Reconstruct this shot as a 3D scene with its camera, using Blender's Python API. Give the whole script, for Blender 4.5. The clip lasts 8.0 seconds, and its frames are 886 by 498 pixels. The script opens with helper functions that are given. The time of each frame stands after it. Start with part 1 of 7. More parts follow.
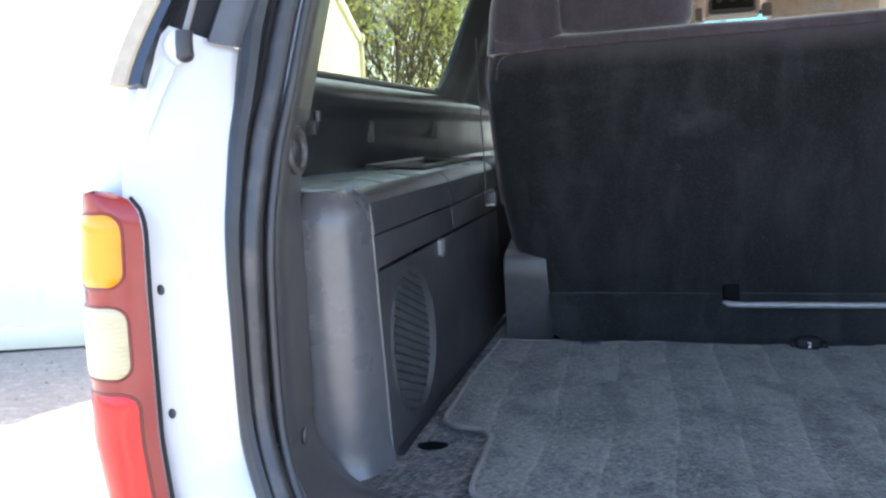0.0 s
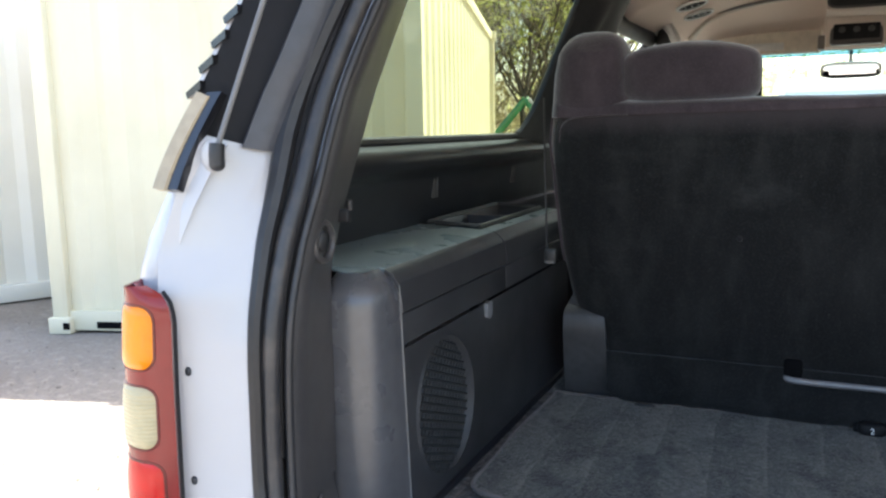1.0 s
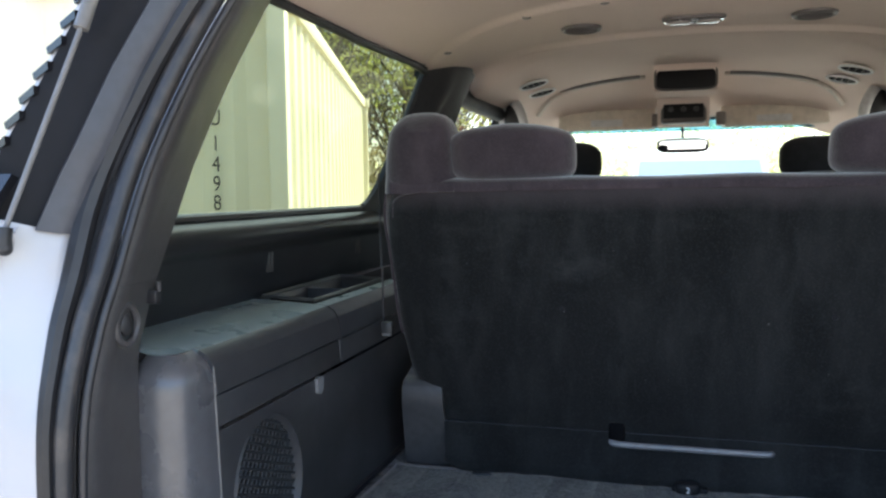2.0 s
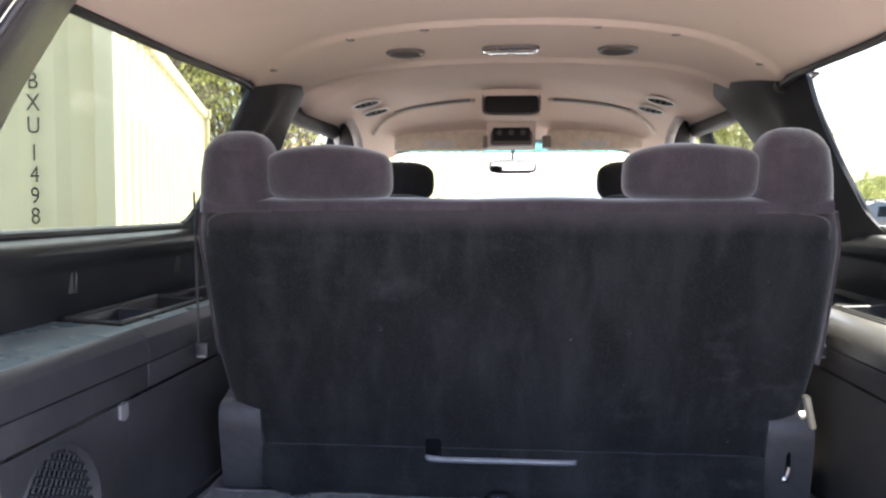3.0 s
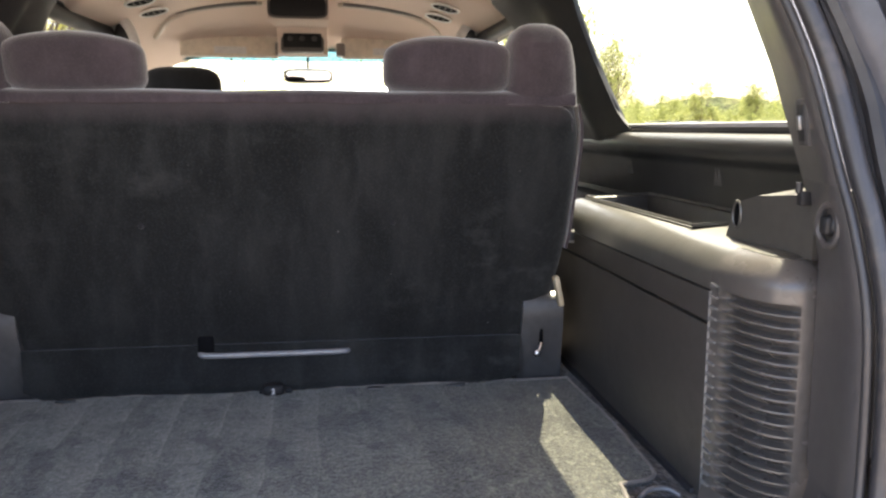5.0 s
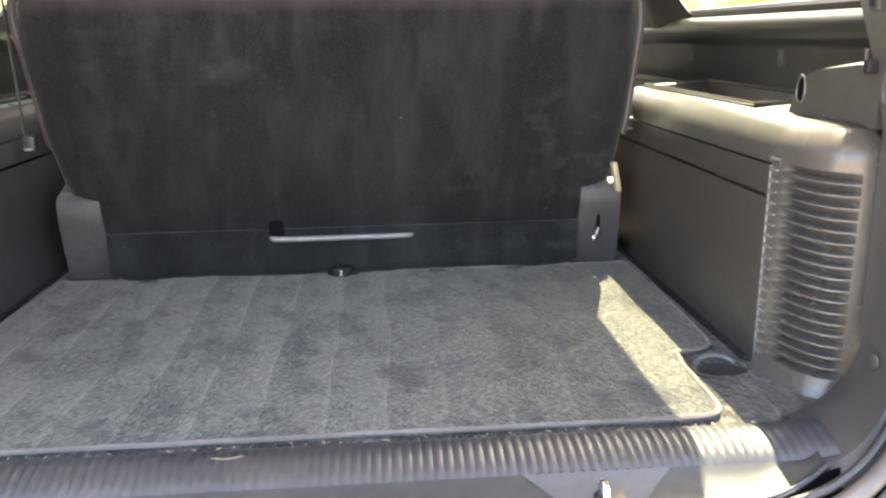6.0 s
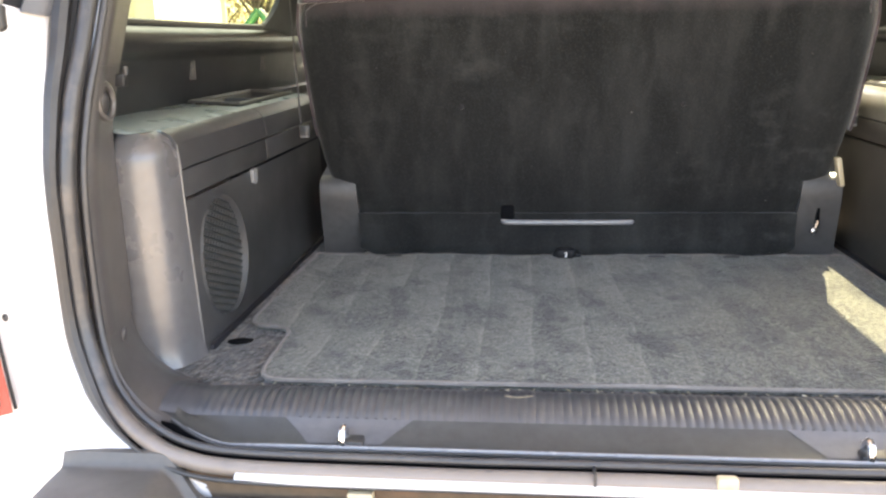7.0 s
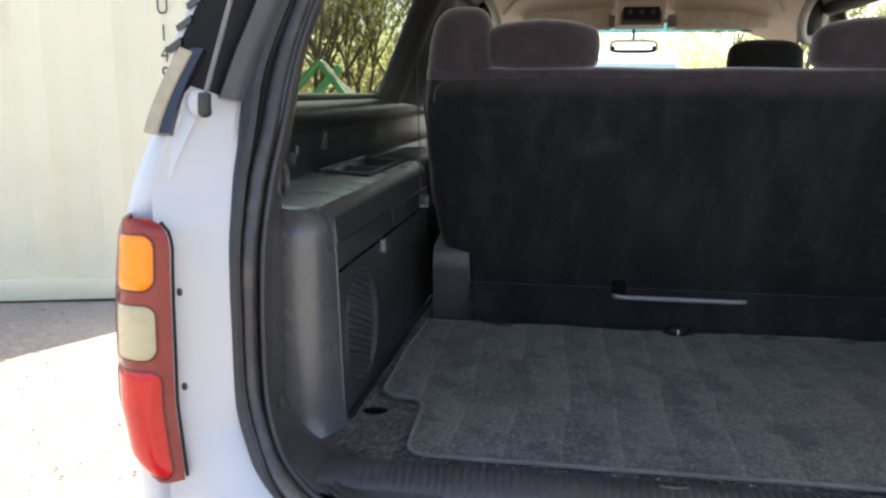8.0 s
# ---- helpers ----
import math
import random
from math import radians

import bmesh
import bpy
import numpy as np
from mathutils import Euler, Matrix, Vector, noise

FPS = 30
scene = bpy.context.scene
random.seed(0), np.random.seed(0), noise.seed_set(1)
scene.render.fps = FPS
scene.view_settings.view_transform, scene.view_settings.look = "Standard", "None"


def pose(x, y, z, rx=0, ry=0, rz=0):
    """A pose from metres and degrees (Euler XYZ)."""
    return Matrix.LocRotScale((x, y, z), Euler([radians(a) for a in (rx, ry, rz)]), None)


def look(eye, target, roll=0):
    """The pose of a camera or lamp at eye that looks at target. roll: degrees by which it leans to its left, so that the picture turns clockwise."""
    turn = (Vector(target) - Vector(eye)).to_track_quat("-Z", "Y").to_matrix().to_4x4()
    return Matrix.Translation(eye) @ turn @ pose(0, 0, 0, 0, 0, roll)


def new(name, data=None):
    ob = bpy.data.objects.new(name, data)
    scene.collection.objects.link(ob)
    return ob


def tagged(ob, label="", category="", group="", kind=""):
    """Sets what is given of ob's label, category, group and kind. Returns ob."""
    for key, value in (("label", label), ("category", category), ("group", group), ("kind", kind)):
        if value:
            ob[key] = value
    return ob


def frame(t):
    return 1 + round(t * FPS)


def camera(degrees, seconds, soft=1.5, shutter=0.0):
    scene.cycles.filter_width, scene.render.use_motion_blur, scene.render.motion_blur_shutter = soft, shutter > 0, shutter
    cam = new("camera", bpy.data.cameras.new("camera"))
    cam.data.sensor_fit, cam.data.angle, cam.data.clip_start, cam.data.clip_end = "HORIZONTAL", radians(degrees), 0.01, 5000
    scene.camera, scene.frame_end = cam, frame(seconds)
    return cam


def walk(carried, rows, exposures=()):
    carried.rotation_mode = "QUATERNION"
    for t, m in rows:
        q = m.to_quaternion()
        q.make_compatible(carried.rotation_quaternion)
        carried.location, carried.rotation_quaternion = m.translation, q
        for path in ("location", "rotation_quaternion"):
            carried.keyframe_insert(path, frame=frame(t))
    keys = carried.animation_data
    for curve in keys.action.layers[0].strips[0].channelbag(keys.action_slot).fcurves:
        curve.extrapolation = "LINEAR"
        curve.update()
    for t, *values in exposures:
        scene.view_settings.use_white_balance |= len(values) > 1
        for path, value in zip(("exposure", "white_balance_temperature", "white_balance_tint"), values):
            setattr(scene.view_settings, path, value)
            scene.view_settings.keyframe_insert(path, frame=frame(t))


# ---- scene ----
cam = camera(58.2, 8.0, soft=2.4, shutter=0.0)
PATH = [
    (0, (-0.307, -0.933, 1.256), (-0.817, 0.98, 0.977), -2.8),
    (0.5, (-0.22, -0.934, 1.357), (-0.92, 0.918, 1.072), -1.7),
    (1, (-0.149, -0.914, 1.395), (-0.965, 0.888, 1.099), -1.0),
    (1.5, (-0.09, -0.897, 1.407), (-0.805, 0.96, 1.207), -1.0),
    (2.8, (0.004, -0.902, 1.432), (-0.243, 1.079, 1.314), 0.1),
    (3, (0.022, -0.903, 1.431), (-0.153, 1.086, 1.322), 0.1),
    (3.5, (0.072, -0.903, 1.429), (0.07, 1.094, 1.325), 0.3),
    (4, (0.105, -0.914, 1.424), (0.225, 1.079, 1.304), 0.2),
    (4.2, (0.117, -0.921, 1.419), (0.275, 1.068, 1.282), 0.4),
    (5.3, (0.142, -0.95, 1.35), (0.415, 0.994, 0.968), 0.0),
    (5.5, (0.143, -0.96, 1.34), (0.399, 0.974, 0.902), -0.2),
    (6, (0.103, -1.0, 1.324), (0.243, 0.927, 0.808), -0.9),
    (6.5, (-0.02, -1.095, 1.324), (-0.085, 0.835, 0.805), -1.8),
    (7, (-0.106, -1.171, 1.325), (-0.31, 0.753, 0.82), -1.3),
    (7.5, (-0.196, -1.203, 1.356), (-0.457, 0.724, 0.887), 0.1),
    (8, (-0.293, -1.212, 1.387), (-0.592, 0.727, 1.001), 0.4),
]
EXPOSURES = [(0.0, 3.05, 5900, 8), (0.5, 2.9, 6300, 8), (1.0, 2.45, 6500, 7), (1.5, 2.35, 6050, 4), (3.0, 3.12, 6250, 20), (3.5, 2.85, 5950, 24), (4.0, 2.65, 6050, 22), (5.5, 3.57, 7700, 14), (6.0, 4.0, 7900, 12), (6.5, 4.15, 8200, 12), (7.0, 3.95, 8300, 12), (7.5, 2.58, 7300, 7), (8.0, 2.18, 6800, 9)]
walk(cam, [(t, look(eye, target, roll)) for t, eye, target, roll in PATH], EXPOSURES)

# ---- daylight ----
SUN = Vector((0.32, 0.61, 1.0)).normalized()
sun_up = math.asin(SUN.z)
world = bpy.data.worlds.new("sky")
world.use_nodes = True
scene.world = world
wn = world.node_tree
sky = wn.nodes.new("ShaderNodeTexSky")
sky.sky_type, sky.sun_disc = "NISHITA", False
sky.sun_elevation, sky.sun_rotation = sun_up, math.atan2(SUN.x, SUN.y)
sky.dust_density, sky.air_density = 3.5, 0.9
back = wn.nodes["Background"]
wn.links.new(sky.outputs["Color"], back.inputs["Color"])
back.inputs["Strength"].default_value = 0.15
sun_data = bpy.data.lights.new("sun", "SUN")
sun_data.energy, sun_data.angle, sun_data.color = 4.5, radians(0.5), (1.0, 0.96, 0.88)
sun_lamp = new("sun", sun_data)
sun_lamp.matrix_world = look(SUN * 50, (0, 0, 0))


# ---- materials ----
class Mat:
    """A node material with small chains of noise for colour and relief."""

    def __init__(self, name, colour=(0.5, 0.5, 0.5), rough=0.5, metal=0.0, spec=0.5, sheen=0.0):
        self.m = bpy.data.materials.new(name)
        self.m.use_nodes = True
        self.t = self.m.node_tree
        self.b = self.t.nodes["Principled BSDF"]
        self.b.inputs["Base Color"].default_value = (*colour, 1)
        self.b.inputs["Roughness"].default_value = rough
        self.b.inputs["Metallic"].default_value = metal
        self.b.inputs["Specular IOR Level"].default_value = spec
        if sheen:
            self.b.inputs["Sheen Weight"].default_value = sheen
            self.b.inputs["Sheen Roughness"].default_value = 0.45
        self.colour = colour
        self.coords = self.node("ShaderNodeTexCoord").outputs["Object"]
        self.last = None

    def node(self, kind):
        return self.t.nodes.new(kind)

    def link(self, a, b):
        self.t.links.new(a, b)

    def noise(self, scale, detail=4.0, stretch=None, rough=0.55):
        n = self.node("ShaderNodeTexNoise")
        n.inputs["Scale"].default_value, n.inputs["Detail"].default_value, n.inputs["Roughness"].default_value = scale, detail, rough
        src = self.coords
        if stretch:
            mp = self.node("ShaderNodeMapping")
            mp.inputs["Scale"].default_value = stretch
            self.link(src, mp.inputs["Vector"])
            src = mp.outputs["Vector"]
        self.link(src, n.inputs["Vector"])
        return n.outputs["Fac"]

    def ramp(self, fac, a, b, lo=0.35, hi=0.65):
        r = self.node("ShaderNodeMapRange")
        r.inputs["From Min"].default_value, r.inputs["From Max"].default_value = lo, hi
        r.inputs["To Min"].default_value, r.inputs["To Max"].default_value = a, b
        self.link(fac, r.inputs["Value"])
        return r.outputs["Result"]

    def vary(self, fac, other, lo=0.35, hi=0.65, amount=1.0):
        """Mixes the colour towards other where the noise is high."""
        mix = self.node("ShaderNodeMix")
        mix.data_type = "RGBA"
        if self.last:
            self.link(self.last, mix.inputs[6])
        else:
            mix.inputs[6].default_value = (*self.colour, 1)
        mix.inputs[7].default_value = (*other, 1)
        self.link(self.ramp(fac, 0, amount, lo, hi), mix.inputs[0])
        self.last = mix.outputs[2]
        self.link(self.last, self.b.inputs["Base Color"])
        return self

    def gloss(self, fac, a, b, lo=0.3, hi=0.7):
        self.link(self.ramp(fac, a, b, lo, hi), self.b.inputs["Roughness"])
        return self

    def bump(self, fac, strength=0.3, depth=0.002):
        bp = self.node("ShaderNodeBump")
        bp.inputs["Strength"].default_value, bp.inputs["Distance"].default_value = strength, depth
        self.link(fac, bp.inputs["Height"])
        old = self.b.inputs["Normal"].links
        if old:
            self.link(old[0].from_socket, bp.inputs["Normal"])
        self.link(bp.outputs["Normal"], self.b.inputs["Normal"])
        return self


def plastic(name, colour, rough=0.5, grain=900.0, dust=(0.16, 0.16, 0.16), amount=0.25, spec=0.5):
    m = Mat(name, colour, rough, spec=spec)
    m.vary(m.noise(5.0, 6), dust, 0.45, 0.85, amount)
    m.vary(m.noise(60.0, 3), tuple(c * 0.7 for c in colour), 0.4, 0.7, 0.5)
    m.gloss(m.noise(9.0, 5), rough - 0.02, rough + 0.07)
    m.bump(m.noise(grain, 2), 0.25, 0.0006)
    return m.m


def cloth(name, colour, light, pile=700.0, sheen=0.5, stretch=(1, 1, 0.4)):
    m = Mat(name, colour, 0.95, spec=0.15, sheen=sheen)
    m.vary(m.noise(4.5, 6, stretch), light, 0.42, 0.75, 0.7)
    m.vary(m.noise(13.0, 5, (1.0, 1.0, 0.25)), light, 0.50, 0.72, 0.5)
    m.vary(m.noise(30.0, 4, (1.0, 1.0, 0.12)), light, 0.52, 0.72, 0.4)
    m.vary(m.noise(26.0, 4), tuple(c * 0.6 for c in colour), 0.4, 0.7, 0.5)
    m.vary(m.noise(pile, 2), light, 0.45, 0.75, 0.35)
    m.bump(m.noise(12.0, 4), 0.25, 0.006)
    m.bump(m.noise(pile, 2), 0.6, 0.0015)
    return m.m


def brushed_nap(name, dark, light):
    """Short seatback carpet: downward brush streaks, hand-sized pale smudges, and fine pile."""
    m = Mat(name, dark, 0.95, spec=0.12, sheen=0.16)
    m.vary(m.noise(1.0, 5, (9.0, 9.0, 1.4)), light, 0.44, 0.70, 0.32)
    m.vary(m.noise(1.0, 4, (26.0, 26.0, 4.0)), light, 0.50, 0.72, 0.22)
    mask = m.ramp(m.noise(1.0, 3, (3.2, 3.2, 4.2)), 0.0, 1.0, 0.46, 0.62)
    patch = m.ramp(m.noise(1.0, 6, (15.0, 15.0, 24.0), 0.65), 0.0, 1.0, 0.50, 0.68)
    both = m.node("ShaderNodeMath")
    both.operation = "MULTIPLY"
    m.link(mask, both.inputs[0])
    m.link(patch, both.inputs[1])
    m.vary(both.outputs[0], light, 0.0, 1.0, 0.6)
    m.vary(m.noise(1.0, 5, (7.0, 7.0, 5.0)), tuple(c * 0.55 for c in dark), 0.50, 0.68, 0.6)
    m.vary(m.noise(240.0, 2), light, 0.48, 0.74, 0.30)
    m.vary(m.noise(95.0, 1), (0.16, 0.155, 0.15), 0.80, 0.84, 0.5)
    m.bump(m.noise(9.0, 4), 0.25, 0.006)
    m.bump(m.noise(260.0, 2), 0.6, 0.0015)
    return m.m


def carpet(name, dark, light, band, pile=165.0, right_shade=0.0):
    """Cut pile: tufts, darker trodden patches, and brushed lanes along the car; can be darkened to the right for the
    light's fall-off.
    """
    m = Mat(name, dark, 1.0, spec=0.05, sheen=0.25)
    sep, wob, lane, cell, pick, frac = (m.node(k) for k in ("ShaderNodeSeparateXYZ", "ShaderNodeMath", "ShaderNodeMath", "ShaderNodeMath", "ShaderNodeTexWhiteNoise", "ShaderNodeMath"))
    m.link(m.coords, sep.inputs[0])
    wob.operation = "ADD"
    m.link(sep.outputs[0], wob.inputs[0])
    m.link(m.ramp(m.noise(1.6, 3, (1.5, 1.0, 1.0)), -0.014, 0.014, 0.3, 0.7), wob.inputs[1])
    lane.operation, cell.operation, frac.operation, pick.noise_dimensions = "MULTIPLY", "FLOOR", "FRACT", "1D"
    lane.inputs[1].default_value = 1 / 0.094
    m.link(wob.outputs[0], lane.inputs[0])
    m.link(lane.outputs[0], cell.inputs[0])
    m.link(lane.outputs[0], frac.inputs[0])
    m.link(cell.outputs[0], pick.inputs["W"])
    m.vary(pick.outputs["Value"], band, 0.1, 0.9, 0.45)
    m.vary(frac.outputs[0], band, 0.0, 1.0, 0.9)
    m.vary(frac.outputs[0], light, 0.90, 1.0, 0.42)
    m.vary(m.noise(2.2, 5, (3.0, 0.6, 1)), band, 0.42, 0.60, 0.25)
    # fall-off of light towards the right, put into the pile's colour
    m.vary(wob.outputs[0], tuple(c * 0.55 for c in dark), 0.02, 0.42, right_shade)
    m.vary(m.noise(5.0, 6, (2.2, 0.9, 1)), tuple(c * 0.35 for c in dark), 0.52, 0.63, 0.72)
    m.vary(m.noise(7.5, 6), tuple(c * 0.3 for c in dark), 0.52, 0.66, 0.8)
    m.vary(m.noise(pile * 0.85, 3, (1, 0.6, 1), rough=0.7), light, 0.46, 0.70, 0.62)
    m.vary(m.noise(pile * 0.6, 2, (1, 0.5, 1)), tuple(c * 0.35 for c in dark), 0.46, 0.74, 0.58)
    m.vary(m.noise(9.0, 7, (1.3, 0.8, 1), rough=0.68), tuple(c * 0.35 for c in dark), 0.53, 0.63, 0.78)
    m.bump(m.noise(pile, 3, (1, 0.5, 1), rough=0.7), 1.0, 0.007)
    m.bump(m.noise(35.0, 4), 0.5, 0.006)
    return m.m


def glass(name, tint):
    m = bpy.data.materials.new(name)
    m.use_nodes = True
    t = m.node_tree
    t.nodes.remove(t.nodes["Principled BSDF"])
    tr, gl, mix, fr, rg = (t.nodes.new(k) for k in ("ShaderNodeBsdfTransparent", "ShaderNodeBsdfGlossy", "ShaderNodeMixShader", "ShaderNodeLayerWeight", "ShaderNodeMapRange"))
    tr.inputs["Color"].default_value = (*tint, 1)
    gl.inputs["Roughness"].default_value = 0.02
    fr.inputs["Blend"].default_value = 0.25
    rg.inputs["To Min"].default_value, rg.inputs["To Max"].default_value = 0.008, 0.07
    t.links.new(fr.outputs["Facing"], rg.inputs["Value"])
    t.links.new(rg.outputs["Result"], mix.inputs["Fac"])
    t.links.new(tr.outputs["BSDF"], mix.inputs[1])
    t.links.new(gl.outputs["BSDF"], mix.inputs[2])
    t.links.new(mix.outputs["Shader"], t.nodes["Material Output"].inputs["Surface"])
    return m


def paint(name, colour, rough=0.25, dirt=(0.35, 0.33, 0.3), amount=0.15, coat=0.6, scale=3.0):
    m = Mat(name, colour, rough)
    m.b.inputs["Coat Weight"].default_value = coat
    m.b.inputs["Coat Roughness"].default_value = 0.08
    m.vary(m.noise(scale, 7), dirt, 0.45, 0.85, amount)
    m.bump(m.noise(300.0, 2), 0.05, 0.0005)
    return m.m


def steel(name, colour=(0.6, 0.6, 0.62), rough=0.25):
    m = Mat(name, colour, rough, 1.0)
    m.vary(m.noise(60.0, 5), (0.25, 0.23, 0.2), 0.55, 0.75, 0.5)
    m.gloss(m.noise(80.0, 4), rough - 0.1, rough + 0.2)
    return m.m


TRIM = plastic("charcoal trim plastic", (0.046, 0.0465, 0.050), 0.34)
# copy of the charcoal trim, browned for warm light on the right panel
TRIM_WARM_LIT = plastic("trim plastic browned for warm light on the right", (0.044, 0.040, 0.037), 0.42, 900.0, (0.13, 0.12, 0.11), 0.2, 0.4)
COVER = plastic("charcoal hinge cover plastic", (0.060, 0.058, 0.060), 0.34)
# column plastics: charcoal lightened to hold highlights and ground reflected in them
COLUMN = plastic("charcoal column plastic lightened for its highlights", (0.098, 0.098, 0.105), 0.27, 900.0, (0.16, 0.16, 0.16), 0.2, 0.75)
RIBBED = plastic("ribbed charcoal column plastic", (0.086, 0.079, 0.074), 0.25, 900.0, (0.16, 0.15, 0.14), 0.2, 0.65)
TRIM_SOFT = plastic("charcoal soft trim", (0.022, 0.023, 0.025), 0.32, 500.0, (0.08, 0.08, 0.08), 0.2, 0.5)
TRIM_BLACK = plastic("black plastic", (0.018, 0.018, 0.020), 0.4)
# pale teal base colour holds the window's reflection on the left ledge
LEDGE_TOP = plastic("lid plastic with window sheen in its colour", (0.25, 0.315, 0.32), 0.26, 500.0, (0.2, 0.22, 0.22), 0.4, 1.0)
LEDGE = plastic("glossy charcoal ledge plastic", (0.062, 0.060, 0.055), 0.30, 500.0, (0.19, 0.18, 0.165), 0.35, 0.9)
SILL = plastic("ribbed sill plastic", (0.040, 0.041, 0.047), 0.36, 700.0, (0.14, 0.135, 0.13), 0.3, 0.6)
RUBBER = plastic("weatherstrip rubber", (0.029, 0.029, 0.032), 0.38, 400.0, (0.13, 0.115, 0.10), 0.4)
# seal rubber: tan blotches at random, and paler towards the bottom
SEAL_RUBBER = Mat("blotchy weatherstrip rubber, paler low down", (0.032, 0.032, 0.035), 0.36)
_sep, _add = SEAL_RUBBER.node("ShaderNodeSeparateXYZ"), SEAL_RUBBER.node("ShaderNodeMath")
SEAL_RUBBER.link(SEAL_RUBBER.coords, _sep.inputs[0])
SEAL_RUBBER.link(_sep.outputs[2], _add.inputs[0])
SEAL_RUBBER.link(SEAL_RUBBER.ramp(SEAL_RUBBER.noise(14.0, 5), -0.03, 0.03, 0.3, 0.7), _add.inputs[1])
SEAL_RUBBER.vary(_add.outputs[0], (0.155, 0.132, 0.118), 0.84, 0.76, 0.9)
SEAL_RUBBER.vary(SEAL_RUBBER.noise(30.0, 5), (0.12, 0.10, 0.085), 0.5, 0.75, 0.5)
SEAL_RUBBER.bump(SEAL_RUBBER.noise(400.0, 2), 0.25, 0.0006)
SEAL_RUBBER = SEAL_RUBBER.m
SILL_PAD = plastic("smooth sill pad plastic", (0.066, 0.069, 0.079), 0.35, 700.0)
SILL_LIP = plastic("glossy sill lip with sky glint in its colour", (0.21, 0.21, 0.22), 0.24, 400.0)
STEP_PAD = plastic("grey bumper plastic", (0.062, 0.057, 0.053), 0.42, 350.0, (0.14, 0.125, 0.11), 0.3)
ROAD_DIRT = plastic("rusty road dirt", (0.105, 0.078, 0.056), 0.9, 220.0, (0.20, 0.10, 0.055), 0.6, 0.1)
SILL_FACE = plastic("smooth dark sill plastic", (0.031, 0.033, 0.034), 0.42, 700.0, (0.10, 0.10, 0.10), 0.25, 0.42)
# near-black that stands in for shade in hollows; also real black webbing
GAP = plastic("black for shaded hollows, underside and webbing", (0.005, 0.005, 0.006), 0.85, 900.0, (0.008, 0.008, 0.008), 0.2, 0.05)
VELOUR = cloth("grey-plum velour", (0.036, 0.029, 0.034), (0.076, 0.060, 0.069), 260.0, 0.65)
PILLAR = plastic("charcoal pillar plastic", (0.061, 0.058, 0.059), 0.36, 900.0, (0.13, 0.125, 0.12), 0.2, 0.55)
PILLAR_DARK = plastic("near-black pillar plastic", (0.015, 0.0155, 0.020), 0.5, 600.0, (0.05, 0.05, 0.058), 0.2, 0.28)
SEATBACK = brushed_nap("charcoal seatback carpet", (0.0100, 0.0106, 0.0114), (0.043, 0.045, 0.045))


def blend_upwards(material, colour, lo, hi):
    """Paints the lighter look of a rounded top into a part's colour, with a ragged edge."""
    t = material.node_tree
    b = t.nodes["Principled BSDF"]
    old = b.inputs["Base Color"].links[0].from_socket
    co, sep, add, nz, mr, mix = (t.nodes.new(k) for k in ("ShaderNodeTexCoord", "ShaderNodeSeparateXYZ", "ShaderNodeMath", "ShaderNodeTexNoise", "ShaderNodeMapRange", "ShaderNodeMix"))
    nz.inputs["Scale"].default_value = 18.0
    t.links.new(co.outputs["Object"], sep.inputs[0])
    t.links.new(co.outputs["Object"], nz.inputs["Vector"])
    add.operation = "MULTIPLY_ADD"
    t.links.new(nz.outputs["Fac"], add.inputs[0])
    add.inputs[1].default_value = 0.03
    t.links.new(sep.outputs[2], add.inputs[2])
    mr.inputs["From Min"].default_value, mr.inputs["From Max"].default_value = lo + 0.015, hi + 0.015
    t.links.new(add.outputs[0], mr.inputs["Value"])
    mix.data_type = "RGBA"
    t.links.new(mr.outputs["Result"], mix.inputs[0])
    t.links.new(old, mix.inputs[6])
    mix.inputs[7].default_value = (*colour, 1)
    t.links.new(mix.outputs[2], b.inputs["Base Color"])


# paler shading of the seatback's curved top, blended into its colour
blend_upwards(SEATBACK, (0.050, 0.043, 0.047), 1.375, 1.425)
SKIRT = cloth("charcoal skirt carpet", (0.012, 0.012, 0.014), (0.026, 0.026, 0.029), 220.0, 0.2)
SEAT_DARK = cloth("dark grey seat cloth", (0.016, 0.015, 0.016), (0.03, 0.028, 0.03), 600.0, 0.3)
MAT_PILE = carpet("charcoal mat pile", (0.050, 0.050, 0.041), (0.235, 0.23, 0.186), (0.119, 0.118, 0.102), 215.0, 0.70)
FLOOR_PILE = carpet("dusty floor carpet", (0.026, 0.023, 0.021), (0.20, 0.16, 0.13), (0.06, 0.052, 0.046), 90.0)
# shade of the floor well, put into its carpet colour
WELL_PILE = cloth("well carpet blackened for its shade", (0.009, 0.0085, 0.008), (0.030, 0.027, 0.024), 260.0, 0.1)
BINDING = cloth("mat binding yarn", (0.135, 0.120, 0.112), (0.22, 0.20, 0.19), 900.0, 0.15)
HEADLINER = Mat("beige headliner cloth", (0.72, 0.595, 0.53), 0.95, spec=0.1)
HEADLINER.vary(HEADLINER.noise(2.0, 5), (0.65, 0.53, 0.47), 0.45, 0.75, 0.6)
HEADLINER.vary(HEADLINER.noise(300.0, 2), (0.59, 0.485, 0.425), 0.5, 0.7, 0.4)
HEADLINER.bump(HEADLINER.noise(350.0, 2), 0.3, 0.0008)
HEADLINER = HEADLINER.m
VISOR_CLOTH = cloth("pinkish beige visor cloth", (0.80, 0.72, 0.62), (0.84, 0.77, 0.68), 900.0, 0.1)
BEIGE = plastic("beige plastic", (0.60, 0.52, 0.455), 0.45, 500.0, (0.5, 0.43, 0.38), 0.2)
GREY_PLASTIC = plastic("warm grey plastic", (0.22, 0.195, 0.185), 0.5)
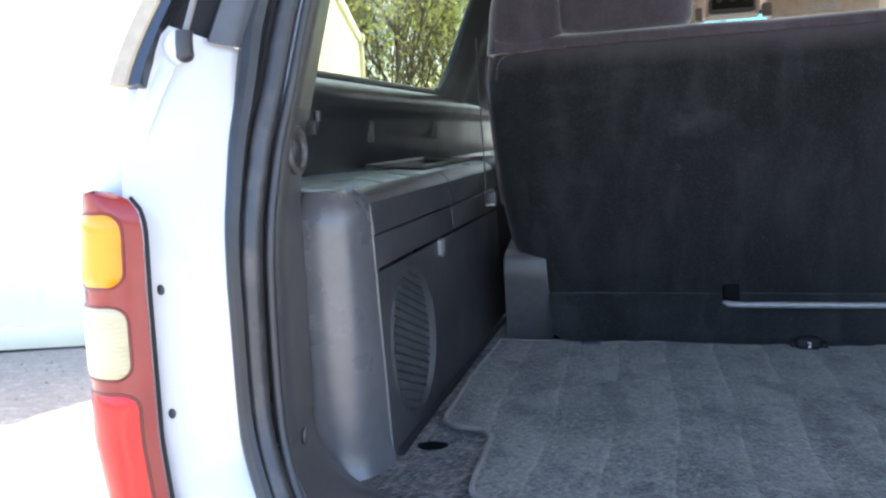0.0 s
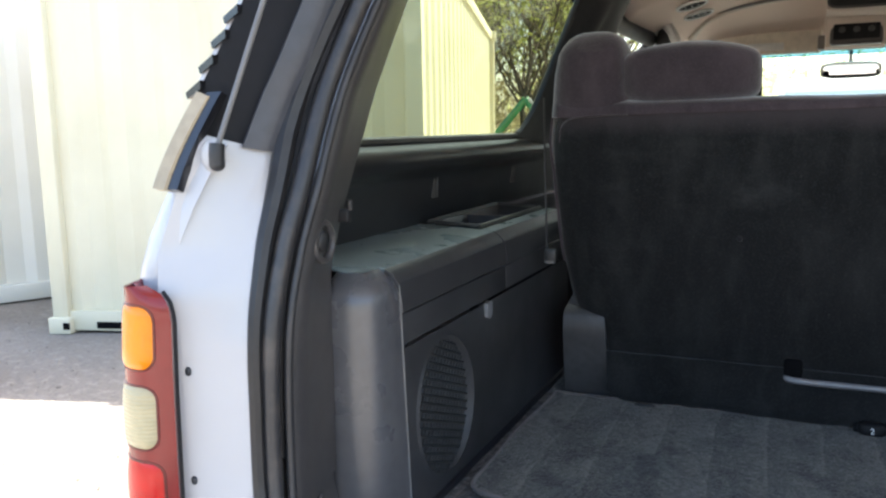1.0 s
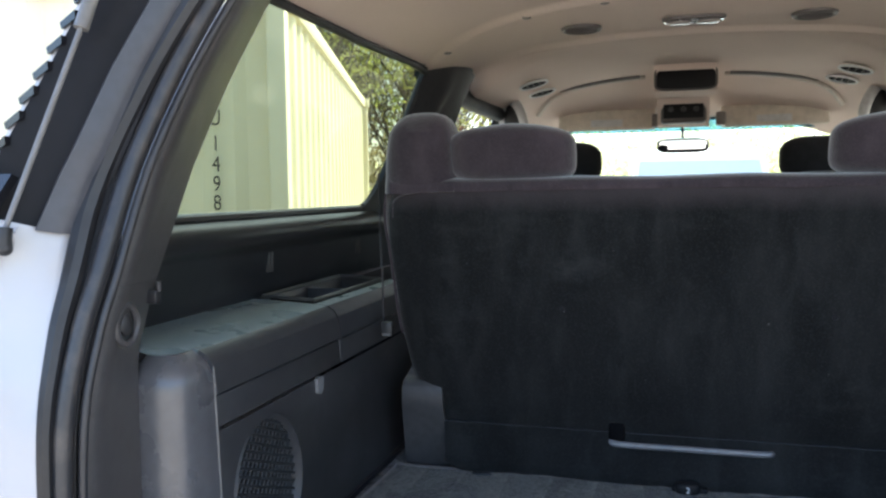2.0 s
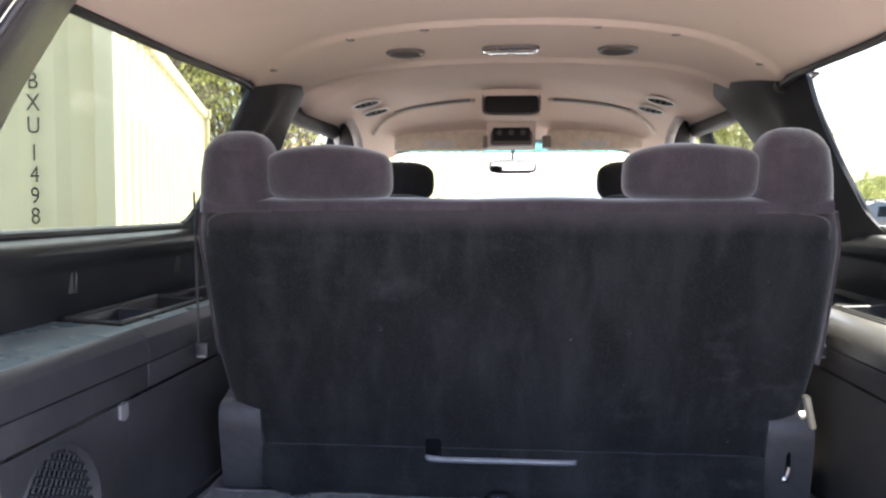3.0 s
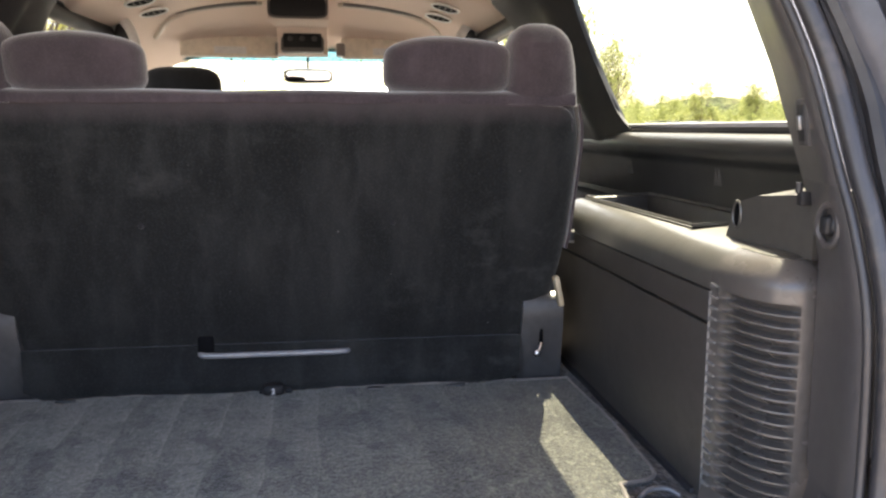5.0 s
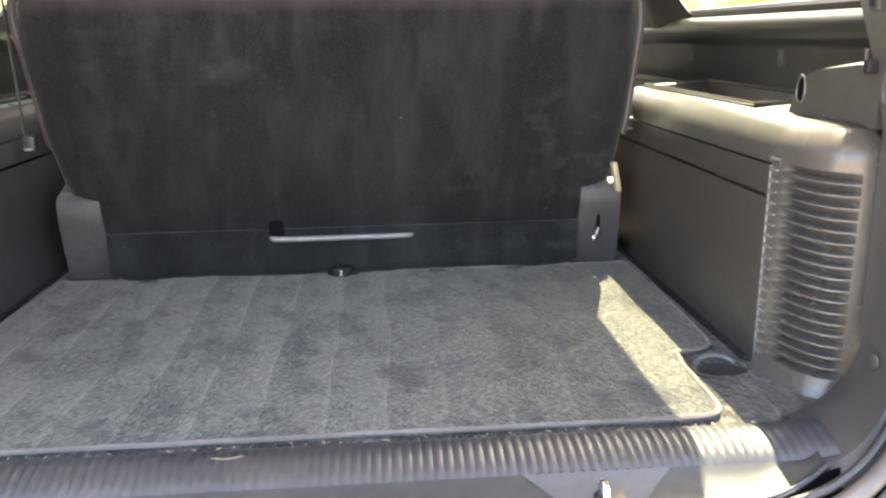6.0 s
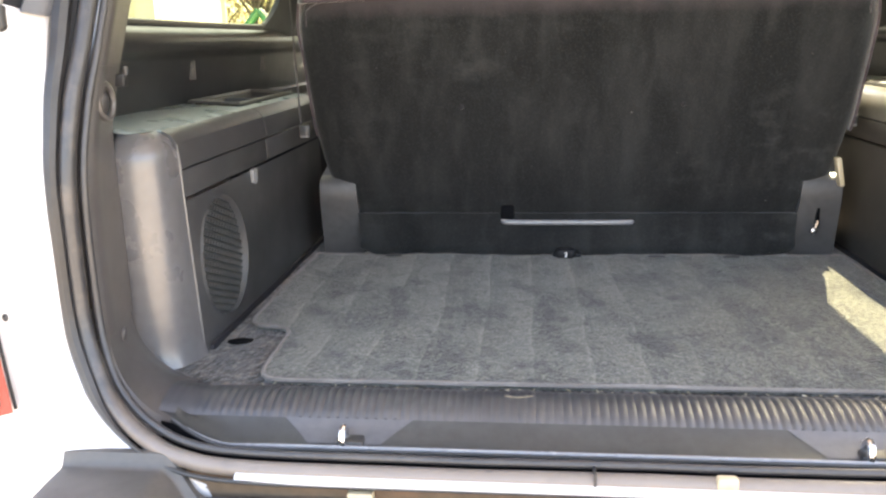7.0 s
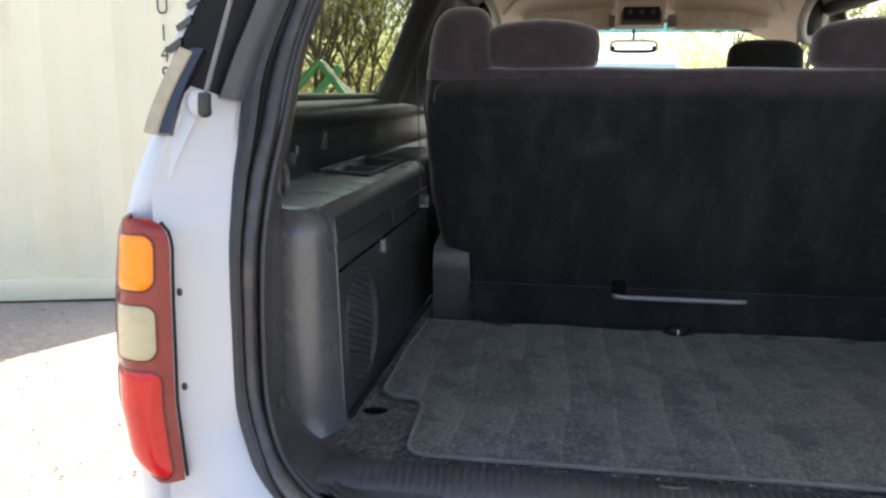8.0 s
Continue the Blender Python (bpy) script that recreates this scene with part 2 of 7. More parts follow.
VENT_GREY = plastic("dark warm grey plastic", (0.10, 0.087, 0.085), 0.42)
PALE_GREY = plastic("pale grey plastic", (0.55, 0.54, 0.54), 0.4)
WHITE = paint("white car paint", (0.50, 0.502, 0.522), 0.32, (0.42, 0.39, 0.35), 0.3)
MATT_BLACK = plastic("matt black pillar plastic", (0.010, 0.010, 0.012), 0.55, 600.0, (0.03, 0.03, 0.035), 0.2, 0.25)
BAND_GREY = plastic("satin grey band plastic", (0.058, 0.062, 0.076), 0.32, 600.0, (0.14, 0.145, 0.16), 0.2, 0.5)
BLACK_PAINT = paint("black gloss paint", (0.012, 0.012, 0.015), 0.2, (0.05, 0.05, 0.05), 0.2)
CHROME = steel("polished steel", (0.75, 0.75, 0.77), 0.14)
ZINC = steel("zinc plated steel", (0.5, 0.5, 0.5), 0.3)
TUBE_GREY = plastic("grey enamelled tube", (0.17, 0.172, 0.185), 0.17, 300.0, (0.3, 0.3, 0.3), 0.2, 0.8)
PRIVACY = glass("privacy glass", (0.74, 0.76, 0.70))
PRIVACY_DEEP = glass("deeper privacy glass", (0.61, 0.64, 0.545))
CLEAR = glass("clear glass", (0.86, 0.90, 0.86))
SEAM = plastic("mid-grey edge plastic", (0.19, 0.185, 0.18), 0.35)
SEAM_PALE = plastic("door rubber paled for its highlight", (0.26, 0.26, 0.265), 0.5)
WEBBING = plastic("grey belt webbing", (0.06, 0.058, 0.06), 0.7)
PATCH = plastic("worn whitish spot", (0.22, 0.225, 0.235), 0.5)
TAN = plastic("aged tan plastic", (0.42, 0.35, 0.24), 0.4, 300.0, (0.3, 0.22, 0.12), 0.4)
WHITE_INK = plastic("white ink", (0.8, 0.8, 0.8), 0.6)
# stencil black lifted towards olive, with the glare put into its colour
GLARE_INK = plastic("black stencil paint lifted for glare", (0.06, 0.056, 0.045), 0.8)


def lens(name, colour, rough=0.12, ridges=0.02):
    m = Mat(name, colour, rough)
    m.b.inputs["Coat Weight"].default_value = 0.25
    m.b.inputs["Specular IOR Level"].default_value = 0.35
    m.vary(m.noise(25.0, 4), tuple(c * 0.75 for c in colour), 0.4, 0.7, 0.5)
    w = m.node("ShaderNodeTexWave")
    w.bands_direction = "Z"
    w.inputs["Scale"].default_value = 60.0
    m.link(m.coords, w.inputs["Vector"])
    m.bump(w.outputs["Fac"], ridges, 0.001)
    return m.m


RED = lens("red lens", (0.58, 0.008, 0.008))
DARK_RED = lens("dull red lens", (0.23, 0.022, 0.020))
AMBER = lens("amber lens", (0.93, 0.27, 0.006))
SMOKY_LENS = lens("cloudy grey lens", (0.30, 0.265, 0.25))
CLEAR_LENS = lens("cream reversing lens", (0.50, 0.43, 0.26), 0.16, 0.5)
RIM_RED = lens("deep red bead", (0.12, 0.014, 0.014), 0.3)


# ---- building helpers ----
CX = 0.012


def mesh_object(name, verts, faces, material, smooth=True, parent=None, label=""):
    me = bpy.data.meshes.new(name)
    me.from_pydata([tuple(v) for v in verts], [], [tuple(f) for f in faces])
    me.validate()
    if smooth:
        me.polygons.foreach_set("use_smooth", [True] * len(me.polygons))
    me.materials.append(material)
    me.update()
    ob = new(name, me)
    ob.parent = parent
    if label:
        ob["label"] = label
    return ob


def part(name, bm, material, parent, label="", smooth=True):
    """Links a bmesh as one mesh object under a thing or a part."""
    me = bpy.data.meshes.new(name)
    bmesh.ops.recalc_face_normals(bm, faces=bm.faces[:])
    bm.to_mesh(me)
    bm.free()
    if smooth:
        me.polygons.foreach_set("use_smooth", [True] * len(me.polygons))
        me.set_sharp_from_angle(angle=radians(42))
    me.materials.append(material)
    ob = new(name, me)
    ob.parent = parent
    if label:
        ob["label"] = label
    return ob


def thing(name, label, category, group="", kind="", at=(0, 0, 0)):
    ob = new(name)
    ob.location = at
    ob.empty_display_size = 0.05
    return tagged(ob, label, category, group, kind)


def box(bm, lo, hi, bevel=0.0, seg=2, m=None):
    c = [(a + b) / 2 for a, b in zip(lo, hi)]
    d = [abs(b - a) for a, b in zip(lo, hi)]
    r = bmesh.ops.create_cube(bm, size=1.0, matrix=(m or Matrix()) @ Matrix.Translation(c) @ Matrix.Diagonal((*d, 1)))
    if bevel:
        es = list({e for v in r["verts"] for e in v.link_edges})
        bmesh.ops.bevel(bm, geom=es, offset=min(bevel, min(d) * 0.49), segments=seg, affect="EDGES", profile=0.5)
    return bm


def rod(bm, a, b, r, r2=None, seg=10, cap=True):
    a, b = Vector(a), Vector(b)
    turn = (b - a).to_track_quat("Z", "Y").to_matrix().to_4x4()
    bmesh.ops.create_cone(bm, cap_ends=cap, segments=seg, radius1=r, radius2=r if r2 is None else r2, depth=(b - a).length, matrix=Matrix.Translation((a + b) / 2) @ turn)
    return bm


def ball(bm, at, size, seg=16, rings=10):
    bmesh.ops.create_uvsphere(bm, u_segments=seg, v_segments=rings, radius=1.0, matrix=Matrix.Translation(at) @ Matrix.Diagonal((*size, 1)))
    return bm


def spline(pts, n):
    """Catmull-Rom through the points, n samples a span."""
    p = [Vector(q) for q in pts]
    p = [p[0] * 2 - p[1], *p, p[-1] * 2 - p[-2]]
    out = []
    for i in range(1, len(p) - 2):
        for k in range(n):
            t = k / n
            out.append(0.5 * (2 * p[i] + (p[i + 1] - p[i - 1]) * t + (2 * p[i - 1] - 5 * p[i] + 4 * p[i + 1] - p[i + 2]) * t * t + (3 * p[i] - p[i - 1] - 3 * p[i + 1] + p[i + 2]) * t ** 3))
    out.append(p[-2])
    return out


def tube(bm, pts, r, seg=8, closed=False, squash=None):
    """A round bar along the points; squash(i, n) may scale its radius."""
    pts = [Vector(p) for p in pts]
    n, rings, up = len(pts), [], None
    for i, p in enumerate(pts):
        a, b = (pts[i - 1], pts[(i + 1) % n]) if closed else (pts[max(i - 1, 0)], pts[min(i + 1, n - 1)])
        d = (b - a).normalized()
        if up is None:
            up = d.orthogonal().normalized()
        up = (up - d * up.dot(d)).normalized()
        side = d.cross(up)
        rr = r * (squash(i, n) if squash else 1.0)
        rings.append([bm.verts.new(p + (up * math.cos(2 * math.pi * k / seg) + side * math.sin(2 * math.pi * k / seg)) * rr) for k in range(seg)])
    for i in range(n if closed else n - 1):
        a, b = rings[i], rings[(i + 1) % n]
        for k in range(seg):
            bm.faces.new((a[k], a[(k + 1) % seg], b[(k + 1) % seg], b[k]))
    if not closed:
        bm.faces.new(rings[0][::-1])
        bm.faces.new(rings[-1])
    return bm


def sheet(bm, fn, us, vs, thick=0.0):
    """A grid of fn(u, v); with thick, a second skin that lies that far behind it, closed round the edge."""
    g = [[Vector(fn(u, v)) for v in vs] for u in us]
    nu, nv = len(us), len(vs)
    front = [[bm.verts.new(p) for p in row] for row in g]
    for i in range(nu - 1):
        for j in range(nv - 1):
            bm.faces.new((front[i][j], front[i + 1][j], front[i + 1][j + 1], front[i][j + 1]))
    if thick:
        def normal(i, j):
            a = g[min(i + 1, nu - 1)][j] - g[max(i - 1, 0)][j]
            b = g[i][min(j + 1, nv - 1)] - g[i][max(j - 1, 0)]
            c = a.cross(b)
            return c.normalized() if c.length > 1e-12 else Vector((0, 0, 1))
        rear = [[bm.verts.new(g[i][j] - normal(i, j) * thick) for j in range(nv)] for i in range(nu)]
        for i in range(nu - 1):
            for j in range(nv - 1):
                bm.faces.new((rear[i][j + 1], rear[i + 1][j + 1], rear[i + 1][j], rear[i][j]))
        ring = [(i, 0) for i in range(nu)] + [(nu - 1, j) for j in range(1, nv)] + [(i, nv - 1) for i in range(nu - 2, -1, -1)] + [(0, j) for j in range(nv - 2, 0, -1)]
        for (i, j), (k, l) in zip(ring, ring[1:] + ring[:1]):
            bm.faces.new((front[k][l], front[i][j], rear[i][j], rear[k][l]))
    return bm


def steps(a, b, n):
    return [a + (b - a) * i / n for i in range(n + 1)]


def prism(bm, outline, axis, lo, hi):
    """A polygon in the two other axes, drawn out along axis from lo to hi."""
    def at(p, h):
        q = list(p)
        q.insert(axis, h)
        return q
    a = [bm.verts.new(at(p, lo)) for p in outline]
    b = [bm.verts.new(at(p, hi)) for p in outline]
    bm.faces.new(a[::-1]), bm.faces.new(b)
    n = len(outline)
    for i in range(n):
        bm.faces.new((a[i], a[(i + 1) % n], b[(i + 1) % n], b[i]))
    return bm


def bevelled(bm, width, seg=2, sharp=35):
    es = [e for e in bm.edges if len(e.link_faces) == 2 and e.calc_face_angle(0) > radians(sharp)]
    bmesh.ops.bevel(bm, geom=es, offset=width, segments=seg, affect="EDGES", profile=0.5, clamp_overlap=True)
    return bm


def lerp_table(table, x):
    if x <= table[0][0]:
        return table[0][1]
    for (a, u), (b, v) in zip(table, table[1:]):
        if x <= b:
            return u + (v - u) * (x - a) / (b - a)
    return table[-1][1]


def smooth_table(table, x):
    """The table's values, rounded at its corners."""
    d = 0.025
    return (lerp_table(table, x - d) + 2 * lerp_table(table, x) + lerp_table(table, x + d)) / 4


def lettering(name, text, size, m, material, parent=None, depth=0.0006, spacing=1.0):
    cu = bpy.data.curves.new(name, "FONT")
    cu.body, cu.size, cu.extrude, cu.align_x, cu.align_y = text, size, depth, "CENTER", "CENTER"
    cu.space_character = spacing
    cu.materials.append(material)
    ob = new(name, cu)
    ob.matrix_world = m
    if parent:
        ob.parent = parent
    return ob


def floor_z(y):
    return 0.789 - 0.003 * y


# ---- ground ----
def build_ground():
    m = Mat("pale gravel and dust", (0.33, 0.298, 0.262), 0.95, spec=0.1)
    m.vary(m.noise(0.35, 6), (0.155, 0.13, 0.108), 0.4, 0.65, 0.8)
    m.vary(m.noise(14.0, 6), (0.40, 0.37, 0.33), 0.5, 0.75, 0.5)
    m.vary(m.noise(45.0, 4), (0.16, 0.15, 0.14), 0.52, 0.7, 0.7)
    m.bump(m.noise(25.0, 6), 0.8, 0.03)
    bm = bmesh.new()
    ys = [-900, -200, -60, -20, *[-10 + 0.5 * i for i in range(60)], 24, 40, 80, 200, 900]
    sheet(bm, lambda x, y: (x, y, 0.012 * noise.noise((x * 0.9, y * 0.9, 0)) if abs(x) < 12 and -11 < y < 20 else 0.0), [-900, -200, -60, -20, *[-10 + 0.5 * i for i in range(41)], 20, 60, 200, 900], ys)
    ob = part("ground", bm, m.m, None)
    tagged(ob, "pale sunlit gravel yard with dark worn patches", "ground", kind="structure")
    # loose stones on the yard
    bm = bmesh.new()
    rnd = random.Random(5)
    for _ in range(900):
        x, y, r = rnd.uniform(-5.5, -1.3), rnd.uniform(-0.5, 3.6), rnd.uniform(0.003, 0.010)
        bmesh.ops.create_icosphere(bm, subdivisions=1, radius=1.0, matrix=pose(x, y, r * 0.4 + 0.008, 0, 0, rnd.uniform(0, 360)) @ Matrix.Diagonal((r, r * 0.8, r * 0.6, 1)))
    ob = part("loose_gravel", bm, m.m, None)
    tagged(ob, "scattered grey gravel stones on the yard", "gravel", kind="stuff")


# ---- the vehicle's shell ----
INNER = [  # height, half width and depth of the tailgate opening's inner edge
    (0.80, 0.700, -0.115), (0.83, 0.735, -0.108), (0.87, 0.752, -0.102), (0.95, 0.757, -0.098), (1.13, 0.758, -0.088), (1.24, 0.752, -0.062), (1.32, 0.742, -0.034),
    (1.45, 0.725, 0.012), (1.58, 0.684, 0.056), (1.70, 0.630, 0.098), (1.78, 0.575, 0.125), (1.825, 0.50, 0.142), (1.845, 0.40, 0.150)]


def edge_curve(s, out=0.0, back=0.0, low=True):
    """The tailgate opening's edge on one side (s = -1 or 1), from the sill's middle up to the header's middle, pushed outwards and to the rear."""
    pts = []
    if low:
        for a, z, y in ((0.0, 0.758, -0.180), (0.30, 0.758, -0.180), (0.50, 0.759, -0.178), (0.590, 0.766, -0.172), (0.652, 0.785, -0.158), (0.702, 0.818, -0.138), (0.736, 0.866, -0.118)):
            pts.append(Vector((CX + s * (a + out * min(1, a / 0.6) * 0.7), y - back, z - out * (1 - max(0, (a - 0.55)) * 3))))
    for z, a, y in INNER[3 if low else 0:]:
        k = max(0.0, (z - 1.45) / 0.4)
        pts.append(Vector((CX + s * (a + out * (1 - 0.5 * k)), y - back, z + out * k)))
    pts.append(Vector((CX, 0.155 - back, 1.855 + out)))
    return pts


def trim_front(z):
    """Half width and depth of the pillar trim's front edge at a height."""
    t = [(0.78, (0.772, 0.035)), (1.20, (0.772, 0.045)), (1.28, (0.768, 0.075)), (1.38, (0.771, 0.142)), (1.46, (0.771, 0.192)), (1.55, (0.771, 0.262)), (1.60, (0.770, 0.300)), (1.65, (0.770, 0.344)), (1.70, (0.769, 0.390)), (1.75, (0.766, 0.430)), (1.79, (0.760, 0.468))]
    for (a, u), (b, v) in zip(t, t[1:]):
        if z <= b:
            k = max(0.0, (z - a) / (b - a))
            return u[0] + (v[0] - u[0]) * k, u[1] + (v[1] - u[1]) * k
    return t[-1][1]


def inner_edge(z):
    for (a, w, y), (b, w2, y2) in zip(INNER, INNER[1:]):
        if z <= b:
            k = max(0.0, (z - a) / (b - a))
            return w + (w2 - w) * k, y + (y2 - y) * k
    return INNER[-1][1], INNER[-1][2]


def build_pillar_trim(s, car):
    side = "charcoal plastic pillar trim beside the tailgate opening"
    bm = bmesh.new()

    def fn(z, u):
        a0, y0 = inner_edge(z)
        a1, y1 = trim_front(z)
        # lip, face and the rounded front edge that turns to the window
        if u < 0.12:
            k = u / 0.12
            return (CX + s * (a0 + 0.004 - 0.010 * math.sin(k * math.pi / 2)), y0 + 0.022 * k, z)
        if u <= 0.85:
            k = (u - 0.12) / 0.73
            a = (a0 - 0.006) * (1 - k) + a1 * k
            return (CX + s * a, y0 + 0.022 + (y1 - y0 - 0.022) * k, z)
        k = (u - 0.85) / 0.15
        return (CX + s * (a1 + 0.10 * k ** 1.6), y1 + 0.006 * math.sin(k * math.pi / 2), z)
    sheet(bm, fn, steps(0.900, 1.3004, 22), [0, 0.03, 0.07, 0.12, 0.3, 0.5, 0.7, 0.82, 0.85, 0.88, 0.92, 0.96, 1.0], 0.004 * s)
    p = part("pillar_trim", bm, PILLAR, car, side)
    bm = bmesh.new()
    sheet(bm, fn, steps(1.3008, 1.79, 24), [0, 0.03, 0.07, 0.12, 0.3, 0.5, 0.7, 0.82, 0.85, 0.88, 0.92, 0.96, 1.0], 0.004 * s)
    part("pillar_trim", bm, PILLAR, car, "charcoal upper pillar trim curving up to the roof")
    # recessed tailgate bumper stop
    at = Vector((CX + s * 0.754, -0.006, 1.248))
    bm = bmesh.new()
    tube(bm, [at + Vector((-s * 0.004, 0.022 * math.cos(k * math.pi / 9), 0.026 * math.sin(k * math.pi / 9))) for k in range(18)], 0.0055, 8, True)
    part("stop_rim", bm, PILLAR, p)
    # flattened black ball stands for the pocket's shade
    bm = bmesh.new()
    ball(bm, at + Vector((-s * 0.003, 0, 0)), (0.005, 0.012, 0.015))
    part("stop_well", bm, TRIM_BLACK, p, "black disc for the shaded round pocket")
    bm = bmesh.new()
    box(bm, at - Vector((0.014, 0.009, 0.012)), at + Vector((0.006, 0.009, 0.012)), 0.005)
    part("rubber_stop", bm, TRIM_BLACK, p, "black rubber stop")
    # small tie hook on the front edge
    at = Vector((CX + s * 0.762, 0.066, 1.282))
    bm = bmesh.new()
    box(bm, at - Vector((0.012, 0.007, 0.016)), at + Vector((0.012, 0.007, 0.004)), 0.003)
    rod(bm, at + Vector((-s * 0.012, 0, 0.002)), at + Vector((-s * 0.012, 0, 0.016)), 0.005)
    part("tie_hook", bm, TRIM_BLACK, p)
    # moulded plug low on the trim
    at = Vector((CX + s * 0.755, -0.028, 0.882))
    bm = bmesh.new()
    ball(bm, at, (0.003, 0.010, 0.012))
    part("plug", bm, PILLAR, p)
    if s > 0:
        # convenience hook plate
        at = Vector((CX + 0.738, 0.043, 1.378))
        turn = pose(*at, 0, -8, 0)
        bm = bmesh.new()
        box(bm, (-0.005, -0.012, -0.031), (0.005, 0.012, 0.031), 0.003, m=turn)
        q = part("hook_plate", bm, COVER, p, "grey framed plate with a chrome hook")
        bm = bmesh.new()
        box(bm, (-0.0062, -0.008, -0.024), (-0.004, 0.008, 0.024), 0.0006, m=turn)
        part("hook_recess", bm, TRIM_BLACK, q, "dark recess")
        bm = bmesh.new()
        box(bm, (-0.011, -0.004, -0.009), (-0.005, 0.004, 0.010), 0.002, m=turn)
        part("hook", bm, ZINC, q, "chrome hook")


def build_side_panel(s):
    """The stowage box that lines one side of the load floor."""
    name = "cargo_side_panel"
    label = "charcoal plastic side panel with oval speaker grille and storage tray" if s < 0 else "charcoal plastic side panel with ribbed column and open tray"
    box_ob = thing(name, label, "side panel")

    def X(a):
        return CX + s * a
    y0, y1 = (0.128 if s < 0 else 0.190), 1.05

    def face_a(z):
        return 0.692 + (0.014 if s < 0 else 0.008) * (z - 0.79) / 0.4

    def seam_y(z):
        return y0 + (0.0 if s < 0 else 0.014 * min(1.0, (z - 0.79) / 0.33))

    def slab(za, zb, ya, yb, nm, mat, lab="", parent=box_ob, th=0.012, lift=0.0):
        bm = bmesh.new()
        pts = [(ya if ya != y0 else seam_y(za), za), (yb, za), (yb, zb), (ya if ya != y0 else seam_y(zb), zb)]
        v = [bm.verts.new((X(face_a(z) - lift), y, z)) for y, z in pts] + [bm.verts.new((X(face_a(z) + th), y, z)) for y, z in pts]
        for f in ((0, 1, 2, 3), (7, 6, 5, 4), (0, 4, 5, 1), (1, 5, 6, 2), (2, 6, 7, 3), (3, 7, 4, 0)):
            bm.faces.new([v[i] for i in f])
        bmesh.ops.recalc_face_normals(bm, faces=bm.faces[:])
        bevelled(bm, 0.0022, 2)
        return part(nm, bm, mat, parent, lab)
    zs, zt = 1.070, 1.122
    if s < 0:
        # lower face with an oval opening for the speaker
        cy, cz, ry, rz = 0.264, 0.933, 0.102, 0.113
        bm = bmesh.new()
        ring = [(cy + ry * math.cos(k * math.pi / 24), cz + rz * math.sin(k * math.pi / 24)) for k in range(48)]
        rim = [bm.verts.new((X(face_a(z) + 0.0005 + 0.0040 * (y - cy) / ry), y, z)) for y, z in ring]
        ring2 = [(cy + 0.012 + (ry + 0.016) * math.cos(k * math.pi / 24), cz + (rz + 0.010) * math.sin(k * math.pi / 24)) for k in range(48)]
        rim2 = [bm.verts.new((X(face_a(z)), y, z)) for y, z in ring2]
        inner = [bm.verts.new((X(face_a(z) + 0.012), y, z)) for y, z in ring]
        # the oval's front edge swells out into a crescent
        swell = [(cy + 0.004 + (ry + 0.009) * math.cos(k * math.pi / 24), cz + (rz + 0.006) * math.sin(k * math.pi / 24)) for k in range(48)]
        crest = [bm.verts.new((X(face_a(z) - 0.008 * max(0.0, math.cos(k * math.pi / 24)) ** 0.7), y, z)) for k, (y, z) in enumerate(swell)]
        for i in range(48):
            j = (i + 1) % 48
            bm.faces.new((rim[i], rim[j], crest[j], crest[i]))
            bm.faces.new((crest[i], crest[j], rim2[j], rim2[i]))
            bm.faces.new((inner[i], inner[j], rim[j], rim[i]))
        # the rest of the face, ray by ray out to its rectangle
        za, zb = 0.768, zs - 0.003
        outer = []
        for k in range(48):
            c, d = math.cos(k * math.pi / 24), math.sin(k * math.pi / 24)
            t = min((y1 - cy) / c if c > 1e-6 else 9e9, (y0 - cy) / c if c < -1e-6 else 9e9, (zb - cz) / d if d > 1e-6 else 9e9, (za - cz) / d if d < -1e-6 else 9e9)
            y, z = cy + c * t, cz + d * t
            outer.append(bm.verts.new((X(face_a(z)), y, z)))
        corners = {}
        for y, z in ((y0, za), (y0, zb), (y1, za), (y1, zb)):
            corners[(y, z)] = bm.verts.new((X(face_a(z)), y, z))
        for i in range(48):
            j = (i + 1) % 48
            a, b = outer[i], outer[j]
            loop = [rim2[i], rim2[j], b]
            if abs(a.co.y - b.co.y) > 1e-5 and abs(a.co.z - b.co.z) > 1e-5:
                cands = [(y, z) for y in (a.co.y, b.co.y) for z in (a.co.z, b.co.z)]
                best = min(corners, key=lambda q: min((q[0] - c[0]) ** 2 + (q[1] - c[1]) ** 2 for c in cands))
                loop.append(corners[best])
            loop.append(a)
            bm.faces.new(loop)
        part("lower_panel", bm, TRIM, box_ob)
        # oval grille: two sets of crossing slanted ribs over a dark cone
        bm = bmesh.new()

        def rib(cy0, cz0, dy, dz, r, deep):
            # the stretch of the line that lies inside the oval
            qa = (dy / ry) ** 2 + (dz / rz) ** 2
            qb = 2 * (cy0 * dy / ry ** 2 + cz0 * dz / rz ** 2)
            qc = (cy0 / ry) ** 2 + (cz0 / rz) ** 2 - 0.985
            disc = qb * qb - 4 * qa * qc
            if disc <= 0:
                return
            t0, t1 = ((-qb + k * math.sqrt(disc)) / (2 * qa) for k in (-1, 1))
            tube(bm, [(X(face_a(cz + cz0 + dz * t) + deep), cy + cy0 + dy * t, cz + cz0 + dz * t) for t in steps(t0, t1, 6)], r, 6)
        for k in range(-14, 15):
            rib(0.0, k * 0.0142, 0.93, -0.36, 0.0027, 0.002)
            rib(k * 0.0165, 0.0, 0.62, 0.78, 0.0027, 0.0020)
        g = part("speaker_grille", bm, TRIM_SOFT, box_ob, "oval grille of slanted charcoal mesh")
        tagged(g, kind="stuff")
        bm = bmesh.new()
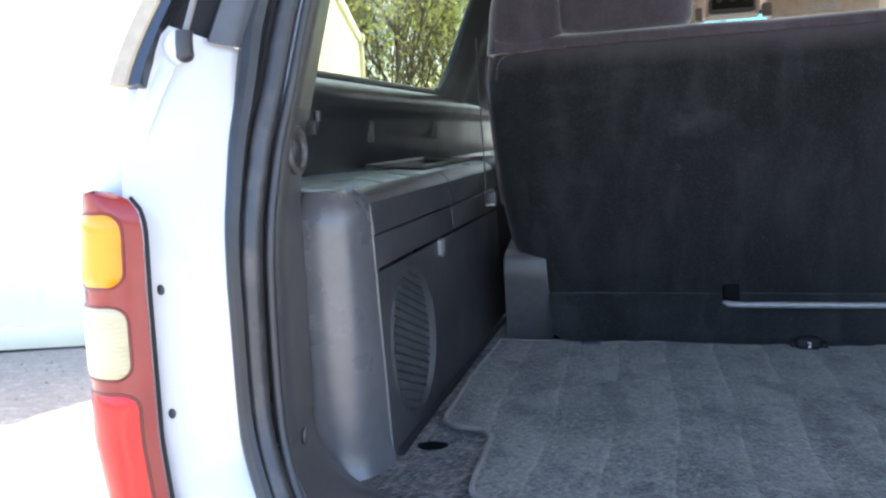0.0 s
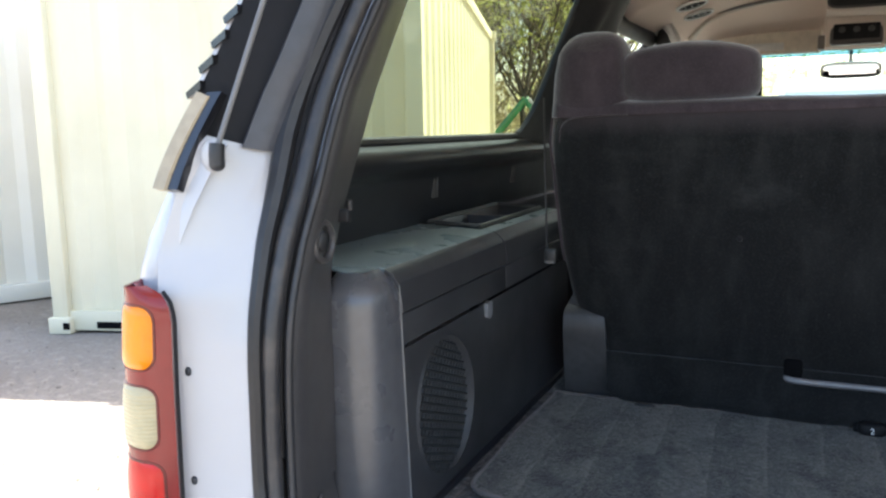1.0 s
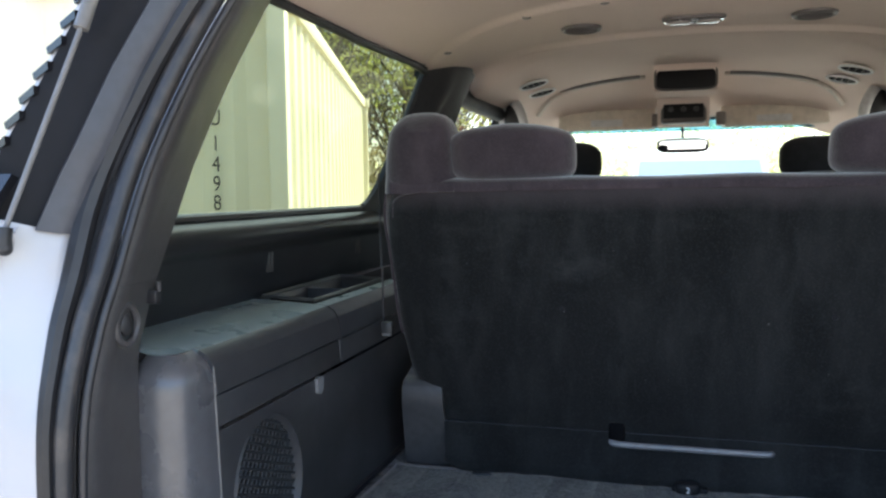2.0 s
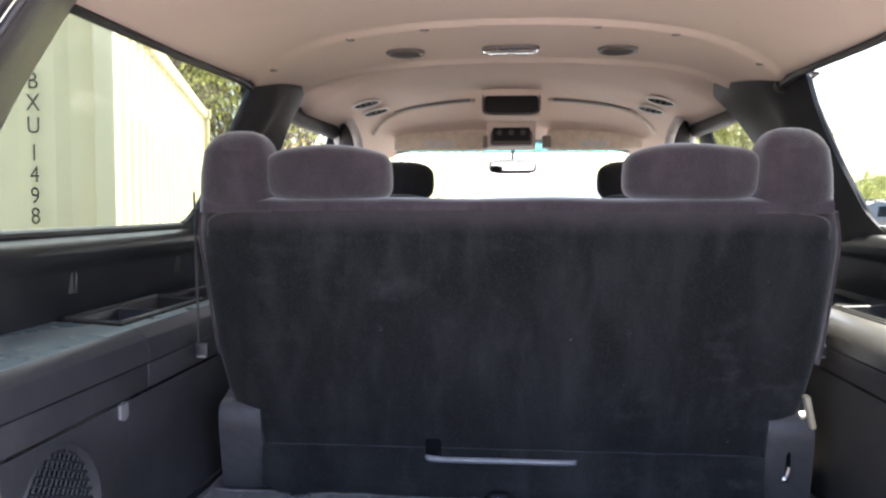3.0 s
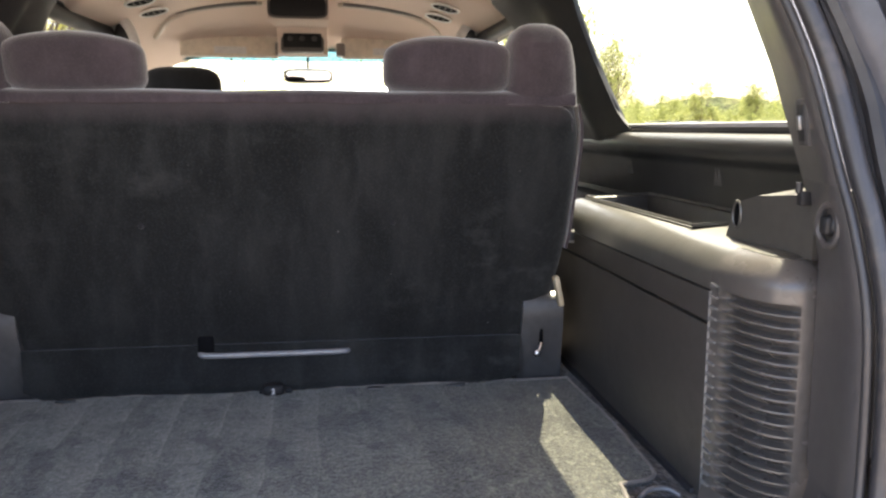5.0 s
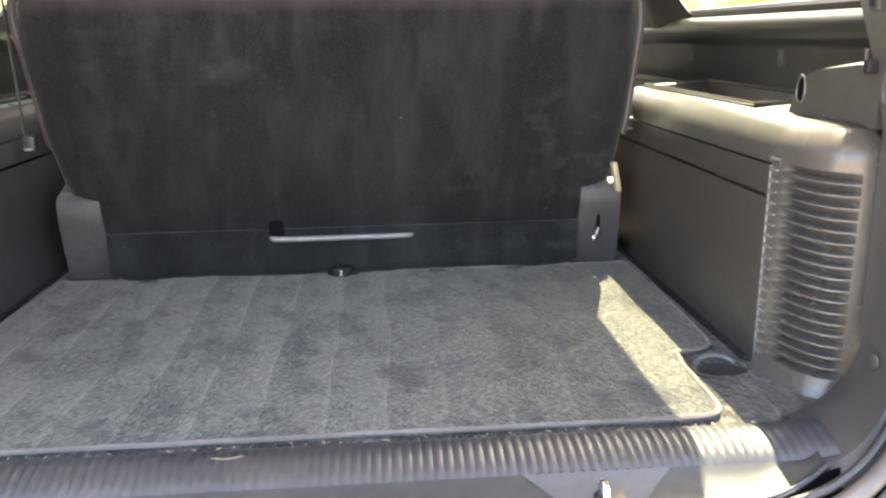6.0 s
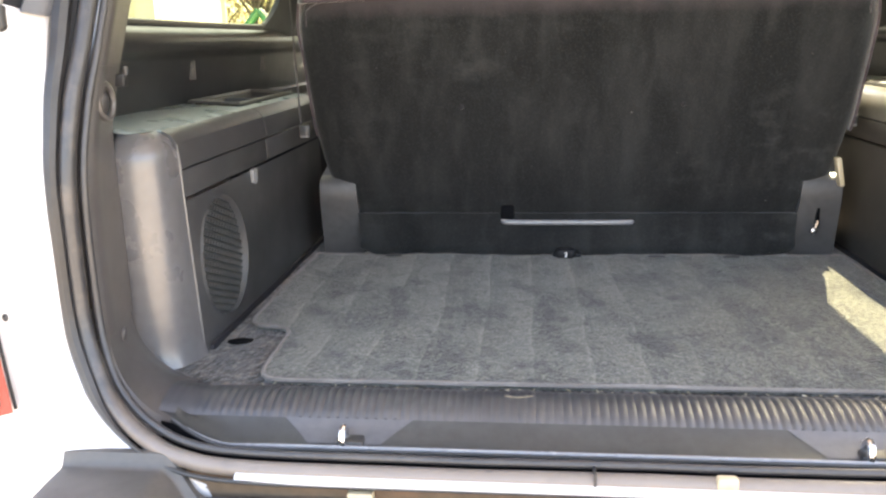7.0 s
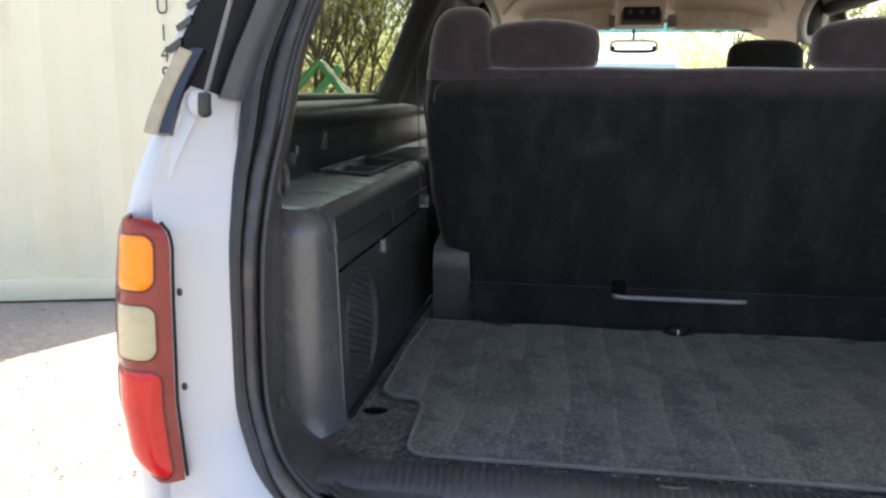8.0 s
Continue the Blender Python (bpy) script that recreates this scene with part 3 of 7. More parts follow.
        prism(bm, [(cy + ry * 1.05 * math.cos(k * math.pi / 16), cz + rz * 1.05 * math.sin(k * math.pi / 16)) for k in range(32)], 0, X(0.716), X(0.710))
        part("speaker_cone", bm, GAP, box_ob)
    else:
        slab(0.768, zs - 0.003, y0, y1, "lower_panel", TRIM_WARM_LIT)
    if s < 0:
        slab(zs + 0.002, zt - 0.002, y0, 0.590, "lid_band", TRIM)
        slab(zs + 0.002, zt - 0.002, 0.594, y1, "lid_band", TRIM)
    else:
        slab(zs + 0.002, zt - 0.002, y0, y1, "lid_band", TRIM_WARM_LIT)
    # the top shells: face, rolled edge and ledge
    def top_shell(ya, yb, hole=None):
        prof = [(0.700, zt + 0.002), (0.703, 1.150), (0.707, 1.168), (0.716, 1.181), (0.730, 1.189), (0.750, 1.192), (0.80, 1.195), (0.86, 1.199), (0.945, 1.201)]
        if s > 0:
            prof = [(0.699, zt + 0.002), (0.7005, 1.138), (0.705, 1.155), (0.715, 1.171), (0.730, 1.183), (0.747, 1.190), (0.80, 1.195), (0.86, 1.199), (0.945, 1.201)]
        if hole:
            prof = prof[:6] + [(0.757, 1.1925)]
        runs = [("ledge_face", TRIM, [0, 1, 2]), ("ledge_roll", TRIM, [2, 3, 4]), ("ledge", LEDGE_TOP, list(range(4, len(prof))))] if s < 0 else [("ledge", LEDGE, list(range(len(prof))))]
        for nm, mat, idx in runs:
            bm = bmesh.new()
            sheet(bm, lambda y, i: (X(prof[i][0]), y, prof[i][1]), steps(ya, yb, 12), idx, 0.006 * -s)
            part(nm, bm, mat, box_ob, "charcoal ledge with a soft sheen, on the left put into the colour" if nm == "ledge" else "")
    top_shell(y0 if s < 0 else y0 - 0.012, 0.590 if s < 0 else 0.40)
    top_shell(0.594 if s < 0 else 0.400, y1, True)
    # sunken tray behind the lid
    ty0, ty1, ta0, ta1 = (0.600, 1.02, 0.757, 0.885) if s < 0 else (0.41, 1.03, 0.757, 0.935)
    bm = bmesh.new()
    d = 0.055
    def lip(a, y, z):
        return bm.verts.new((X(a), y, z))
    top_o = [lip(ta0, ty0 - 0.004, 1.196), lip(ta0, ty1, 1.196), lip(ta1, ty1, 1.202), lip(ta1, ty0 - 0.004, 1.202)]
    top_i = [lip(ta0 + 0.012, ty0 + 0.012, 1.199), lip(ta0 + 0.012, ty1 - 0.012, 1.199), lip(ta1 - 0.012, ty1 - 0.012, 1.204), lip(ta1 - 0.012, ty0 + 0.012, 1.204)]
    bot = [lip(ta0 + 0.020, ty0 + 0.03, 1.199 - d), lip(ta0 + 0.020, ty1 - 0.03, 1.199 - d), lip(ta1 - 0.02, ty1 - 0.03, 1.2 - d), lip(ta1 - 0.02, ty0 + 0.03, 1.2 - d)]
    for i in range(4):
        j = (i + 1) % 4
        bm.faces.new((top_o[i], top_o[j], top_i[j], top_i[i]))
        bm.faces.new((top_i[i], top_i[j], bot[j], bot[i]))
    bm.faces.new(bot)
    bmesh.ops.recalc_face_normals(bm, faces=bm.faces[:])
    bevelled(bm, 0.004, 2, 25)
    part("tray", bm, TRIM_BLACK, box_ob, "sunken rectangular storage tray")
    bm = bmesh.new()
    tube(bm, [v for v in ((X(ta0 + 0.006), ty0, 1.199), (X(ta0 + 0.006), ty1 - 0.006, 1.199), (X(ta1 - 0.006), ty1 - 0.006, 1.205), (X(ta1 - 0.006), ty0, 1.205))], 0.0032, 6, True)
    part("tray_rim", bm, LEDGE, box_ob, "thin glossy tray rim")
    if s < 0:
        bm = bmesh.new()
        box(bm, (X(0.76), 0.80, 1.15), (X(0.88), 0.806, 1.198), 0.002)
        part("tray_divider", bm, TRIM, box_ob)
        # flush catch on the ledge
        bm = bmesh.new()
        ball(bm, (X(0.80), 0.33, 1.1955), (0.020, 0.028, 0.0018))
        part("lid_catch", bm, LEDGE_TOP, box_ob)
    # the rounded rear column
    ribs = 18
    plan = spline([(0.703, 0.126, 0), (0.705, 0.098, 0), (0.714, 0.066, 0), (0.737, 0.047, 0), (0.768, 0.041, 0), (0.785, 0.044, 0)] if s < 0 else [(0.703, 0.188, 0), (0.705, 0.140, 0), (0.713, 0.095, 0), (0.731, 0.064, 0), (0.757, 0.050, 0), (0.785, 0.047, 0)], 6)
    nv = 40 if s < 0 else ribs * 18 + 60
    z0, z1 = 0.770, 1.189
    r0, r1 = 0.818, 1.132
    bm = bmesh.new()

    def col(v, i):
        z = z0 + (z1 - z0) * v
        p = plan[int(i)]
        a, y = p.x, p.y
        k = max(0.0, (z - 1.145) / (z1 - 1.145))
        phi = math.pi / 2 * i / (len(plan) - 1)
        a, y = a + 0.036 * math.cos(phi) * k ** 2.3, y + 0.036 * math.sin(phi) * k ** 2.3
        k = max(0.0, (0.835 - z) / 0.065)
        a, y = a - 0.014 * k ** 2.2 * math.cos(phi), y - 0.026 * k ** 2.2 * math.sin(phi)
        y += (seam_y(z) - y0) * (1 - i / (len(plan) - 1)) ** 2
        a += (face_a(z) + 0.001 - 0.703) * (1 - i / (len(plan) - 1)) ** 2 * (1.0 if z < 1.15 else max(0.0, 1 - (z - 1.15) / 0.03))
        if s > 0 and r0 < z < r1:
            u = i / (len(plan) - 1)
            if 0.12 < u < 0.80:
                ph = ((z - r0) / (r1 - r0) * ribs) % 1.0
                dip = smooth_table([(0.0, 0.0), (0.03, 0.001), (0.14, 0.017), (0.20, 0.019), (0.66, 0.006), (0.76, 0.004), (0.84, 0.0), (1.0, 0.0)], ph)
                n = Vector((plan[min(int(i) + 1, len(plan) - 1)].y - plan[int(i) - 1].y, -(plan[min(int(i) + 1, len(plan) - 1)].x - plan[int(i) - 1].x), 0)).normalized()
                fade = min(1.0, (u - 0.12) / 0.05, (0.80 - u) / 0.05)
                a, y = a - n.x * dip * fade, y - n.y * dip * fade
        return (X(a), y, z)
    sheet(bm, col, steps(0, 1, nv), list(range(len(plan))), 0.0)
    part("column", bm, COLUMN if s < 0 else RIBBED, box_ob, "rounded charcoal corner column with horizontal ribs" if s > 0 else "smooth rounded charcoal corner column")
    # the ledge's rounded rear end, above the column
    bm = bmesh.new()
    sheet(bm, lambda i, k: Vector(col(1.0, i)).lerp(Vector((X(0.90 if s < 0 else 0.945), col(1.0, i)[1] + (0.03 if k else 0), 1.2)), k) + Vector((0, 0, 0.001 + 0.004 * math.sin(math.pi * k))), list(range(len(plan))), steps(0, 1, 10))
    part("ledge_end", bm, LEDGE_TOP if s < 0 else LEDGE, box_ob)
    # pale seam between column and face
    bm = bmesh.new()
    tube(bm, [(X(face_a(z) + 0.0002), seam_y(z) - 0.001, z) for z in steps(0.79, 1.165 if s < 0 else 1.121, 14)], 0.0014 if s < 0 else 0.0020, 6)
    part("seam_trim", bm, SEAM, box_ob, "pale seam edge")
    bm = bmesh.new()
    box(bm, (X(0.7075), y0 - 0.016, 0.772), (X(0.716), y0 + 0.026, 1.15 if s < 0 else 1.118), 0.001)
    part("seam_backing", bm, TRIM_BLACK, box_ob)
    if s > 0:
        for k in range(ribs + 1):
            bm = bmesh.new()
            z = r0 + (r1 - r0) * k / ribs
            prism(bm, [(seam_y(z) - 0.004, z + 0.0035), (seam_y(z) - 0.004, z - 0.0035), (seam_y(z) - 0.024, z - 0.0005), (seam_y(z) - 0.024, z + 0.002)], 0, X(face_a(z) - 0.0022), X(face_a(z) + 0.012))
            part("seam_notch", bm, SEAM, box_ob, "pale notch")
        # jack cover standing on the rear of the ledge
        bm = bmesh.new()
        prism(bm, [(0.065, 1.19), (0.065, 1.292), (0.120, 1.290), (0.215, 1.281), (0.262, 1.270), (0.292, 1.248), (0.312, 1.19)], 0, X(0.775), X(0.94))
        for v in bm.verts:
            if v.co.z > 1.24:
                v.co.z += 0.15 * (v.co.x - X(0.775)) - 0.014
        bevelled(bm, 0.016, 5)
        cover = part("jack_cover", bm, LEDGE, box_ob, "raised charcoal cover with a finger hole")
        # flattened black ball stands for the shaded hole
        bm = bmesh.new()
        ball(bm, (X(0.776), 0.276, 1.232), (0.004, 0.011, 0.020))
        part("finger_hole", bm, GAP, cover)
        bm = bmesh.new()
        tube(bm, [(X(0.7745), 0.276 + 0.013 * math.cos(k * math.pi / 10), 1.232 + 0.022 * math.sin(k * math.pi / 10)) for k in range(20)], 0.0022, 6, True)
        part("hole_rim", bm, LEDGE, cover)
    else:
        bm = bmesh.new()
        prism(bm, [(0.466, 1.041), (0.480, 1.036), (0.492, 1.043), (0.493, 1.066), (0.484, 1.070), (0.467, 1.067)], 0, X(face_a(1.05) - 0.006), X(face_a(1.05) + 0.002))
        bevelled(bm, 0.003, 2)
        part("release_tab", bm, PATCH, box_ob, "worn pale release tab")
    # upper wall and padded belt rail under the window
    bm = bmesh.new()
    w_out, drop = (0.0, 0.006) if s < 0 else (0.040, 0.013)
    wall = [(0.895, 1.196), (0.888, 1.215), (0.880, 1.26), (0.873, 1.302), (0.868, 1.312), (0.852, 1.320), (0.843, 1.334), (0.843, 1.350), (0.852, 1.364), (0.866, 1.372), (0.892, 1.376)]
    sheet(bm, lambda y, i: (X(wall[i][0] + w_out), y, wall[i][1] - (drop if i > 2 else 0.0)), steps(0.03, 2.30, 40), list(range(len(wall))), 0.004 * -s)
    w = part("upper_wall", bm, TRIM_SOFT, box_ob, "charcoal upper wall with padded belt rail")
    for y in (0.63, 1.13):
        for dy in (-0.008, 0.008):
            bm = bmesh.new()
            box(bm, (X(0.8725 + w_out), y + dy - 0.0012, 1.252), (X(0.881 + w_out), y + dy + 0.0012, 1.296), 0.0005, 1)
            part("clip_slot", bm, LEDGE, w)
    # foot moulding along the load floor
    bm = bmesh.new()
    box(bm, (X(0.684), y0 + 0.02, 0.772), (X(0.70), y1, 0.796), 0.005)
    part("foot_moulding", bm, PILLAR_DARK, box_ob)
    return box_ob


def window_outline(s):
    """Side window's edge (y, z), rear bottom first."""
    if s < 0:
        return [(0.24, 1.372), (1.12, 1.372), (1.19, 1.378), (1.245, 1.406), (1.285, 1.46), (1.33, 1.56), (1.40, 1.74), (1.412, 1.775), (1.395, 1.79), (0.44, 1.80), (0.36, 1.70)]
    return [(0.24, 1.365), (1.15, 1.365), (1.205, 1.373), (1.235, 1.42), (1.29, 1.51), (1.33, 1.61), (1.358, 1.70), (1.358, 1.775), (1.325, 1.806), (0.44, 1.82), (0.36, 1.70)]


def wall_a(z, s=-1):
    """Half width of the glass at a height: the sides lean in above the belt."""
    return (0.893 if s < 0 else 0.935) - 0.298 * (z - 1.38)


def build_shell():
    car = thing("sport_utility_vehicle", "white sport utility vehicle with raised tailgate and charcoal cabin trim", "car")
    for s in (-1, 1):
        build_pillar_trim(s, car)
    # weatherstrip round the opening: a fat bulb and a thin inner lip
    for out, back_, r, nm, lab in ((0.013, 0.016, 0.0125, "weatherstrip", "blotchy rubber weatherstrip round the tailgate opening, paler low down"), (-0.003, 0.000, 0.006, "weatherstrip_lip", "thin rubber lip")):
        left, right = edge_curve(-1, out, back_), edge_curve(1, out, back_)
        pts = spline([*left, *right[::-1][1:]], 5)
        bm = bmesh.new()
        tube(bm, [p + Vector((0, 0, 0.0012 * noise.noise((p.x * 9, p.z * 9, 1)))) for p in pts], r, 10)
        q = part(nm, bm, RUBBER if "lip" in nm else SEAL_RUBBER, car, lab)
        if "lip" not in nm:
            # butt joint and a cream repair clip on the sill's run
            bm = bmesh.new()
            box(bm, (-0.013, -0.2105, 0.738), (-0.009, -0.186, 0.7635), 0.001)
            part("joint", bm, RUBBER, q)
            bm = bmesh.new()
            box(bm, (0.147, -0.2105, 0.745), (0.175, -0.195, 0.7625), 0.004)
            part("seal_clip", bm, TAN, q, "tan plastic clip")
    left, right = edge_curve(-1, 0.025, 0.031), edge_curve(1, 0.025, 0.031)
    pts = spline([*left, *right[::-1][1:]], 5)
    pts = [p + Vector((math.copysign(lerp_table([(1.05, 0.0), (1.20, 0.006), (1.40, 0.020), (1.60, 0.012), (1.75, 0.0)], p.z), p.x - CX), 0, 0)) for p in pts]
    bm = bmesh.new()
    tube(bm, pts, 0.010, 8, False, lambda i, n: lerp_table([(0.775, 0.35), (0.84, 1.0), (1.15, 1.0), (1.38, 1.45), (1.80, 1.2)], pts[i].z))
    part("opening_flange", bm, TRIM_BLACK, car, "folded flange round the tailgate opening")
    # grooved rubber channel that fills the space between seal and body
    for s in (-1, 1):
        inner_run = [q for q in spline(edge_curve(s, 0.004, 0.010), 6) if q.z > 0.95]
        outer_run = [q for q in spline(edge_curve(s, 0.056, 0.040), 6) if q.z > 0.95]
        bm = bmesh.new()
        n = min(len(inner_run), len(outer_run))
        sheet(bm, lambda i, u: inner_run[i].lerp(outer_run[i], u) + Vector((0, 0.006 - 0.0035 * abs(math.sin(u * 3 * math.pi)), 0)), list(range(n)), steps(0, 1, 24), 0.003 * -s)
        part("seal_channel", bm, MATT_BLACK, car, "grooved rubber channel beside the weatherstrip")
    for s in (-1, 1):
        def X(a):
            return CX + s * a
        # white corner post from the seal out to the lamp
        bm = bmesh.new()

        def post(z, u):
            a0, y0 = inner_edge(max(z, 0.90))
            a0, y0 = a0 + 0.022 + lerp_table([(1.05, 0.0), (1.20, 0.006), (1.30, 0.016), (1.38, 0.031)], z), y0 - 0.034
            if z < 0.90:
                a0 = lerp_table([(0.60, 0.53), (0.72, 0.57), (0.745, 0.64), (0.78, 0.695), (0.812, 0.728), (0.85, 0.748), (0.90, a0 - 0.004)], z)
                y0 = lerp_table([(0.60, -0.195), (0.74, -0.195), (0.81, -0.160), (0.90, y0 + 0.008)], z)
            k = u
            a1, y1 = lerp_table([(0.60, 0.872), (1.20, 0.872), (1.25, 0.880), (1.328, 0.862), (1.385, 0.846)], z), -0.190 + 0.050 * max(0, z - 1.2) / 0.18
            top = 0.031 * (1 - k) * max(0.0, (z - 1.30) / 0.097)
            return (X(a0 + (a1 - a0) * k), y0 + (y1 - y0) * (k ** 1.3) - 0.006 * math.sin(math.pi * k), z - top)
        sheet(bm, post, steps(0.60, 1.397, 60), steps(0, 1, 12), 0.003 * -s)
        p = part("corner_post", bm, WHITE, car, "white painted corner post")
        for z in (1.100, 0.958):
            a0, y0 = inner_edge(z)
            bm = bmesh.new()
            q = Vector(post(z + 0.003, 0.73))
            ball(bm, q + Vector((0, -0.001, 0)), (0.0046, 0.003, 0.0060))
            part("bolt_hole", bm, TRIM, p, "small dark bolt hole")
        # quarter panel: rear return and body side
        bm = bmesh.new()
        prof = [(0.878, -0.165), (0.895, -0.172), (0.915, -0.172), (0.935, -0.160), (0.950, -0.130), (0.962, -0.08), (0.972, 0.0), (0.985, 0.3), (0.99, 1.4), (0.99, 2.9), (0.985, 4.2)]

        def quarter(z, i):
            a, y = prof[i]
            t = max(0.0, (z - 1.19) / 0.19)
            b = max(0.0, (0.9 - z) / 0.4)
            return (X(a - 0.062 * t ** 1.3 - 0.02 * b * b), y + 0.05 * t * t * (1 if i < 6 else 0), z)
        sheet(bm, quarter, steps(0.45, 1.383, 24), list(range(len(prof))), 0.003 * -s)
        part("quarter_panel", bm, WHITE, car, "white painted quarter panel")
        # black upper pillar outside the seal, with a raised satin band
        relief = [(0.0, 0.004), (0.06, 0.004), (0.11, -0.002), (0.17, -0.012), (0.34, -0.019), (0.36, -0.016), (0.38, 0.004), (1.0, 0.0)]

        def upper(z, u):
            a0, y0 = inner_edge(z)
            a0, y0 = a0 + lerp_table([(1.385, 0.040), (1.48, 0.028), (1.80, 0.020)], z), y0 - 0.034
            a1 = 0.880 - 0.30 * (z - 1.385)
            y1 = -0.128 + 0.42 * (z - 1.385)
            return (X(a0 + (a1 - a0) * u), y0 + (y1 - y0) * u + lerp_table(relief, u), z + (0.012 - 0.031 * (1 - u)) * max(0.0, 1 - (z - 1.386) / 0.2))
        bm = bmesh.new()
        zs_up = steps(1.386, 1.83, 20)
        sheet(bm, upper, zs_up, [0.0, 0.03, 0.06, 0.10], 0.003 * -s)
        sheet(bm, upper, zs_up, [0.36, 0.38, 0.47, 0.6, 0.73, 0.86, 1.0], 0.003 * -s)
        p = part("upper_pillar", bm, MATT_BLACK, car, "matt black upper rear pillar")
        bm = bmesh.new()
        sheet(bm, upper, zs_up, [0.10, 0.12, 0.145, 0.17, 0.23, 0.29, 0.34, 0.35, 0.36], 0.003 * -s)
        part("pillar_band", bm, BAND_GREY, p, "satin grey raised band")
        # louvred vent strip up the pillar's outer edge: black fins with pale facets between
        bm = bmesh.new()
        sheet(bm, lambda z, u: Vector(upper(z, 1.0)) + Vector((s * 0.014 * u, 0.003 + 0.004 * u, 0)), steps(1.440, 1.83, 24), steps(0, 1, 2), 0.006 * -s)
        part("vent_strip", bm, PALE_GREY, p, "pale vent strip")
        for k in range(11):
            z = 1.448 + 0.034 * k
            q = Vector(upper(z, 1.0))
            bm = bmesh.new()
            prism(bm, [(-s * 0.004, 0.006), (-s * 0.004, -0.005), (s * 0.018, -0.017), (s * 0.020, -0.009)], 1, -0.007, 0.006)
            for v in bm.verts:
                v.co += q
            bevelled(bm, 0.002, 2)
            part("vent_fin", bm, BLACK_PAINT, p, "black vent fin")
        bm = bmesh.new()
        sheet(bm, lambda z, u: (X(0.886 - 0.035 * (max(0.0, z - 1.326) / 0.116) ** 1.5 - 0.009 * u), -0.150 + 0.42 * (z - 1.326) - 0.010 * math.sin(math.pi * u), z), steps(1.326, 1.442, 6), steps(0, 1, 5), 0.012 * -s)
        part("vent_end_cap", bm, TAN, p, "aged tan end cap")
        bm = bmesh.new()
        sheet(bm, lambda z, u: (X(0.8765 - 0.035 * (max(0.0, z - 1.326) / 0.116) ** 1.5 - 0.022 * u), -0.152 + 0.42 * (z - 1.326), z), steps(1.324, 1.442, 6), steps(0, 1, 3), 0.012 * -s)
        part("vent_edge", bm, BLACK_PAINT, p, "black vent edge")
        # tailgate stay
        foot, head = Vector((X(0.811), -0.128, 1.367)), Vector((X(0.728), 0.045, 1.90))
        bm = bmesh.new()
        tube(bm, spline([foot + Vector((0, -0.012, -0.010)), foot + Vector((0, -0.012, 0.004)), foot + Vector((0, -0.010, 0.016))], 4), 0.0095, 10)
        ball(bm, foot + Vector((0, -0.012, -0.009)), (0.0100, 0.0095, 0.0085))
        q = part("stay_socket", bm, TRIM_BLACK, car, "black ball socket of the tailgate stay")
        bm = bmesh.new()
        ball(bm, foot + Vector((s * 0.013, -0.003, 0.001)), (0.019, 0.008, 0.020))
        part("stay_stud", bm, PALE_GREY, q, "pale mounting stud")
        bm = bmesh.new()
        rod(bm, foot + Vector((0, -0.010, 0.012)), foot.lerp(head, 0.50), 0.0036)
        rod(bm, foot.lerp(head, 0.49), head, 0.0095)
        part("stay_rod", bm, SEAM, q, "thin steel gas stay")
        # tail lamp
        part_lamp(s, car)
        # side glass and its black frame
        out = window_outline(s)
        bm = bmesh.new()
        vs = [bm.verts.new((X(wall_a(z, s) - 0.004), y, z)) for y, z in out]
        f = bm.faces.new(vs)
        r = bmesh.ops.extrude_face_region(bm, geom=[f])
        for v in r["geom"]:
            if isinstance(v, bmesh.types.BMVert):
                v.co.x += s * 0.004
        part("side_window", bm, PRIVACY_DEEP if s < 0 else PRIVACY, car, "tinted privacy glass side window", smooth=False)
        bm = bmesh.new()
        loop = [Vector((X(wall_a(z, s) - 0.010), y, z)) for y, z in out]
        tube(bm, spline([*loop, loop[0]], 4)[:-1], 0.011, 8, True)
        part("window_seal", bm, TRIM_BLACK, car, "black rubber window seal")
        # pillar between the side window and the rear door
        bm = bmesh.new()
        # height: window edge, middle (y, inset) and front edge (y, inset)
        rows = [(1.34, 1.10, 1.42, 0.04, 1.78, 0.05), (1.40, 1.225, 1.44, 0.045, 1.74, 0.06), (1.46, 1.275, 1.44, 0.05, 1.68, 0.07), (1.56, 1.325, 1.44, 0.06, 1.57, 0.09), (1.65, 1.365, 1.46, 0.07, 1.555, 0.10), (1.71, 1.39, 1.50, 0.08, 1.60, 0.09), (1.76, 1.40, 1.53, 0.085, 1.66, 0.085), (1.80, 1.40, 1.54, 0.085, 1.68, 0.085), (1.86, 1.40, 1.54, 0.085, 1.69, 0.085)]
        if s > 0:
            rows = [(1.34, 1.10, 1.40, 0.05, 1.74, 0.02), (1.40, 1.215, 1.42, 0.05, 1.65, 0.025), (1.46, 1.25, 1.45, 0.055, 1.67, 0.03), (1.56, 1.305, 1.49, 0.06, 1.72, 0.045), (1.65, 1.34, 1.52, 0.065, 1.79, 0.06), (1.72, 1.352, 1.54, 0.075, 1.76, 0.10), (1.77, 1.352, 1.55, 0.10, 1.77, 0.13), (1.80, 1.352, 1.55, 0.12, 1.79, 0.15), (1.86, 1.352, 1.55, 0.12, 1.81, 0.15)]
        tab = [[(r[0], r[k]) for r in rows] for k in range(1, 6)]

        tip = 1.785 if s < 0 else 1.793

        def cpil(zz, u):
            z = 1.34 + (zz - 1.34) * (1.0 if u < 0.55 else 1 - (1.86 - tip) / 0.52 * ((u - 0.55) / 0.45) ** 1.5)
            yw, ym, im, yf, iff = (smooth_table(t, z) for t in tab)
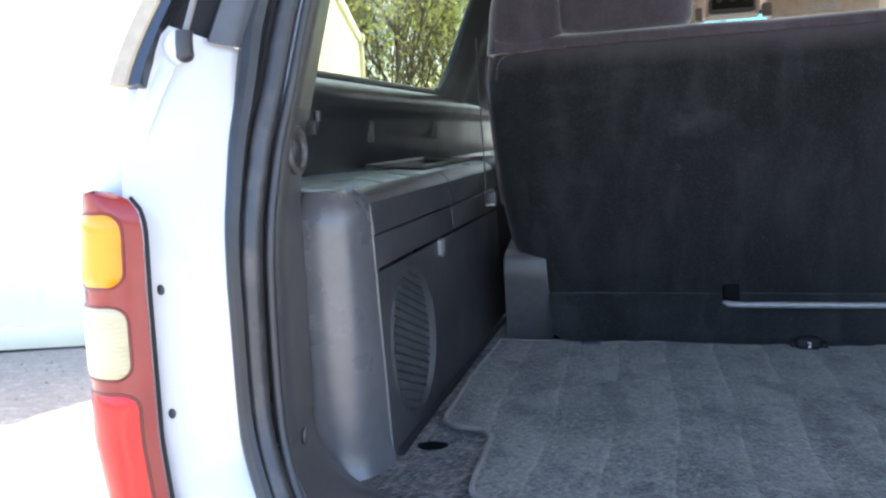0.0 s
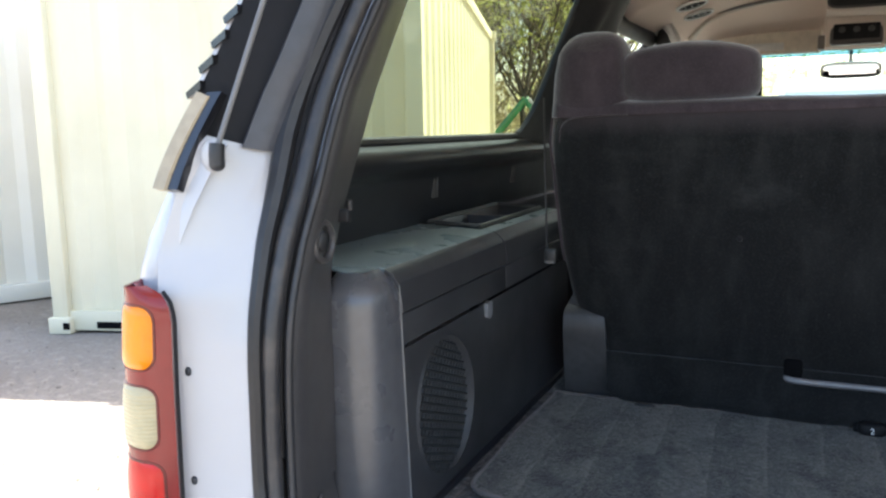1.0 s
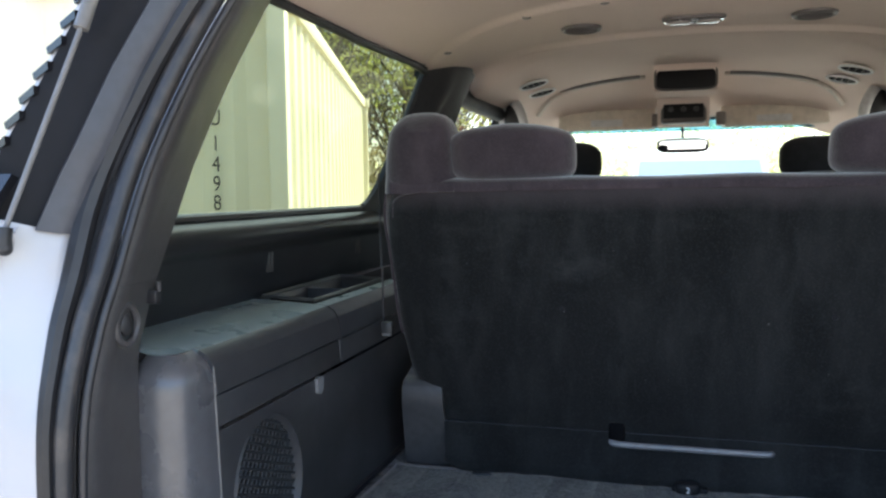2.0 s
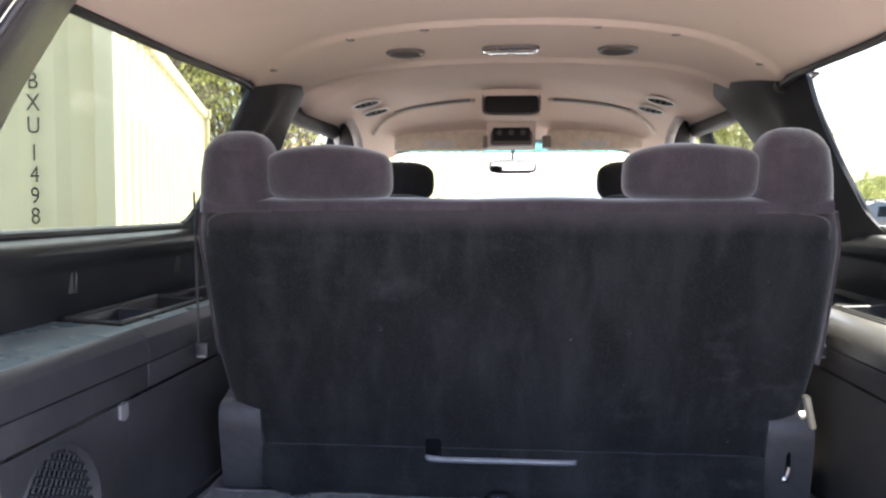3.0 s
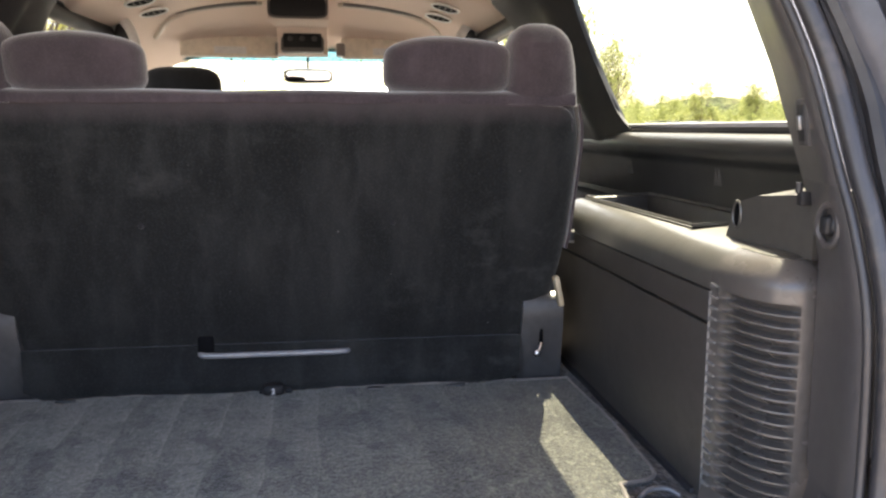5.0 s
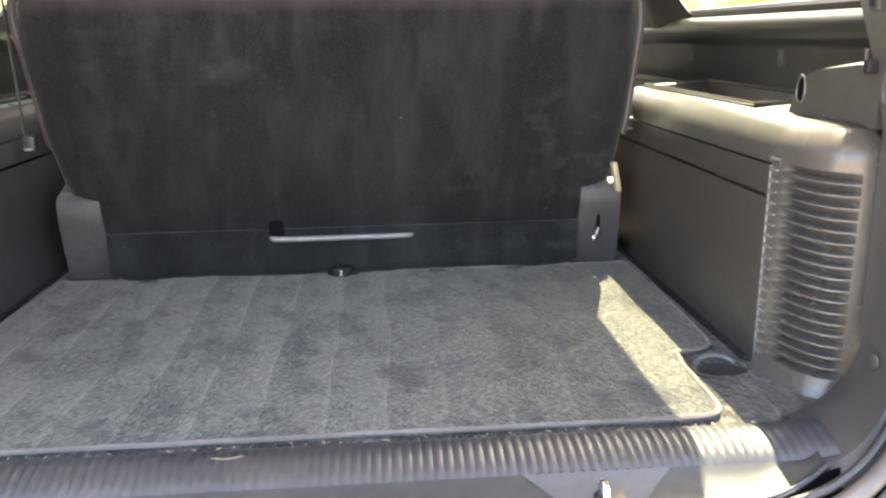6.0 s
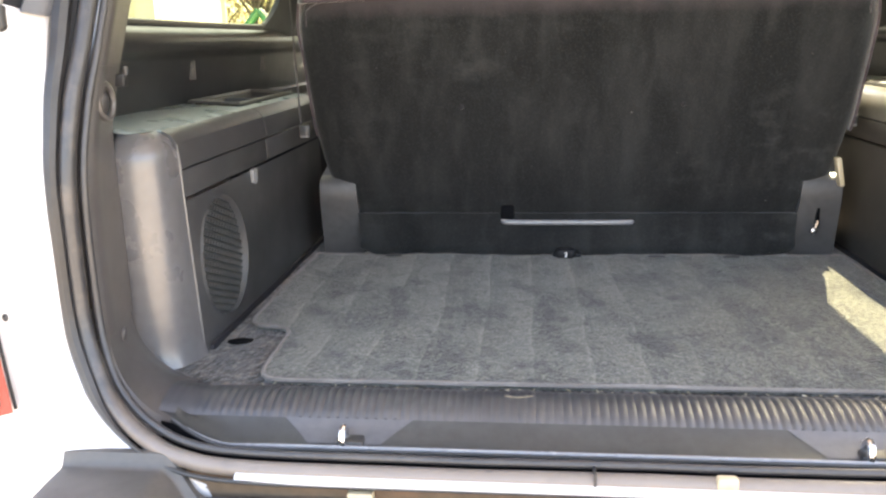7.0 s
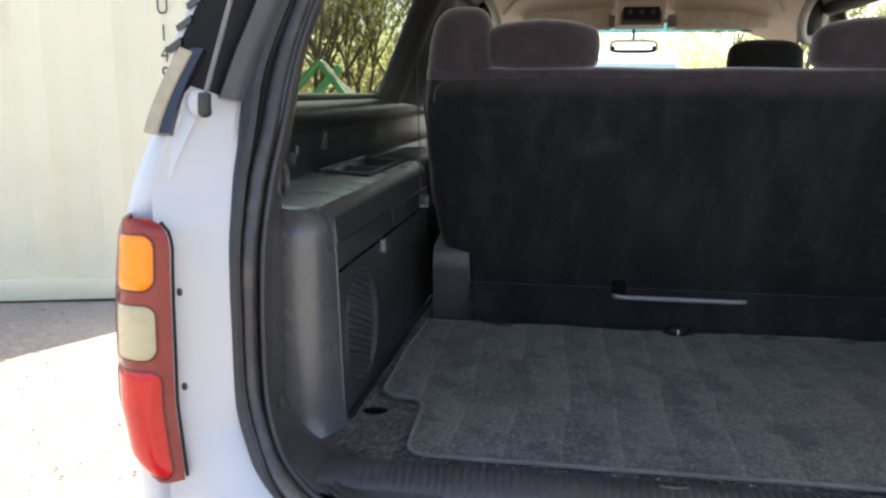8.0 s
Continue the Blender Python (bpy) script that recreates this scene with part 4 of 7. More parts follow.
            k0, k1, k2 = (1 - u) * (1 - 2 * u), 4 * u * (1 - u), u * (2 * u - 1)
            y = yw * k0 + ym * k1 + yf * k2
            inset = 0.008 * k0 + im * k1 + iff * k2
            inset += 0.012 * math.exp(-((u - 0.30) / 0.10) ** 2) * min(1.0, (1.86 - z) / 0.2)
            return (X(wall_a(z, s) - inset), y, z)
        sheet(bm, cpil, steps(1.34, 1.86, 30), steps(0, 1, 24), 0.012 * -s)
        pil = part("window_pillar", bm, PILLAR_DARK, car, "charcoal padded pillar trim")
        # seal's highlight is put into its pale colour
        bm = bmesh.new()
        tube(bm, [Vector(cpil(z, 1.0)) + Vector((s * 0.010, 0.006, 0)) for z in steps(1.52, 1.80, 16)], 0.014, 10)
        part("door_seal", bm, SEAM_PALE, pil, "rubber door seal, paled for its highlight")
        # belt-high wall and the further pillars
        bm = bmesh.new()
        box(bm, (X(0.945), 1.05, 0.5), (X(0.978), 2.25, 1.375), 0.01)
        part("door_card", bm, TRIM, car)
        bm = bmesh.new()
        box(bm, (X(0.945), 2.255, 0.5), (X(0.978), 4.2, 1.375), 0.01)
        part("door_card", bm, TRIM, car)
        # added filler that blocks the bright gap beside the bench seat
        bm = bmesh.new()
        box(bm, (X(0.745), 1.06, 0.62), (X(0.942), 1.80, 1.185), 0.03, 3)
        part("gap_filler_panel", bm, PILLAR_DARK, car, "near-black filler panel added to darken the gap beside the bench")
        for ya, yb, w in ((2.42, 2.58, 0.10),):
            bm = bmesh.new()
            sheet(bm, lambda z, u: (X(wall_a(z, s) - 0.01 - 0.03 * math.sin(math.pi * u)), ya + (yb - ya) * u + (z - 1.38) * 0.1, z), steps(1.37, 1.82, 8), steps(0, 1, 8), 0.01 * -s)
            part("door_pillar", bm, PILLAR_DARK, car, "dark centre pillar trim")
        bm = bmesh.new()
        vs = [bm.verts.new((X(wall_a(z, s) + 0.0), y, z)) for y, z in ((1.5, 1.375), (3.3, 1.375), (2.95, 1.80), (1.6, 1.80))]
        bm.faces.new(vs)
        part("door_window", bm, PRIVACY, car, "tinted door window", smooth=False)
        bm = bmesh.new()
        tube(bm, [(X(0.86), 3.35, 1.38), (X(0.80), 3.15, 1.60), (X(0.735), 2.92, 1.80)], 0.035, 8)
        part("windscreen_pillar", bm, BEIGE, car, "beige windscreen pillar trim")
    # roof skin, lying over the headliner
    bm = bmesh.new()

    def roof(y, u):
        a = 0.80 * u
        return (CX + a, y, 1.945 - 0.10 * abs(u) ** 3.2 - 0.03 * max(0, (y - 2.2)) ** 2)
    sheet(bm, roof, steps(0.14, 3.0, 20), steps(-1, 1, 20), 0.004)
    part("roof_skin", bm, WHITE, car, "white painted roof")
    # raised tailgate overhead
    bm = bmesh.new()
    box(bm, (CX - 0.78, -1.10, -0.03), (CX + 0.78, 0.0, 0.03), 0.025, 3, m=pose(0, 0.10, 1.99, -8, 0, 0))
    part("tailgate", bm, WHITE, car, "white tailgate raised overhead")
    # windscreen
    bm = bmesh.new()
    sheet(bm, lambda z, u: (CX + 0.74 * u * (1 + (1.74 - z) * 0.4), 2.97 + (1.74 - z) * 1.2 - 0.08 * u * u, z), steps(1.12, 1.745, 4), steps(-1, 1, 8), 0.004)
    part("windscreen", bm, CLEAR, car, "clear windscreen")
    bm = bmesh.new()
    sheet(bm, lambda z, u: (CX + 0.74 * u * (1 + (1.74 - z) * 0.4), 2.955 + (1.74 - z) * 1.2 - 0.08 * u * u, z), steps(1.688, 1.742, 2), steps(-1, 1, 8), 0.002)
    part("sun_band", bm, glass("blue sun band", (0.34, 0.52, 0.60)), car, "blue tinted band along the windscreen top")
    # dashboard and bonnet close the front
    bm = bmesh.new()
    box(bm, (CX - 0.85, 3.0, 0.6), (CX + 0.85, 3.75, 1.12), 0.06, 4)
    part("dashboard", bm, GREY_PLASTIC, car, "warm grey dashboard")
    bm = bmesh.new()
    box(bm, (CX - 0.88, 3.75, 0.5), (CX + 0.88, 4.75, 1.10), 0.12, 5)
    part("bonnet", bm, WHITE, car, "white painted bonnet")
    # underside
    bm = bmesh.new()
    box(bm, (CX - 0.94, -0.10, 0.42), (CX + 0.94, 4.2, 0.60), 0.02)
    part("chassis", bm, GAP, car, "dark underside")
    for y in (0.95, 3.95):
        for s in (-1, 1):
            bm = bmesh.new()
            rod(bm, (CX + s * 0.70, y, 0.38), (CX + s * 0.97, y, 0.38), 0.38, seg=32)
            bevelled(bm, 0.03, 3)
            w = part("wheel", bm, RUBBER, car, "black road tyre")
            bm = bmesh.new()
            rod(bm, (CX + s * 0.96, y, 0.38), (CX + s * 0.975, y, 0.38), 0.21, seg=24)
            part("rim", bm, ZINC, w, "grey wheel rim")
    return car


def part_lamp(s, car):
    def X(a):
        return CX + s * a
    # height: inner edge and outer edge of the lens, half widths
    ins = [(0.826, 0.842), (0.94, 0.851), (1.10, 0.848), (1.17, 0.845), (1.190, 0.847), (1.202, 0.853), (1.210, 0.863), (1.215, 0.880)]
    outs = [(0.826, 0.905), (0.86, 0.945), (0.94, 0.958), (1.06, 0.955), (1.12, 0.950), (1.19, 0.940), (1.208, 0.933), (1.215, 0.920)]

    def skin(z, u, lift=0.0):
        a0, a1 = lerp_table(ins, z), lerp_table(outs, z)
        y = -0.196 - 0.020 * math.sin(math.pi * min(1, u * 1.1 + 0.05)) + 0.03 * (max(0, u - 0.6) / 0.4) ** 2 - lift
        return (X(a0 + (a1 - a0) * u), y, z)
    bm = bmesh.new()
    sheet(bm, lambda z, u: skin(z, u), steps(0.826, 1.215, 44), steps(0, 1, 14), 0.012 * -s)
    lamp = part("tail_lamp", bm, DARK_RED, car, "tall tail lamp with dark red housing")
    for za, zb, ua, ub, mat, nm, lab in ((1.112, 1.193, 0.18, 0.84, AMBER, "turn_lens", "orange turn signal lens"), (1.010, 1.092, 0.17, 0.88, CLEAR_LENS, "reversing_lens", "cream reversing lens"), (0.832, 0.995, 0.13, 0.95, RED, "brake_lens", "red brake lens")):
        bm = bmesh.new()

        def inset(v):
            # rounded corners of the lens
            k, e = 0.018 / (zb - za), min(v, 1 - v)
            return 0.0 if e >= k else 0.17 * (1 - math.sqrt(1 - (1 - e / k) ** 2))

        def patch(v, u):
            z, c = za + (zb - za) * v, inset(v)
            w = ua + c + (ub - ua - 2 * c) * u
            e = max(abs(v - 0.5), abs(u - 0.5)) * 2
            return skin(z, w, 0.006 * (1 - e ** 6) - 0.001)
        vs = [0, 0.02, 0.05, 0.09, 0.14, *steps(0.2, 0.8, 8), 0.86, 0.91, 0.95, 0.98, 1]
        sheet(bm, patch, vs, steps(0, 1, 14))
        part(nm, bm, mat, lamp, lab)
        bm = bmesh.new()
        tube(bm, [patch(v, 0.0) for v in vs] + [patch(1.0, u) for u in steps(0.1, 0.9, 6)] + [patch(v, 1.0) for v in vs[::-1]] + [patch(0.0, u) for u in steps(0.9, 0.1, 6)], 0.0021, 6, True)
        part("lens_rim", bm, RIM_RED, lamp, "dark red bead round the lens")
    # black bar stands for the shaded gap at the lamp's inner edge
    bm = bmesh.new()
    tube(bm, [Vector(skin(z, 0.0)) + Vector((-s * 0.002, 0.004, 0)) for z in steps(0.83, 1.208, 30)], 0.0024, 6)
    part("lamp_gap_line", bm, MATT_BLACK, lamp, "black line for the shaded gap")
    return lamp


def build_floor():
    bm = bmesh.new()
    sheet(bm, lambda x, y: (x, y, floor_z(y) - 0.012 + 0.004 * noise.noise((x * 9, y * 9, 0))), steps(CX - 0.76, CX + 0.76, 60), steps(-0.03, 1.1, 44), -0.01)
    ob = part("floor", bm, FLOOR_PILE, None)
    tagged(ob, "worn charcoal load floor carpet with dust", "floor", kind="structure")
    bm = bmesh.new()
    box(bm, (CX - 0.86, 1.1, 0.60), (CX + 0.86, 3.2, 0.66))
    ob = part("floor_front", bm, FLOOR_PILE, None)
    tagged(ob, "charcoal cabin floor carpet", "floor", kind="structure")
    # oval tie-down wells: flat near-black discs carry the hollows' shade
    for x, y in ((-0.640, 0.195), (0.658, 0.184)):
        well = thing("tie_down_well", "dark oval tie-down well in the load floor", "tie-down", "tie-down wells")
        bm = bmesh.new()
        big = 1.1 if x < 0 else 1.7
        ball(bm, (x, y, floor_z(y) - 0.007), (0.036 * big, 0.025 * big, 0.005))
        part("well", bm, GAP if x < 0 else WELL_PILE, well, "near-black disc for the shaded hollow")
        if x > 0:
            bm = bmesh.new()
            tube(bm, spline([(x - 0.050, y + 0.020, floor_z(y) - 0.004), (x - 0.030, y + 0.030, floor_z(y) + 0.006), (x + 0.000, y + 0.030, floor_z(y) + 0.007), (x + 0.020, y + 0.022, floor_z(y) - 0.002)], 5), 0.0042, 8)
            part("loop", bm, COLUMN, well, "grey tie-down loop")
        bm = bmesh.new()
        tube(bm, [(x + 0.037 * big * math.cos(k * math.pi / 10), y + 0.026 * big * math.sin(k * math.pi / 10), floor_z(y) - 0.007) for k in range(20)], 0.004, 6, True)
        part("rim", bm, WELL_PILE, well)
    # ribbed sill
    sill = thing("sill_plate", "ribbed charcoal plastic sill plate across the tailgate opening", "sill plate")
    prof = [(-0.005, 0.778), (-0.014, 0.788), (-0.022, 0.794), (-0.034, 0.797), (-0.047, 0.798), (-0.060, 0.797), (-0.074, 0.794), (-0.086, 0.790), (-0.096, 0.785), (-0.102, 0.780)]
    n, w0, w1 = 101, CX - 0.676, CX + 0.676
    xs = steps(w0, w1, n * 6)
    bm = bmesh.new()

    def ribbed(x, i):
        y, z = prof[i]
        ph = ((x - w0) / (w1 - w0) * n) % 1.0
        fade = min(1.0, max(0.25, (0.66 - abs(x - CX)) / 0.12))
        r = fade * 0.0020 * max(0.0, math.sin(math.pi * ph)) if 1 < i < 9 else 0.0
        edge = max(0.0, (abs(x - CX) - 0.60) / 0.072)
        return (x, y - 0.25 * r, z + r + 0.006 * edge ** 2)
    sheet(bm, ribbed, xs, list(range(len(prof))))
    part("ribbed_step", bm, SILL, sill, "ribbed rounded step")
    low = [(-0.102, 0.781), (-0.110, 0.775), (-0.119, 0.770), (-0.130, 0.765), (-0.142, 0.760), (-0.149, 0.759), (-0.154, 0.761), (-0.158, 0.758), (-0.159, 0.748)]
    bm = bmesh.new()

    def lower(x, i):
        y, z = low[i]
        d = abs(x - CX)
        lift = max(0.0, (d - 0.545) / 0.10)
        lift = min(1.0, lift) ** 1.6
        return (x, y + 0.030 * lift * min(1, i / 3), z + 0.028 * lift * min(1, i / 3))
    sheet(bm, lower, steps(CX - 0.645, CX + 0.645, 90), list(range(len(low))))
    part("sill_face", bm, SILL_FACE, sill, "smooth sill face")
    # lip coloured pale to carry the sky's highlight along the sill edge
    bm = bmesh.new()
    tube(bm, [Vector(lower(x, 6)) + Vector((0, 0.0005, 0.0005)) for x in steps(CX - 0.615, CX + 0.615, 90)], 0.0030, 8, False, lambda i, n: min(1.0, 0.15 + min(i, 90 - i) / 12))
    part("sill_lip", bm, SILL_LIP, sill, "lip along the sill's edge, paled for its sky highlight")
    bm = bmesh.new()
    gut = [(-0.159, 0.756), (-0.163, 0.735), (-0.182, 0.732)]
    sheet(bm, lambda x, i: (x, gut[i][0] + 0.030 * min(1, max(0, (abs(x - CX) - 0.545) / 0.1)) ** 1.6, gut[i][1] + 0.028 * min(1, max(0, (abs(x - CX) - 0.545) / 0.1)) ** 1.6), steps(CX - 0.66, CX + 0.66, 60), [0, 1, 2])
    part("gutter", bm, GAP, sill, "gutter coloured black for its shade")
    # hollow corners where the sill sweeps up into the pillar trims
    for s in (-1, 1):
        bm = bmesh.new()

        def fil(t, u):
            top = 0.775 - 0.026 * u
            a = 0.648 + (top - 0.648) * math.sin(t * math.pi / 2)
            z = 0.7965 + 0.108 * (1 - math.cos(t * math.pi / 2))
            y = 0.036 - 0.013 * (1 - t) - (0.136 - 0.016 * t) * u
            low_z = 0.022 * max(0.0, (u - 0.45) / 0.55) ** 1.6 * (1 - t) ** 1.5 + 0.016 * max(0.0, (0.25 - u) / 0.25) * (1 - t)
            return (CX + s * a, y, z - low_z)
        sheet(bm, fil, steps(0, 1, 20), steps(0, 1, 16))
        part("corner_fillet", bm, PILLAR, sill, "smooth hollow corner of the sill")
        bm = bmesh.new()

        def lip(t, u):
            p = Vector(fil(t, 1.0))
            return p + Vector((s * (0.006 + 0.030 * math.sin(math.pi * t)) * u, -0.034 * u, -(0.010 + 0.022 * math.sin(math.pi * t)) * u * (1 - 0.5 * t)))
        sheet(bm, lip, steps(0, 1, 20), steps(0, 1, 3))
        part("corner_lip", bm, PILLAR, sill)
    # lighter pads and the strikers
    for x in (-0.367, 0.362):
        bm = bmesh.new()
        sheet(bm, lambda u, i: (x + u * (1.15 - 0.13 * i), low[i][0] - 0.001, low[i][1] + 0.0012), steps(-0.085, 0.085, 8), [0, 1, 2, 3, 4])
        p = part("striker_pad", bm, SILL_PAD, sill, "recessed grey pad")
        for k in range(11):
            bm = bmesh.new()
            h = x - 0.075 + 0.0145 * k
            box(bm, (h - 0.0024, -0.1030, 0.7790), (h + 0.0024, -0.1000, 0.7822), 0.0008, 1)
            part("drain_slot", bm, GAP, sill)
        st = thing("tailgate_striker", "steel loop striker bolted to the sill", "striker", "tailgate strikers")
        bm = bmesh.new()
        tube(bm, spline([(x, -0.149, 0.755), (x, -0.150, 0.768), (x, -0.146, 0.779), (x, -0.139, 0.784), (x, -0.131, 0.781), (x, -0.126, 0.773), (x, -0.125, 0.762)], 4), 0.0055, 8)
        part("loop", bm, CHROME, st, "polished steel loop")
        bm = bmesh.new()
        box(bm, (x - 0.012, -0.150, 0.752), (x + 0.030, -0.118, 0.768), 0.004)
        part("base_plate", bm, TRIM_BLACK, st)


def build_bumper():
    b = thing("rear_bumper", "grey plastic rear bumper step below the tailgate", "bumper")
    # from the back lip over the tread and round the nose: depth behind the lip, drop below it
    prof = [(-0.012, 0.060), (0.000, 0.005), (0.003, 0.0), (0.007, 0.001), (0.012, 0.010), (0.016, 0.017), (0.021, 0.0205), (0.028, 0.0215), (0.065, 0.022), (0.110, 0.025), (0.138, 0.036), (0.150, 0.055), (0.156, 0.12), (0.156, 0.30), (0.02, 0.33)]

    def swoop(d):
        u = min(1.0, max(0.0, (d - 0.566) / 0.068))
        return u * u * (3 - 2 * u)

    def step(x, i):
        d = abs(x - CX)
        out = max(0.0, (d - 0.738) / 0.04) ** 2
        h = 0.703 + 0.061 * swoop(d) - 0.003 * out * min(1, i / 4)
        y = -0.205 + 0.020 * swoop(d)
        return (x, y - prof[i][0] * (1 - 0.1 * out), h - prof[i][1])
    for s in (-1, 1):
        bm = bmesh.new()
        ends = sorted((CX + s * 0.778, CX + s * 0.46))
        sheet(bm, step, steps(ends[0], ends[1], 50), list(range(len(prof))), 0.004)
        part("corner_step", bm, STEP_PAD, b, "grey corner step with a swooping back lip")
        bm = bmesh.new()
        rod(bm, (CX + s * 0.755, -0.262, 0.7425), (CX + s * 0.66, -0.266, 0.7425), 0.0026, seg=6)
        part("tread_rib", bm, STEP_PAD, b)
    bm = bmesh.new()
    sheet(bm, step, steps(CX - 0.457, CX + 0.457, 12), list(range(len(prof))), 0.004)
    part("centre_step", bm, STEP_PAD, b)
    bm = bmesh.new()
    val = [(-0.200, 0.7445), (-0.211, 0.742), (-0.2145, 0.740), (-0.2135, 0.7375), (-0.204, 0.736)]
    sheet(bm, lambda x, i: (x, val[i][0], val[i][1] + 0.006 * min(1.0, max(0.0, (-0.40 - x) / 0.12)) ** 1.5 * (1 if i > 2 else 0)), steps(CX - 0.52, CX + 0.60, 30), list(range(len(val))), 0.003)
    part("valance", bm, WHITE, b, "white painted valance under the seal")
    # road dirt packed between bumper and body
    bm = bmesh.new()
    sheet(bm, lambda x, i: (x, (-0.186, -0.192, -0.190)[i] + 0.004 * noise.noise((x * 22, i * 3.0, 2.0)), (0.745, 0.715, 0.66)[i]), steps(CX - 0.60, CX + 0.60, 90), [0, 1, 2], 0.003)
    part("dirt_panel", bm, ROAD_DIRT, b, "rusty brown dirt in the bumper gap")
    # small tan block of unclear kind, added in the bumper gap
    bm = bmesh.new()
    box(bm, (-0.350, -0.212, 0.690), (-0.313, -0.188, 0.723), 0.004)
    part("tan_block", bm, TAN, b, "small tan block")


# ---- things on the load floor ----
def build_mat():
    m = thing("cargo_mat", "charcoal carpet cargo mat with bound edge and corner notches", "mat")
    half = [(0.0, 0.0), (0.500, 0.0), (0.528, 0.003), (0.545, 0.013), (0.553, 0.032), (0.556, 0.06), (0.560, 0.19), (0.566, 0.222), (0.580, 0.240), (0.605, 0.246), (0.630, 0.252), (0.648, 0.268), (0.655, 0.30), (0.662, 0.50), (0.655, 0.80)]
    right = [(CX + a + (0.012 if a > 0.4 and y < 0.23 else 0.0), y) for a, y in half]
    left = [(CX - a, y) for a, y in half]
    edge = []
    ring = right + left[::-1][:-1]
    for (ax, ay), (bx, by) in zip(ring, ring[1:] + ring[:1]):
        n = max(1, int(math.hypot(bx - ax, by - ay) / 0.03))
        edge += [(ax + (bx - ax) * k / n, ay + (by - ay) * k / n) for k in range(n)]

    def height(x, y):
        return floor_z(y) + 0.008 + 0.0025 * noise.noise((x * 6, y * 6, 3.0))
    bm = bmesh.new()
    vs = [bm.verts.new((x, y, 0)) for x, y in edge]
    f = bm.faces.new(vs)
    bmesh.ops.triangulate(bm, faces=[f])
    for _ in range(4):
        long = [e for e in bm.edges if e.calc_length() > 0.035]
        bmesh.ops.subdivide_edges(bm, edges=long, cuts=1)
        bmesh.ops.triangulate(bm, faces=bm.faces[:])
    top = list(bm.faces)
    r = bmesh.ops.extrude_face_region(bm, geom=top)
    moved = {v for v in r["geom"] if isinstance(v, bmesh.types.BMVert)}
    for v in bm.verts:
        z = height(v.co.x, v.co.y)
        v.co.z = z if v in moved else z - 0.010
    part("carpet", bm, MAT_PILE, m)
    bm = bmesh.new()
    pts = spline([(x, y, height(x, y) - 0.001) for x, y in edge] + [(edge[0][0], edge[0][1], height(*edge[0]) - 0.001)], 4)[:-1]
    tube(bm, [Vector(p) + Vector((0.0015 * noise.noise((p[0] * 25, p[1] * 25, 0)), 0.0015 * noise.noise((p[0] * 25, p[1] * 25, 9)), 0)) for p in pts], 0.0042, 6, True)
    part("binding", bm, BINDING, m, "paler stitched edge binding")
    # a dry straw and crumbs that lie on the dusty strip by the sill
    rnd = random.Random(11)
    bm = bmesh.new()
    for _ in range(380):
        s = rnd.choice((-1, 1, 1, -1, 0))
        x = CX + (s * rnd.uniform(0.56, 0.67) if s else rnd.uniform(-0.6, 0.6))
        y = rnd.uniform(0.02, 0.24) if s else rnd.uniform(-0.02, -0.006)
        z = floor_z(y) - 0.009 if s else 0.791
        a, l = rnd.uniform(0, 6.28), rnd.uniform(0.002, 0.007)
        d = Vector((math.cos(a) * l, math.sin(a) * l, rnd.uniform(-0.001, 0.002)))
        rod(bm, Vector((x, y, z)), Vector((x, y, z)) + d, rnd.uniform(0.0006, 0.0013), seg=4)
    ob = part("dry_crumbs", bm, TAN, None)
    tagged(ob, "dry leaf crumbs and grit on the load floor edge", "debris", kind="stuff")
    bm = bmesh.new()
    tube(bm, spline([(-0.135, -0.052, 0.8005), (-0.12, -0.058, 0.8015), (-0.105, -0.057, 0.8015), (-0.092, -0.050, 0.8005)], 4), 0.0005, 5)
    ob = part("straw", bm, TAN, None)
    tagged(ob, "single dry straw lying on the ribbed sill", "straw")


def cushion(bm, centre, half, power=3.0, seg=28, rings=18, m=None):
    """A plump superellipsoid."""
    def sp(v, p):
        return math.copysign(abs(v) ** (2.0 / p), v)
    rows = []
    for i in range(rings + 1):
        th = -math.pi / 2 + math.pi * i / rings
        row = []
        for k in range(seg):
            ph = 2 * math.pi * k / seg
            p = Vector((half[0] * sp(math.cos(th), power) * sp(math.cos(ph), power), half[1] * sp(math.cos(th), 2.2) * sp(math.sin(ph), 2.2), half[2] * sp(math.sin(th), power)))
            p = Vector(centre) + p
            row.append(bm.verts.new((m @ p) if m else p))
        rows.append(row)
    for i in range(rings):
        for k in range(seg):
            bm.faces.new((rows[i][k], rows[i][(k + 1) % seg], rows[i + 1][(k + 1) % seg], rows[i + 1][k]))
    bmesh.ops.remove_doubles(bm, verts=bm.verts[:], dist=1e-5)
    return bm


SEAT_X = 0.012


def seat_y(z):
    """The seat's back face leans to the rear as it rises."""
    return 0.800 - 0.25 * (z - 0.95)


